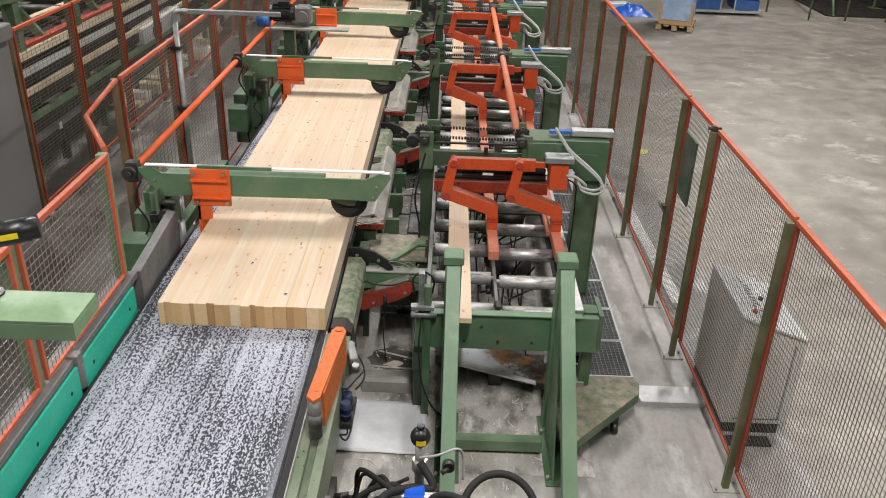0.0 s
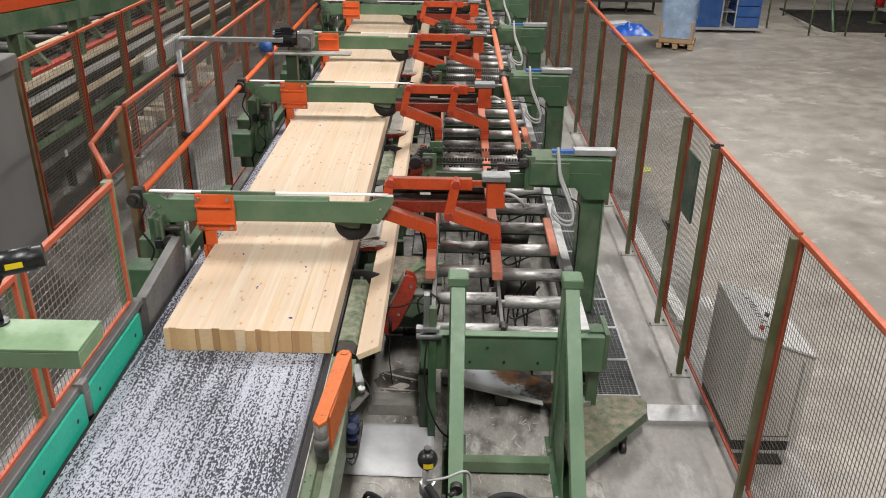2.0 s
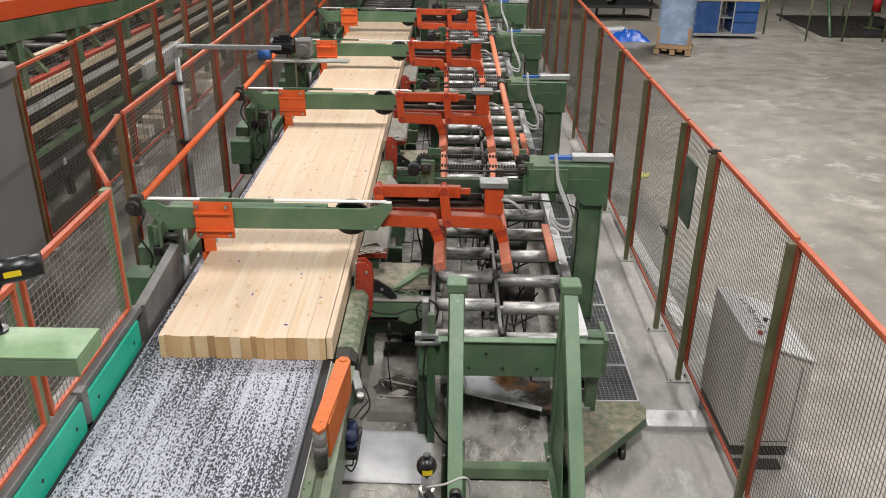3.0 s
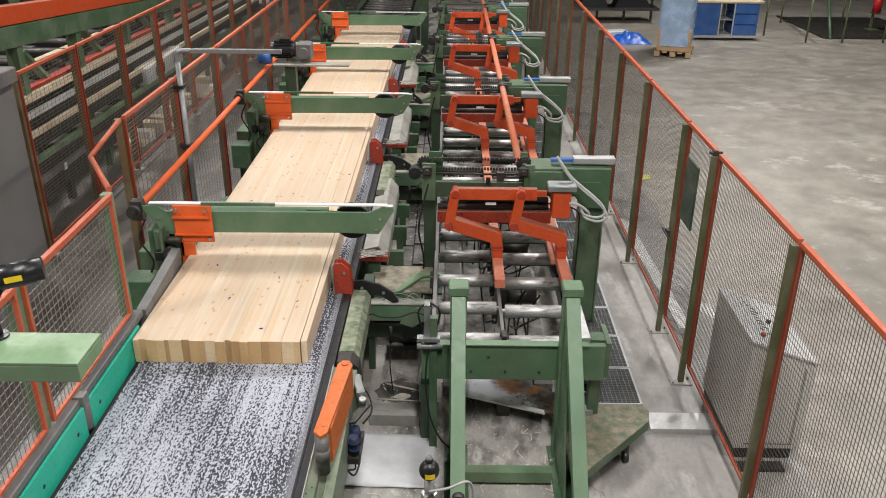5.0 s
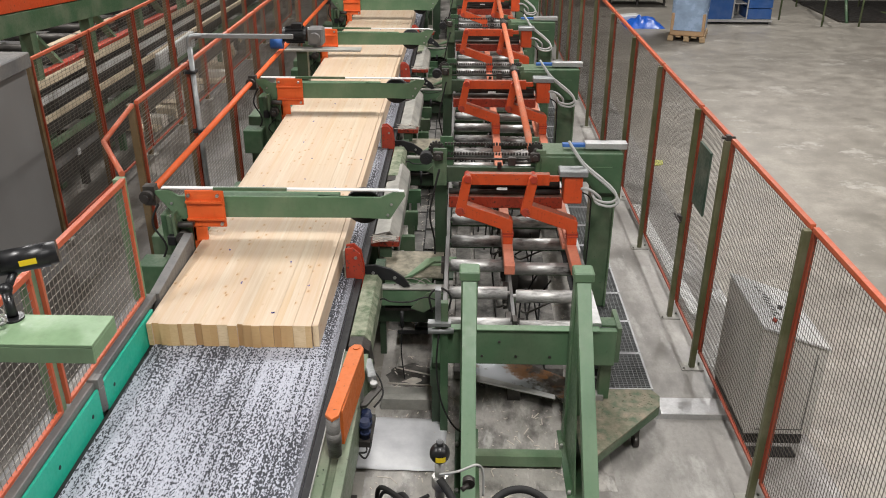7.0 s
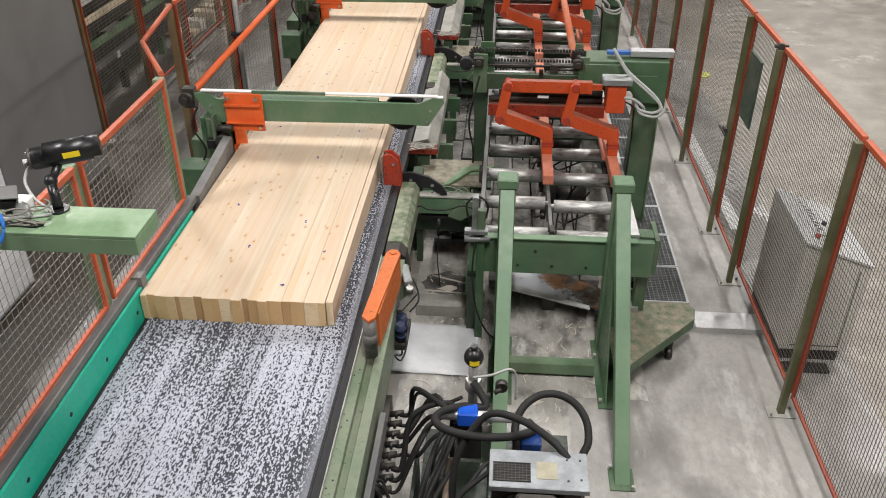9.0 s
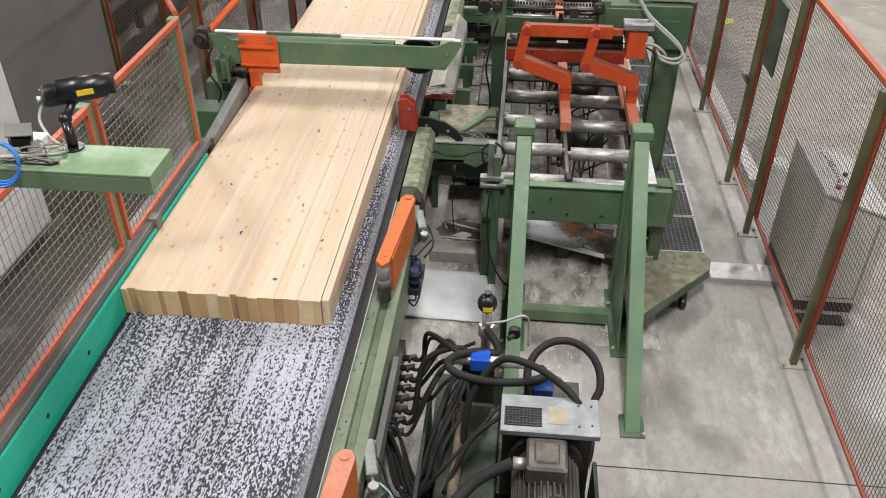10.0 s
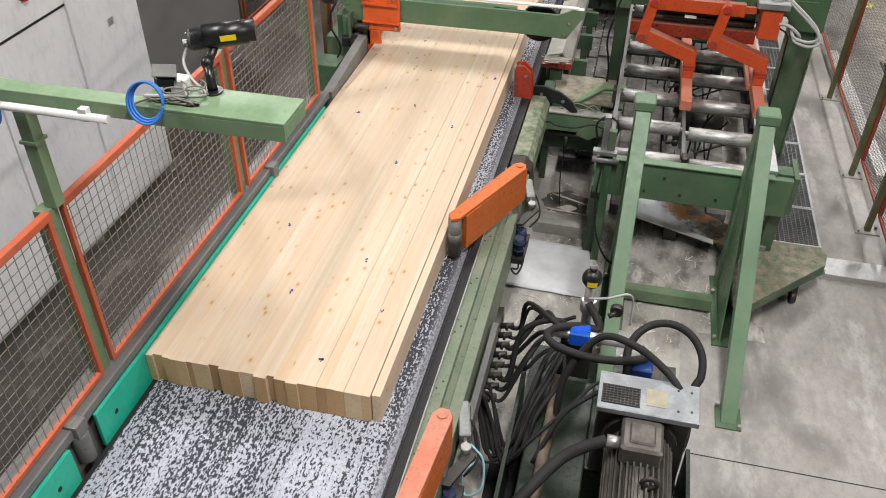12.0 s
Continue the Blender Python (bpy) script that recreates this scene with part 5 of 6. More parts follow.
def paddle_base(y):
    b = thing("paddle_drive", "air cylinder and bracket driving the swing paddle", "cylinder", pose(-0.605, y, 0), "paddle drives")
    part("bracket", Shape().box(0.0135, 0.09, -0.20, 0.08, 0.58, 0.62), DARK_STEEL, b)
    part("mount", Shape().box(0.012, 0.05, 0.34, 0.40, 0.55, 0.83), RAIL_GREEN, b, "pale green cylinder mount", 0.003)
    body = Shape().chamfer(-0.028, 0.028, -0.19, 0.02, -0.028, 0.028, 0.006)
    place = Matrix.Translation((0.015, 0.38, 0.81)) @ pose(0, 0, 0, 0, 0, 15)
    part("cylinder", body, GREY_PIPE, b, "dull aluminium cylinder", m=place)
    part("piston_rod", Shape().rod((0, -0.19, 0), (0, -0.25, 0), 0.009, 10).rod((0, -0.245, -0.014), (0, -0.245, 0.014), 0.024, 14), STEEL, b, "steel rod and eye", m=place)
    part("link_plate", Shape().prism([(0.08, 0.13), (0.10, 0.17), (0.13, 0.13), (0.05, -0.06), (-0.02, -0.06)], 0.775, 0.79, "z"), DARK_STEEL, b)
    for y in (-0.06, -0.15):
        part("bellows", Shape().rod((0.05, y, 0.62), (0.05, y, 0.75), 0.03, 14).rod((0.05, y, 0.65), (0.05, y, 0.67), 0.035, 14).rod((0.05, y, 0.70), (0.05, y, 0.72), 0.035, 14), BELLOWS, b, "dark blue air bellows")
    part("cable", Shape().tube([(0.06, -0.1, 0.7), (0.09, -0.2, 0.62), (0.07, -0.32, 0.6), (0.03, -0.3, 0.62), (0.06, -0.2, 0.55), (0.04, -0.1, 0.58)], 0.006, 6), HOSE, b)
    part("air_line", Shape().tube([(0.03, 0.36, 0.80), (0.10, 0.30, 0.74), (0.13, 0.18, 0.70), (0.08, 0.1, 0.66)], 0.006, 6), HOSE, b)
    return b


# ---- the hydraulic unit ----
def hydraulic_unit():
    u = thing("hydraulic_unit", "oily hydraulic power unit with electric motor and blue valves", "hydraulic unit", pose(-0.08, 0.02, 0))
    part("base_tray", Shape().box(-0.30, 0.60, 1.3, 3.86, 0.006, 0.05).box(-0.31, -0.29, 1.3, 3.3, 0.006, 0.42).box(0.60, 0.62, 1.3, 2.9, 0.006, 0.42), OILY_GREEN, u, "oil-blackened green drip tray")
    part("tank", Shape().box(-0.22, 0.10, 2.0, 3.3, 0.05, 0.36).box(0.10, 0.56, 2.7, 3.3, 0.05, 0.36), OILY_GREEN, u, "oil-blackened green tank", 0.008)
    part("shaft_pipe", Shape().rod((-0.12, 2.1, 0.46), (-0.10, 3.2, 0.46), 0.03, 14).box(-0.24, -0.02, 2.0, 2.2, 0.36, 0.56), RUST_DARK, u, "rusty pipe and gear case", 0.006)
    part("cooler_body", Shape().box(0.12, 0.55, 2.69, 2.82, 0.36, 0.93), DARK_STEEL, u, "dark cooler body", 0.006)
    part("cooler_top", Shape().box(0.105, 0.565, 2.60, 2.83, 0.93, 0.945).box(0.105, 0.565, 2.595, 2.60, 0.915, 0.945), COOLER, u, "bright sheet steel cooler top", 0.003)
    gr = Shape()
    for k in range(11):
        x = 0.125 + 0.17 * k / 10
        gr.box(x - 0.0015, x + 0.0015, 2.635, 2.745, 0.9455, 0.949)
    for k in range(8):
        y = 2.635 + 0.11 * k / 7
        gr.box(0.122, 0.298, y - 0.0015, y + 0.0015, 0.9455, 0.950)
    part("grille_dark", Shape().box(0.122, 0.298, 2.63, 2.75, 0.945, 0.9455), RUBBER, u)
    part("grille", gr, DARK_STEEL, u)
    part("rating_plate", Shape().box(0.325, 0.42, 2.655, 2.76, 0.945, 0.947), plain("cream_label", (0.36, 0.33, 0.24), 0.6), u, "cream label")
    part("screw", bolts(Shape(), [(0.47, 2.65, 0.945), (0.53, 2.66, 0.945), (0.53, 2.78, 0.945), (0.47, 2.78, 0.945)], 0.006, 0.004, (0, 0, 1)), DARK_STEEL, u)
    mx, mz = 0.33, 0.68
    part("motor", Shape().rod((mx, 2.15, mz), (mx, 2.64, mz), 0.130, 30), FIN, u, "dull grey motor body")
    body = Shape()
    for k in range(34):
        a = k * math.tau / 34
        body.box(-0.004, 0.004, 2.18, 2.60, 0.128, 0.158, Matrix.Translation((mx, 0, mz)) @ pose(0, 0, 0, 0, math.degrees(a), 0))
    tagged(part("cooling_ribs", body, FIN, u, "dull grey cooling ribs"), kind="stuff")
    part("fan_cover", Shape().rod((mx, 1.98, mz), (mx, 2.17, mz), 0.14, 30, 0.168).rod((mx, 1.965, mz), (mx, 1.98, mz), 0.10, 24, 0.155), metal("grey_fan_cover", (0.30, 0.285, 0.26), 0.45, 0.5), u, "grey domed fan cover")
    part("motor_flange", Shape().rod((mx, 2.64, mz), (mx, 2.67, mz), 0.178, 30), DARK_STEEL, u)
    part("terminal_box", Shape().chamfer(mx - 0.10, mx + 0.085, 2.41, 2.60, mz + 0.12, mz + 0.235, 0.012).chamfer(mx - 0.065, mx + 0.05, 2.445, 2.565, mz + 0.23, mz + 0.245, 0.008), metal("dull_terminal_box", (0.22, 0.205, 0.185), 0.5, 0.65), u, "dull grey terminal box")
    part("lifting_eye", Shape().tube([(mx + 0.04, 2.29, mz + 0.14), (mx + 0.005, 2.29, mz + 0.175), (mx + 0.04, 2.29, mz + 0.21), (mx + 0.075, 2.29, mz + 0.175), (mx + 0.04, 2.29, mz + 0.14)], 0.011), DARK_STEEL, u)
    part("cable_gland", Shape().rod((mx - 0.16, 2.48, mz + 0.18), (mx - 0.10, 2.48, mz + 0.18), 0.03, 12), STEEL, u)
    part("power_cable", Shape().tube([(mx - 0.16, 2.48, mz + 0.18), (0.0, 2.40, 0.80), (-0.15, 2.2, 0.74), (-0.3, 2.0, 0.6), (-0.42, 1.7, 0.45)], 0.028, 10), HOSE, u, "thick black motor cable")
    part("pump", Shape().rod((0.30, 2.85, 0.5), (0.30, 3.08, 0.5), 0.13, 20).rod((0.30, 3.08, 0.5), (0.30, 3.16, 0.5), 0.09, 20), DARK_STEEL, u)
    pieces("valve_block", [(-0.12, 0.06, 3.32, 3.48, 0.36, 0.62), (0.24, 0.42, 3.06, 3.2, 0.56, 0.70)], DARK_STEEL, u)
    part("solenoid", Shape().rod((-0.19, 3.31, 0.70), (0.24, 3.31, 0.70), 0.030, 14), ALU, u, "bright solenoid tube")
    part("solenoid_coil", Shape().chamfer(-0.075, 0.035, 3.26, 3.36, 0.66, 0.75, 0.008), VALVE_BLUE, u, "blue solenoid coil")
    part("solenoid_coil", Shape().chamfer(0.26, 0.37, 3.04, 3.14, 0.68, 0.78, 0.008), DARK_BLUE, u, "dark blue solenoid coil")
    part("accumulator_stem", Shape().rod((0.0, 3.5, 0.62), (0.0, 3.5, 0.90), 0.028, 12).rod((0.0, 3.5, 0.72), (0.0, 3.5, 0.80), 0.045, 6), STEEL, u)
    part("accumulator", Shape().ball((0.0, 3.5, 0.955), 0.056, 20, 1.08).rod((0, 3.5, 1.0), (0, 3.5, 1.035), 0.021, 12), BLACK, u, "black ball accumulator")
    lb = Shape()
    for k in range(7):
        a = radians(-112 + 8 * k)
        c, d = math.cos(a), math.sin(a)
        c2, d2 = math.cos(a + radians(8)), math.sin(a + radians(8))
        r = 0.0574
        lb.solid([(r * c, 3.5 + r * d, 0.935), (r * c2, 3.5 + r * d2, 0.935), (r * c2, 3.5 + r * d2, 0.968), (r * c, 3.5 + r * d, 0.968)], [(0, 1, 2, 3)])
    part("accumulator_label", lb, YELLOW, u, "yellow warning label")
    part("pressure_gauge", Shape().rod((0.16, 3.52, 0.72), (0.16, 3.56, 0.72), 0.035, 18).rod((0.12, 3.5, 0.70), (0.16, 3.52, 0.72), 0.015), DARK_STEEL, u)
    h = Shape()
    ring = [(0.08 + 0.27 * math.cos(a), 3.19 + 0.17 * math.sin(a), 0.78 - 0.05 * math.sin(a)) for a in (k * math.tau / 16 for k in range(4, 16))]
    h.tube([(0.0, 3.45, 0.82), *ring, (0.30, 3.18, 0.80)], 0.022, 10, turns=4)
    part("hose_loop", h, HOSE, u, "thick black hose loop")
    ring = [(0.42 + 0.19 * math.cos(a), 3.10 + 0.16 * math.sin(a), 0.70 + 0.13 * math.sin(a) + 0.1) for a in (radians(d) for d in (200, 170, 140, 110, 80, 50, 20, -10, -35))]
    part("hose_loop", Shape().tube([(0.24, 3.12, 0.6), *ring, (0.56, 2.80, 0.62), (0.54, 2.78, 0.5)], 0.021, 10, turns=4), HOSE, u, "thick black hose loop")
    part("hose_loop", Shape().tube([(-0.08, 2.9, 0.45), (-0.06, 3.0, 0.7), (0.08, 3.08, 0.92), (0.25, 3.0, 0.98), (0.40, 2.88, 0.97), (0.48, 2.80, 0.93)], 0.019, 10), HOSE, u, "thick black hose loop")
    rnd = random.Random(11)
    for k in range(8):
        y = 3.05 + 0.085 * k
        lift = rnd.uniform(0.08, 0.26)
        s = Shape().tube([(-0.44, y, 0.36), (-0.38, y + 0.01, 0.37), (-0.30 + rnd.uniform(-0.04, 0.06), y + rnd.uniform(-0.12, 0.16), 0.40 + lift), (-0.17 + rnd.uniform(-0.05, 0.04), 3.30 + rnd.uniform(-0.14, 0.22), 0.50 + lift), (-0.06, 3.42 + rnd.uniform(-0.05, 0.08), 0.58 + rnd.uniform(-0.12, 0.16))], (0.011, 0.014, 0.017)[k % 3], 8)
        part("hydraulic_hose", s, HOSE, u, "black hydraulic hose")
    for k in range(9):
        d = rnd.uniform(-0.06, 0.06)
        s = Shape().tube([(-0.54 + 0.01 * k, 2.98 - 0.02 * k, 0.64), (-0.50 + 0.012 * k, 2.84 + d, 0.52 + d), (-0.42 + 0.014 * k, 2.66 + 0.03 * (k % 4), 0.34 + 0.5 * d), (-0.31 + 0.012 * k, 2.70 + 0.04 * (k % 3), 0.36), (-0.26 + 0.01 * k, 2.95 + d, 0.46), (-0.20 + 0.015 * k, 3.2 + d, 0.56 + d), (-0.1, 3.36, 0.56)], 0.008 + 0.002 * (k % 3), 8)
        part("hydraulic_hose", s, HOSE, u, "black hydraulic hose")
    part("hydraulic_hose", Shape().tube([(-0.16, 2.62, 0.42), (-0.05, 2.78, 0.62), (0.06, 2.86, 0.70), (0.2, 2.98, 0.72)], 0.013, 8), HOSE, u, "black hydraulic hose")
    part("hydraulic_hose", Shape().tube([(-0.30, 2.62, 0.36), (-0.18, 2.70, 0.50), (0.0, 2.90, 0.60), (0.10, 3.05, 0.62), (0.22, 3.12, 0.58)], 0.010, 8), HOSE, u, "black hydraulic hose")
    m = Shape().box(-0.54, -0.50, 3.0, 3.75, 0.30, 0.42)
    for k in range(8):
        y = 3.05 + 0.085 * k
        m.rod((-0.50, y, 0.36), (-0.42, y + 0.01, 0.37), 0.019, 8).rod((-0.47, y, 0.36), (-0.455, y, 0.36), 0.026, 6)
    part("manifold", m, DARK_STEEL, u, "dark hose manifold")
    part("small_hose", Shape().tube([(-0.44, 2.40, 0.75), (-0.37, 2.36, 0.70), (-0.36, 2.28, 0.6), (-0.43, 2.26, 0.55), (-0.46, 2.34, 0.6), (-0.40, 2.42, 0.62)], 0.006, 6), plain("teal_air_line", (0.25, 0.45, 0.5), 0.4), u, "pale blue air line")
    g = Shape().tube([(0.0, 3.44, 0.86), (0.1, 3.42, 0.9), (0.2, 3.44, 0.93), (0.235, 3.46, 0.86), (0.24, 3.46, 0.7)], 0.007, 6)
    part("gauge_line", g, GREY_HOSE, u)
    # Thin black sheets stand in for the shade beside tank and under motor.
    part("void_cover", Shape().box(-0.41, -0.312, 1.0, 3.05, 0.005, 0.012).box(-0.288, -0.221, 1.3, 3.2, 0.05, 0.056), GAP_BLACK, u, "black sheet painting the dark gap beside the tank")
    part("void_cover", Shape().box(0.10, 0.6, 1.3, 2.69, 0.05, 0.056), GAP_BLACK, u, "black sheet painting the shade under the motor")
    part("side_plate", Shape().box(-0.56, -0.42, 1.0, 2.62, 0.005, 0.03), FLOOR_PLATE, u, "grey floor plate")


# ---- cabinet, shelf, camera and cupboards ----
def floor_cabinet():
    c = thing("control_desk", "light grey steel control desk with sloping lid behind the fence", "control desk", pose(2.09, 4.82, 0))
    part("plinth", Shape().box(0.0, 0.42, 0.02, 0.76, 0.0, 0.10), RUBBER, c, "black plinth")
    part("body", Shape().prism([(-0.01, 0.10), (0.46, 0.10), (0.46, 0.815), (-0.01, 0.98)], 0.0, 0.78), CABINET_GREY, c, bevel=0.005)
    part("lid", Shape().prism([(-0.02, 0.984), (0.47, 0.812), (0.475, 0.83), (-0.015, 1.002)], -0.01, 0.79), LIGHT_GREY, c, "pale sloping lid", 0.003)
    slope = Matrix.Translation((-0.015, 0, 1.002)) @ pose(0, 0, 0, 0, 19.3, 0)
    rnd = random.Random(2)
    for k in range(11):
        y = 0.2 + 0.045 * k
        x = 0.16 + rnd.uniform(0, 0.03)
        part("marking", Shape().box(x, x + rnd.uniform(0.02, 0.06), y, y + 0.016, 0.0, 0.0015, slope), RUBBER, c)
    for x, y, mt in ((0.13, 0.14, RED_WORN), (0.27, 0.2, GREEN), (0.3, 0.3, RUBBER), (0.27, 0.4, RUBBER)):
        part("button", Shape().rod((x, y, 0.0), (x, y, 0.022), 0.018, 14, None, slope), mt, c)
    part("door_seam", Shape().box(0.06, 0.40, -0.003, 0.0, 0.14, 0.145).box(0.39, 0.394, -0.003, 0.0, 0.14, 0.78), RUBBER, c)
    d = part("cable_duct", Shape().box(2.10, 2.42, 4.68, 4.78, 0.0, 0.02), RUBBER)
    tagged(d, "black floor grid beside the cabinet", "grid")


SHELF = Matrix.Translation((-0.04, -0.015, 3.86)) @ Matrix.Scale(0.77, 4) @ Matrix.Translation((0.04, 0.015, -3.86))


def camera_shelf():
    """Shelf, camera and cables are drawn at 1:0.77 and set in place by SHELF."""
    s = thing("camera_shelf", "pale green steel shelf on a short post above the low fence", "shelf", SHELF)
    part("plate", Shape().box(-2.16, -1.46, 2.80, 3.04, 2.075, 2.09).box(-2.16, -1.46, 2.80, 2.815, 2.0, 2.075).box(-1.475, -1.46, 2.815, 3.04, 2.01, 2.075), SHELF_GREEN, s, bevel=0.003)
    part("beam", Shape().box(-4.4, -2.16, 2.80, 2.90, 2.01, 2.084), SHELF_GREEN, s, bevel=0.004)
    part("post", Shape().box(-2.815, -2.745, 2.805, 2.875, 1.432, 1.998), SHELF_GREEN, s, bevel=0.004)
    part("weld_collar", Shape().box(-2.825, -2.735, 2.795, 2.885, 1.80, 1.815), SHELF_GREEN, s)
    part("conduit", Shape().rod((-3.4, 2.765, 2.02), (-2.28, 2.765, 2.02), 0.02, 12).box(-2.42, -2.38, 2.755, 2.79, 2.0, 2.06).box(-2.9, -2.86, 2.755, 2.79, 2.0, 2.06), WHITE, s, "white conduit")
    c = thing("surveillance_camera", "black tubular surveillance camera on a stand on the shelf", "camera", SHELF)
    a, b = Vector((-2.0, 3.10, 2.285)), Vector((-1.77, 3.20, 2.30))
    part("housing", Shape().rod(a, b, 0.05, 22), BLACK, c, bevel=0.004)
    part("visor", Shape().rod(a + Vector((0.05, 0.02, 0.012)), b + Vector((0.03, 0.014, 0.012)), 0.052, 22), BLACK, c)
    part("end_cap", Shape().rod(a - Vector((0.012, 0.006, 0.0)), a, 0.046, 22), plain("grey_cap", (0.07, 0.065, 0.06), 0.5), c, "dark grey end cap")
    part("cable_gland", Shape().rod(a - Vector((0.035, 0.018, 0.012)), a - Vector((0.012, 0.006, 0.012)), 0.016, 12), LIGHT_GREY, c, "pale cable gland")
    part("back_screw", bolts(Shape(), [a + Vector((-0.012, -0.012, 0.032)), a + Vector((-0.012, -0.03, -0.005))], 0.006, 0.006, (-0.9, -0.45, 0)), STEEL, c)
    q = (b - a).to_track_quat("X", "Z").to_matrix().to_4x4()
    part("label", Shape().box(0.13, 0.20, -0.056, -0.0545, -0.004, 0.022, Matrix.Translation(a) @ q), YELLOW, c, "yellow label")
    part("stand", Shape().rod((-1.88, 3.0, 2.09), (-1.88, 3.0, 2.10), 0.045, 16).rod((-1.88, 3.0, 2.10), (-1.92, 3.06, 2.2), 0.022, 12).rod((-1.92, 3.06, 2.19), (-1.9, 3.13, 2.26), 0.018, 12).ball((-1.92, 3.06, 2.2), 0.03), BLACK, c)
    part("cable", Shape().tube([(-2.01, 3.09, 2.27), (-2.03, 3.05, 2.2), (-1.97, 2.99, 2.15), (-1.89, 2.95, 2.10), (-2.05, 2.9, 2.10), (-2.15, 2.87, 2.105)], 0.007, 6), GREY_HOSE, c)
    f = thing("flood_light", "small black flood light in a white box on the shelf", "lamp", SHELF)
    tilt = Matrix.Translation((-2.075, 2.94, 2.165)) @ pose(0, 0, 0, 12, 8, 28)
    part("head", Shape().chamfer(-0.04, 0.05, -0.04, 0.04, -0.03, 0.03, 0.012, tilt), BLACK, f)
    part("visor", Shape().box(-0.05, 0.055, -0.045, 0.045, 0.034, 0.042, tilt).box(0.047, 0.055, -0.045, 0.045, 0.012, 0.034, tilt), GREY_PAINT, f, "grey visor", 0.003)
    part("bracket", Shape().box(-2.085, -2.06, 2.935, 2.96, 2.09, 2.145), BLACK, f)
    part("junction_box", Shape().chamfer(-2.05, -1.975, 2.93, 3.0, 2.09, 2.165, 0.005), WHITE, f, "white junction box")
    w = thing("cable_coil", "coil of bright blue cable hanging at the shelf", "cable", SHELF)
    for k in range(3):
        r = 0.074 + 0.006 * k
        part("loop", Shape().tube([(-2.075 + r * math.cos(t), 2.785 - 0.012 * k + 0.03 * math.sin(t), 2.13 + r * math.sin(t)) for t in (i * math.tau / 12 for i in range(13))], 0.006, 6, turns=3), BLUE_CABLE, w)
    w = thing("cable_coil", "loose coil of blue and grey cable hanging on the shelf beam", "cable", SHELF)
    for k in range(3):
        r = 0.07 + 0.012 * k
        part("loop", Shape().tube([(-2.90 + 0.8 * r * math.cos(t), 2.775 - 0.012 * k, 2.02 + 1.2 * r * math.sin(t)) for t in (i * math.tau / 12 for i in range(13))], 0.006, 6, turns=3), (BLUE_CABLE, TANGLE, BLUE_CABLE)[k], w)
    k = thing("cable_tangle", "tangle of grey cables lying on the shelf", "cable", SHELF)
    rnd = random.Random(6)
    for i in range(6):
        pts = [(-2.12 + 0.034 * j + rnd.uniform(-0.015, 0.015), 2.86 + 0.018 * math.sin(j * 0.9 + i) + rnd.uniform(-0.008, 0.008), 2.096 + 0.003 * i) for j in range(8)]
        part("cable", Shape().tube(pts, 0.0042, 6, turns=4), TANGLE if i % 3 else HOSE, k)
    for x, y, r in ((-1.98, 2.86, 0.055), (-1.90, 2.90, 0.045)):
        loop = [(x + r * math.cos(t), y + 0.8 * r * math.sin(t), 2.135 + 0.004 * i) for i, t in enumerate(q * math.tau / 9 for q in range(12))]
        part("cable", Shape().tube(loop, 0.004, 6, turns=3), TANGLE, k)
    part("cable", Shape().tube([(-2.03, 2.97, 2.10), (-2.1, 2.88, 2.10), (-2.16, 2.795, 2.095), (-2.2, 2.785, 2.04)], 0.0045, 6), TANGLE, k)


def cupboards():
    c = thing("electrical_cupboard", "light grey steel electrical cupboard behind the low fence", "cupboard", pose(-3.77, 1.33, 0))
    part("body", Shape().chamfer(-0.6, 0.0, 0.0, 4.06, 0.02, 2.4, 0.006), CUPBOARD, c)
    for y in (0.02, 0.82, 1.62, 2.42, 3.24):
        part("door", Shape().chamfer(0.002, 0.02, y, y + 0.785, 0.06, 2.36, 0.004), CUPBOARD, c)
    part("top_seam", Shape().box(0.0202, 0.024, 0.05, 3.22, 1.735, 1.75), RUBBER, c)
    part("signal_lamp", Shape().rod((0.02, 2.86, 1.93), (0.05, 2.86, 1.93), 0.03, 16), plain("signal_red", (0.42, 0.02, 0.015), 0.3), c, "red signal lamp")
    part("rating_label", Shape().box(0.02, 0.0215, 3.62, 3.70, 1.42, 1.48), LABEL_GREY, c, "small printed label")
    for k in range(5):
        part("label_bar", Shape().box(0.0215, 0.0225, 3.63, 3.69, 1.43 + 0.01 * k, 1.434 + 0.01 * k), RUBBER, c)
    d = thing("machine_cabinet", "tall dark grey machine cabinet with a box on its side", "cabinet", pose(-4.05, 5.8, 0))
    part("body", Shape().chamfer(-1.0, 0.0, 0.0, 1.75, 0.02, 2.06, 0.01), DARK_GREY, d)
    part("top_box", Shape().chamfer(-0.55, 0.06, 1.1, 1.75, 2.06, 2.2, 0.01), GREY_PAINT, d)


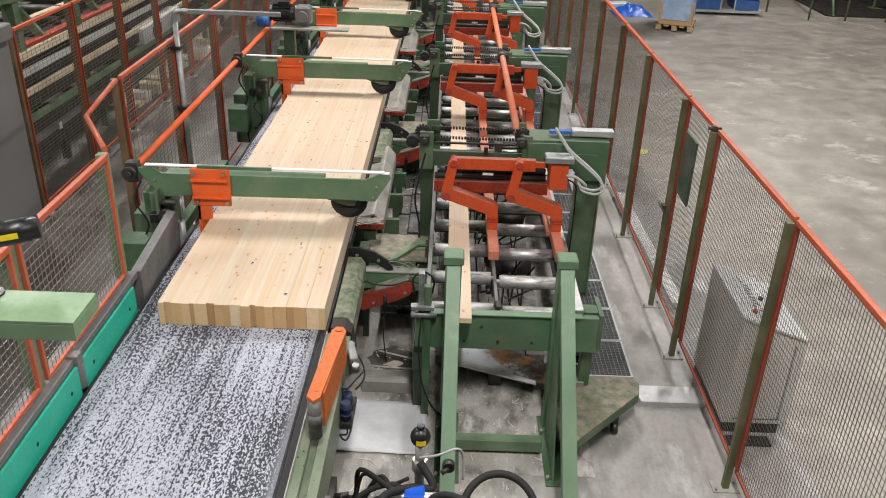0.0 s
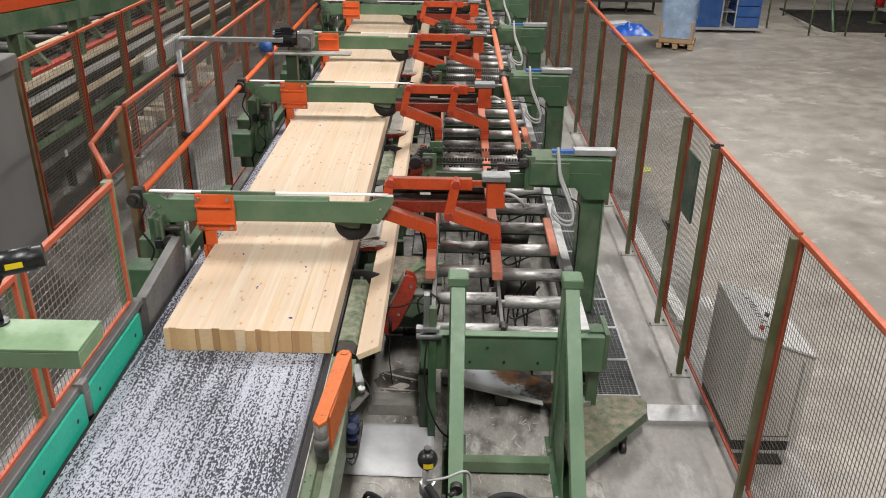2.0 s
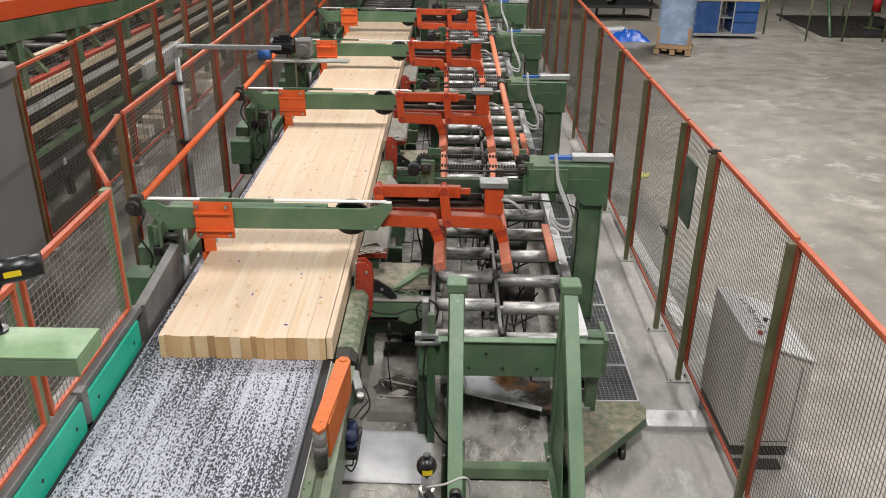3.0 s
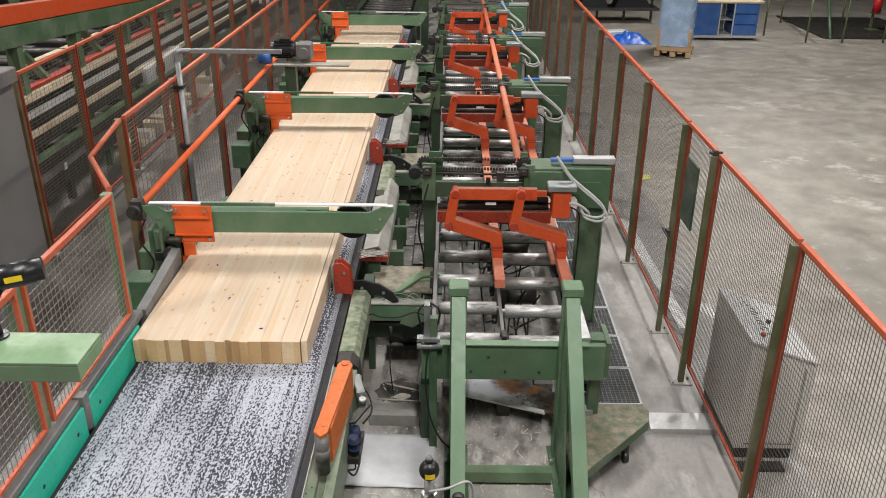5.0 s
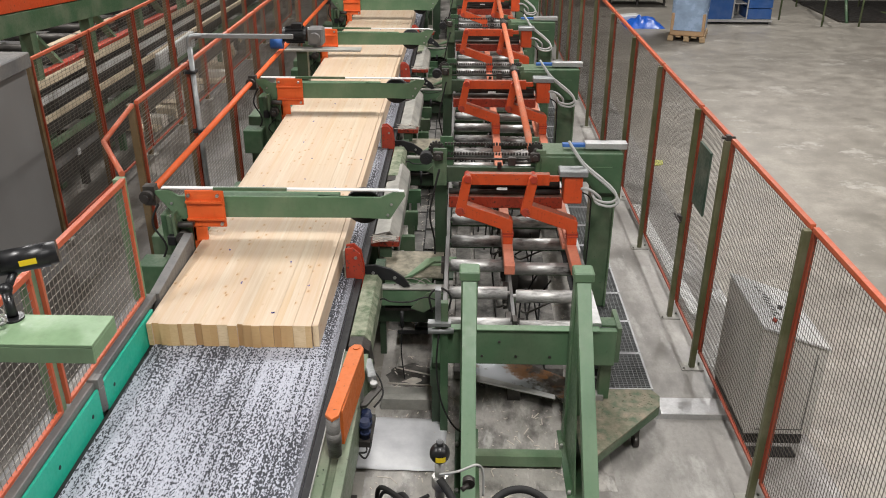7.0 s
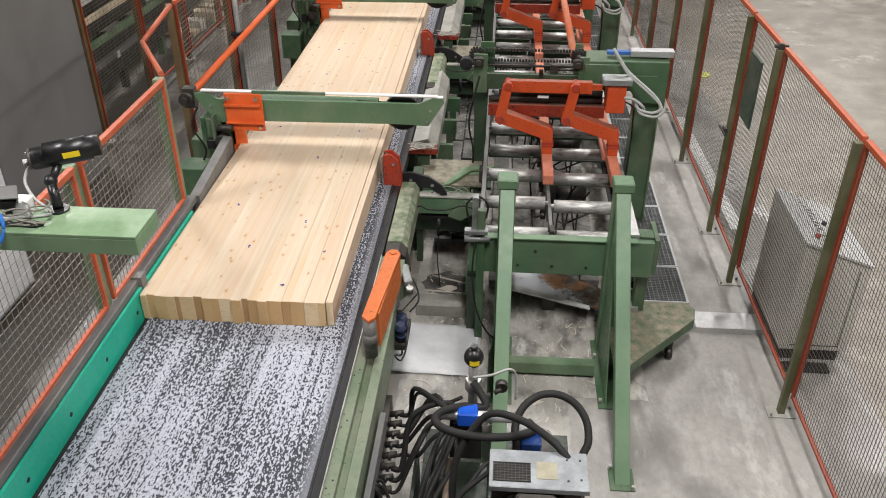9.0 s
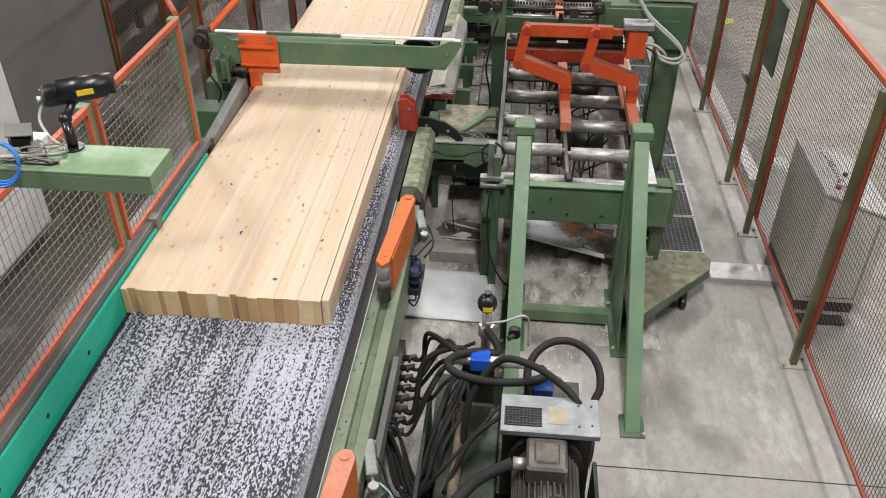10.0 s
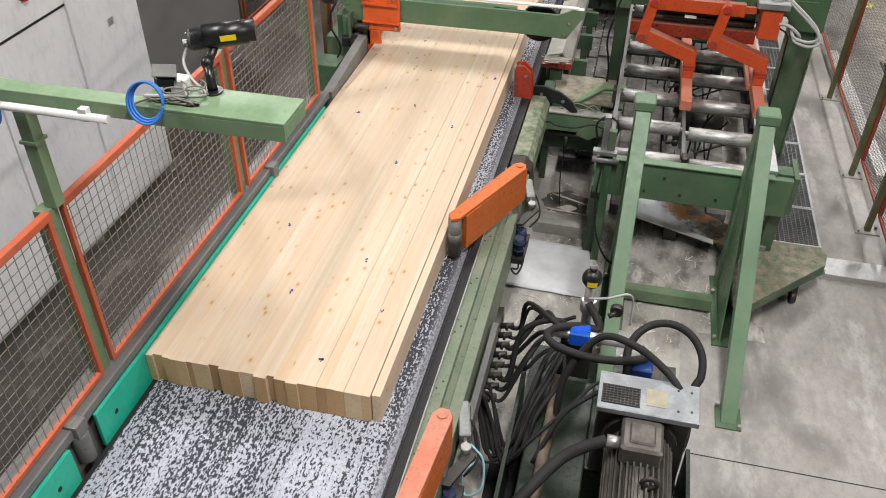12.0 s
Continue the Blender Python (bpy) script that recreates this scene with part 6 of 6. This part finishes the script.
# ---- neighbouring line ----
def neighbour_line():
    n = thing("neighbour_line", "green and white sorting line with roller tables behind the fences", "machine")
    part("orange_beam", Shape().prism([(7.0, 2.42), (20, 1.40), (20, 1.58), (7.0, 2.64)], -5.15, -5.0, "x"), ORANGE, n, "orange inclined beam", 0.01)
    part("green_beam", Shape().prism([(7.0, 2.16), (20, 1.16), (20, 1.39), (7.0, 2.41)], -5.15, -5.0, "x"), GREEN, n, "green inclined beam", 0.01)
    for y in (9.6, 11.2, 13.0, 15.2, 17.6, 20.0):
        part("leg", Shape().box(-5.16, -5.02, y, y + 0.14, 0, 2.2 - (y - 7) * 0.075), GREEN, n)
        part("leg", Shape().box(-7.4, -7.25, y, y + 0.16, 0, 2.2), GREEN, n)
        part("strut", Shape().box(-0.05, 0.05, -0.03, 0.03, 0, 1.75, pose(-5.0, y + 0.25, 0.30, 32, -18, 0)), GREEN_PALE, n, "pale green diagonal strut")
    rnd = random.Random(21)
    for x, z, w in ((-4.75, 0.62, 0.07), (-5.45, 1.04, 0.12), (-5.8, 0.70, 0.07), (-6.05, 1.12, 0.10), (-6.45, 0.85, 0.07), (-6.9, 1.28, 0.10), (-7.35, 1.0, 0.08), (-7.9, 1.45, 0.12), (-8.5, 1.2, 0.10), (-9.2, 1.6, 0.14)):
        part("side_beam", Shape().box(x - w / 2, x + w / 2, 6.2 + rnd.uniform(0, 0.6), 27, z - 0.13, z), (LIGHT_GREY, TIMBER_FAR, GREY_PAINT, GRIMY)[int(rnd.random() * 4)], n, "long side beam", 0.004)
        part("lower_web", Shape().box(x - w / 3, x - w / 3 + 0.02, 6.6, 27, z - 0.34, z - 0.13), DARK_STEEL if rnd.random() < 0.85 else RED_WORN, n)
    for x, z, w, mt in ((-5.0, 1.40, 0.10, TIMBER_FAR), (-4.86, 1.28, 0.06, LIGHT_GREY), (-4.74, 1.12, 0.05, TIMBER_FAR), (-4.68, 0.86, 0.06, GREEN_PALE), (-5.30, 1.36, 0.12, RED_WORN), (-5.75, 1.46, 0.10, TIMBER_FAR)):
        part("pale_rail", Shape().prism([(7.6, z + 0.02), (21, z - 0.18), (21, z - 0.25), (7.6, z - 0.05)], x - w / 2, x + w / 2, "x"), mt, n, "long pale conveyor rail", 0.004)
        part("rail_web", Shape().prism([(7.6, z - 0.05), (21, z - 0.25), (21, z - 0.40), (7.6, z - 0.20)], x - w / 4, x - w / 4 + 0.02, "x"), DARK_STEEL, n)
    for k in range(22):
        y = 7 + 0.75 * k
        part("roller", Shape().rod((-7.2, y, 1.36), (-5.4, y, 1.36), 0.06, 10), DARK_STEEL, n)
        part("cross_bar", Shape().box(-6.9, -4.7, y + 0.3, y + 0.36, 0.48, 0.56), DARK_STEEL if k % 3 else LIGHT_GREY, n)
    for k in range(13):
        y = 7.2 + 1.3 * k
        part("upright", Shape().box(-4.86, -4.78, y, y + 0.08, 0, 0.6), GREEN if k % 2 else DARK_STEEL, n)
        part("upright", Shape().box(-6.4, -6.3, y, y + 0.1, 0, 1.0), GREEN, n)
        part("upright", Shape().box(-8.5, -8.36, y, y + 0.14, 0, 2.6), GREEN, n)
    part("drive_box", Shape().box(-4.85, -4.65, 12.6, 14.4, 0.78, 1.04), LIGHT_GREY, n, "pale drive housing", 0.01)
    part("drive_window", Shape().box(-4.652, -4.645, 13.0, 13.4, 0.83, 0.98), DARK_STEEL, n)
    for k in range(9):
        y = 7.0 + 1.4 * k
        g = thing("timber_stack", "stack of pale sawn timber offcuts on the floor", "timber", pose(-5.5 + rnd.uniform(-0.6, 0.6), y, 0, 0, 0, rnd.uniform(-12, 12)), "timber stacks")
        for i in range(5):
            part("plank", Shape().box(-0.5, 0.5, -0.6 + 0.24 * i, -0.4 + 0.24 * i, 0, 0.06 + 0.1 * (i % 2)), (TIMBER_FAR, PALE_CHIP, DUSTY)[i % 3], g)


def arm_shafts():
    s = part("torsion_shaft", Shape().rod((-2.46, 6.12, 1.42), (-2.46, 19.5, 1.42), 0.029, 14), ORANGE_BRIGHT)
    tagged(s, "long bright orange torsion shaft linking the press arms", "shaft")
    s = part("drive_shaft", Shape().rod((0.595, 6.5, 1.66), (0.595, 19.5, 1.66), 0.032, 14), ORANGE_WORN)
    tagged(s, "long faded orange drive shaft linking the gantries", "shaft")
    for y in (9.2, 12.0):
        c = part("coupling", Shape().rod((0.595, y - 0.1, 1.66), (0.595, y + 0.1, 1.66), 0.05, 14), DARK_STEEL)
        tagged(c, "black steel coupling on the drive shaft", "coupling", "couplings")
    p = thing("pipe_stand", "galvanised pipe stand with a level arm beside the fence", "stand")
    part("pole", Shape().rod((-2.64, 8.0, 0.0), (-2.64, 8.0, 2.16), 0.026, 14), GREY_PIPE, p)
    part("bend", Shape().tube([(-2.64, 8.0, 2.14), (-2.64, 8.0, 2.22), (-2.60, 8.0, 2.26), (-2.5, 8.0, 2.265)], 0.026, 12), GREY_PIPE, p)
    part("arm", Shape().box(-2.55, -1.62, 7.98, 8.02, 2.245, 2.285), GREY_PIPE, p, bevel=0.004)
    pieces("clip", [(-2.72, -2.6, 7.95, 8.05, 1.9, 1.93), (-2.72, -2.6, 7.95, 8.05, 1.3, 1.33)], RUBBER, p)
    m = thing("gear_motor", "grey gear motor with blue coupling on the third press arm", "motor", pose(-2.02, 11.0, 0))
    fins = Shape().rod((-0.34, 0.0, 1.68), (-0.02, 0.0, 1.68), 0.095, 18).box(-0.22, -0.08, -0.06, 0.06, 1.76, 1.83)
    for q in range(16):
        fins.box(-0.30, -0.06, -0.003, 0.003, 0.09, 0.115, Matrix.Translation((0, 0, 1.68)) @ pose(0, 0, 0, q * 22.5, 0, 0))
    part("motor", fins, BLACK, m, "black finned motor", 0.003)
    part("gear_case", Shape().chamfer(0.0, 0.20, -0.11, 0.11, 1.55, 1.78, 0.02).rod((0.10, -0.17, 1.66), (0.10, -0.11, 1.66), 0.07, 18), DARK_GREY, m)
    part("coupling", Shape().rod((-0.50, -0.05, 1.58), (-0.34, -0.05, 1.58), 0.08, 16), BLUE, m, "blue coupling")
    part("bed_plate", Shape().box(-0.3, 0.70, -0.2, 0.0, 1.50, 1.52), PALE_PLATE, m)
    part("column", Shape().box(-0.16, -0.02, -0.12, 0.02, 0.0, 1.50), GRIMY, m)


# ---- far floor ----
def far_things():
    p = thing("wrapped_pallet", "tall stretch-wrapped goods on a wooden pallet", "pallet", pose(5.2, 19.35, 0, 0, 0, -18))
    for k in range(5):
        part("deck_board", Shape().box(-0.4 + 0.17 * k, -0.29 + 0.17 * k, -0.6, 0.6, 0.10, 0.13), PALLET, p)
    for x in (-0.4, -0.05, 0.29):
        for y in (-0.6, -0.06, 0.48):
            part("block", Shape().box(x, x + 0.12, y, y + 0.12, 0.02, 0.10), PALLET, p)
    part("carton", Shape().chamfer(-0.37, 0.37, -0.56, 0.56, 0.13, 0.62, 0.015), CARD, p, "brown cardboard carton")
    w = Shape()
    rows = []
    for i in range(13):
        z = 0.25 + 1.75 * i / 12
        for k in range(28):
            a = k * math.tau / 28
            c, s = math.cos(a), math.sin(a)
            q = 1 / max(abs(c), abs(s))
            r = min(q, 1.25) * (1 + 0.03 * noise.noise((c * 2, s * 2, z * 3)))
            rows.append((0.385 * r * c, 0.575 * r * s, z))
    fc = [(i * 28 + k, i * 28 + (k + 1) % 28, (i + 1) * 28 + (k + 1) % 28, (i + 1) * 28 + k) for i in range(12) for k in range(28)]
    part("wrapped_load", w.solid(rows, fc + [tuple(range(12 * 28, 13 * 28))], True), WRAP, p, "glossy stretch wrap over blue goods")
    b = thing("workbench", "blue workbench with wooden top, drawers and open shelf", "workbench", pose(6.85, 21.3, 0))
    part("worktop", Shape().chamfer(-0.9, 0.85, -0.4, 0.45, 0.90, 0.95, 0.006), TIMBER_FAR, b, "pale wooden worktop")
    part("cupboard", Shape().chamfer(-0.82, -0.2, -0.34, 0.4, 0.12, 0.90, 0.006), BLUE, b)
    part("back_panel", Shape().box(-0.2, 0.15, 0.34, 0.38, 0.12, 0.90).box(-0.2, 0.15, -0.3, 0.34, 0.48, 0.50).box(-0.2, 0.15, -0.3, 0.34, 0.12, 0.14), LIGHT_GREY, b)
    part("frame", Shape().box(-0.2, -0.17, -0.36, -0.34, 0.12, 0.9).box(0.14, 0.17, -0.36, -0.34, 0.12, 0.9).box(-0.85, 0.8, -0.36, -0.32, 0.06, 0.12), LIGHT_GREY, b)
    for z in (0.13, 0.39, 0.65):
        part("drawer", Shape().chamfer(0.18, 0.76, -0.35, 0.4, z, z + 0.24, 0.006), BLUE, b)
    part("leg", Shape().box(-0.84, -0.78, -0.34, -0.28, 0, 0.12).box(0.72, 0.78, -0.34, -0.28, 0, 0.12).box(0.72, 0.78, 0.3, 0.36, 0, 0.12).box(-0.84, -0.78, 0.3, 0.36, 0, 0.12), GREY_PAINT, b)
    r = thing("pit_railing", "dark green tube railing round a floor pit", "railing")
    for x, y in ((8.05, 21.6), (8.8, 20.75), (9.7, 20.75), (10.7, 20.75), (9.2, 23.6), (10.9, 23.6), (11.5, 21.6)):
        part("upright", Shape().rod((x, y, 0), (x, y, 1.1), 0.025, 8), GREEN_POST, r)
    part("rail", Shape().rod((8.8, 20.75, 1.1), (10.7, 20.75, 1.1), 0.025, 8).rod((9.2, 23.6, 1.1), (10.9, 23.6, 1.1), 0.025, 8).rod((8.8, 20.75, 1.1), (9.2, 23.6, 1.1), 0.025, 8), GREEN_POST, r)
    part("brace", Shape().rod((9.6, 21.2, 0.0), (10.1, 23.0, 1.0), 0.04, 6), GREEN, r)
    q = part("pit_cover", Shape().box(9.5, 12.4, 21.3, 24.6, 0.0, 0.012).box(9.45, 9.5, 21.3, 24.6, 0, 0.05).box(9.5, 12.4, 21.25, 21.3, 0, 0.05), DARK_STEEL)
    tagged(q, "dark steel pit cover with raised rim", "pit cover", kind="structure")
    e = thing("fire_extinguisher", "red fire extinguisher on a stand", "fire extinguisher", pose(11.3, 22.6, 0))
    part("bottle", Shape().rod((0, 0, 0.45), (0, 0, 0.95), 0.11, 16).rod((0, 0, 0.95), (0, 0, 1.02), 0.11, 16, 0.04), plain("extinguisher_red", (0.5, 0.02, 0.02), 0.3), e)
    part("stand", Shape().box(-0.03, 0.03, 0.12, 0.16, 0, 1.3).box(-0.15, 0.15, -0.1, 0.2, 0, 0.02).box(-0.1, 0.1, -0.1, 0.14, 0.42, 0.45), GREEN_POST, e)
    t = Shape()
    n, m = 14, 22
    pts = []
    for i in range(n):
        for j in range(m):
            u, v = i / (n - 1), j / (m - 1)
            hgt = 0.28 * max(0, 1 - (2 * u - 1) ** 2) * max(0, 1 - (2 * v - 1) ** 2) * (0.6 + 0.8 * abs(noise.noise((u * 5, v * 7, 1.3))))
            pts.append((3.95 + 0.95 * v, 20.3 + 0.75 * u, hgt + 0.004))
    t.solid(pts, [(i * m + j, i * m + j + 1, (i + 1) * m + j + 1, (i + 1) * m + j) for i in range(n - 1) for j in range(m - 1)], True)
    tagged(part("tarpaulin", t, plain("blue_tarpaulin", (0.02, 0.13, 0.62), 0.35)), "crumpled bright blue tarpaulin heaped on the floor", "tarpaulin")
    w = part("foam_block", Shape().chamfer(-0.3, 0.3, -0.15, 0.15, 0.0, 0.18, 0.02, pose(4.15, 21.2, 0, 0, 0, 20)), WHITE)
    tagged(w, "white foam block lying on the floor", "block")
    k = thing("scrap_rack", "dark rack of scrap bars behind the tarpaulin", "rack", pose(3.3, 23.6, 0))
    for i in range(4):
        part("post", Shape().box(0.75 * i, 0.75 * i + 0.06, 0, 0.06, 0, 1.4), DARK_STEEL, k)
    part("shelf", Shape().box(0, 2.4, -0.4, 0.4, 0.35, 0.42).box(0, 2.4, -0.4, 0.4, 0.8, 0.86), DARK_STEEL, k)
    part("scrap", Shape().prism([(0.1, 0.42), (1.0, 0.42), (0.9, 0.75), (0.4, 0.7)], -0.35, 0.35).prism([(1.2, 0.42), (2.2, 0.42), (2.0, 0.7), (1.3, 0.66)], -0.3, 0.3), RUBBER, k)
    l = part("cable_channel", Shape().box(-0.06, 0.06, -1.3, 1.3, 0, 0.06, pose(2.16, 7.9, 0.0, 0, 0, 2)), WHITE, bevel=0.004)
    tagged(l, "long pale cable channel lying along the fence", "cable channel")
    s = part("yellow_rag", Shape().prism([(-0.12, -0.12), (0.1, -0.06), (0.14, 0.1), (0.0, 0.13), (-0.06, 0.02)], 0.0, 0.012, "z", pose(2.68, 10.79, 0)), plain("yellow_green_cloth", (0.52, 0.52, 0.14), 0.7))
    tagged(s, "small yellow-green cloth lying on the floor", "cloth")


hall()
belt = belt_conveyor()
posts()
roller_bed()
deck()
walkway()
panel = timber_panel()
board = loose_board()
infeed_table()
arms = [press_arm(y) for y in ARM_Y]
wheels = [press_wheel(a) for a in arms]
pushers = [edge_pusher(a) for a in arms]
gantries = [gantry(y) for y in GANTRY_Y]
hoses = [air_hoses(g) for g in gantries]
GRIP_Y = [y - 0.235 for y in GANTRY_Y[:4]]
carriages = [gripper(y) for y in GRIP_Y]
bars = [push_bar(c) for c in carriages]
CRANK_X = (0.0, 0.52)
cranks = [(crank(c), x) for c in carriages for x in CRANK_X]
stations = [station(y) for y in (5.85, 8.95, 11.9, 14.7)]
lifters = [lifter(st) for st in stations]
for y0, y1 in ((6.52, 8.25), (9.6, 11.3), (12.55, 14.0)):
    side_plate(y0, y1)
PADDLE_Y = (4.21, 2.20)
paddles = [paddle(PADDLE_Y[0], PADDLE_ORANGE), paddle(PADDLE_Y[1], FADED)]
for y in PADDLE_Y:
    paddle_base(y)
hydraulic_unit()
floor_cabinet()
camera_shelf()
cupboards()
neighbour_line()
arm_shafts()
far_things()
fences()


# ---- what moves ----
PANEL_KEYS = [(0, 0, 0), (2.7, 0, 0), (3.0, -0.024, 0), (3.2, -0.055, 0), (4.3, -0.2, 0), (4.8, -0.203, 0), (7.0, -0.203, 0), (7.4, -0.203, -0.07), (8.0, -0.203, -0.336), (8.5, -0.203, -0.582), (10.0, -0.205, -1.328), (12.0, -0.207, -2.325)]
SLIDE_KEYS = [(0, 0), (0.2, -0.03), (0.5, -0.213), (0.8, -0.395), (1.0, -0.483), (1.3, -0.506), (3.25, -0.508), (3.6, -0.45), (4.4, -0.06), (4.7, 0), (12, 0)]
SWING_KEYS = [(0, 0), (2.2, 0), (2.5, 7), (3.0, 17), (3.25, 19), (4.7, 17), (4.95, 4), (5.2, 0), (12, 0)]


def motions():
    walk(panel, [(t, pose(PANEL_X + x, PANEL_Y + y, BELT_TOP)) for t, x, y in PANEL_KEYS])
    walk(belt, [(t, pose(0, y, 0)) for t, x, y in PANEL_KEYS])
    rows = [(0, 0.135, 0.917, 0), (0.4, 0.135, 0.917, 0), (0.5, 0.08, 0.917, 0), (0.8, -0.10, 0.90, 0), (1.0, -0.265, 0.83, 4), (1.5, -0.395, 0.81, 6), (1.8, -0.46, 0.85, 14), (2.0, -0.51, 0.885, 27),
            (2.2, -0.565, 0.93, 48), (2.4, -0.635, 0.96, 68), (2.6, -0.705, 0.968, 84), (2.75, -0.7355, 0.968, 90)]
    path = [(t, pose(x, 4.78 - 0.115 * min(1.0, t / 1.5), z, 0, -a, 0)) for t, x, z, a in rows]
    path += [(t, pose(-0.7355 + x, 4.665 + y, 0.968, 0, -90, 0)) for t, x, y in PANEL_KEYS if t >= 3.0]
    walk(board, path)
    for w in wheels:
        walk(w, [(t, pose(-0.762, 0.10, 1.205 + d)) for t, d in ((0, 0), (2.2, 0), (2.45, 0.108), (12, 0.108))])
    for p in pushers:
        walk(p, [(t, pose(-1.966 + d, -0.014, -0.02)) for t, d in ((0, 0), (3.1, 0), (3.5, -0.06), (4.4, -0.172), (12, -0.172))])
    for c, b, y in zip(carriages, bars, GRIP_Y):
        walk(c, [(t, pose(0.018 + 1.04 * d, y, -0.56 / y)) for t, d in SLIDE_KEYS])
        walk(b, [(t, pose(0.04 - 0.265 * math.sin(radians(a)), 0, -0.265 * (1 - math.cos(radians(a))))) for t, a in SWING_KEYS])
    for h in hoses:
        walk(h, [(t, pose(0.874, -0.08, 1.867, 0, -62 * d, 0)) for t, d in SLIDE_KEYS])
    for k, x in cranks:
        walk(k, [(t, pose(x, 0, 1.39, 0, -a, 0)) for t, a in SWING_KEYS])
    for k in lifters:
        walk(k, [(t, pose(x + 0.09, -0.14, z - 0.02, 0, a, 0)) for t, x, z, a in ((0, -0.42, 0.61, 70), (1.3, -0.42, 0.61, 70), (1.7, -0.38, 0.68, 45), (2.0, -0.36, 0.78, 24), (2.3, -0.45, 0.80, 8), (2.6, -0.62, 0.90, 0), (3.0, -0.655, 0.94, 4), (3.3, -0.70, 0.95, 2), (4.3, -0.825, 0.96, 0), (4.8, -0.828, 0.96, 0), (12, -0.828, 0.96, 0))])
    for p, y in zip(paddles, PADDLE_Y):
        far = y > 3
        walk(p, [(t, pose(-0.605, y, 0, 0, 0, a if far else 0)) for t, a in ((0, 0), (9.95, 0), (10.1, -2.5), (10.2, -9), (10.3, -17), (10.4, -19.5), (12, -19.5))])


motions()
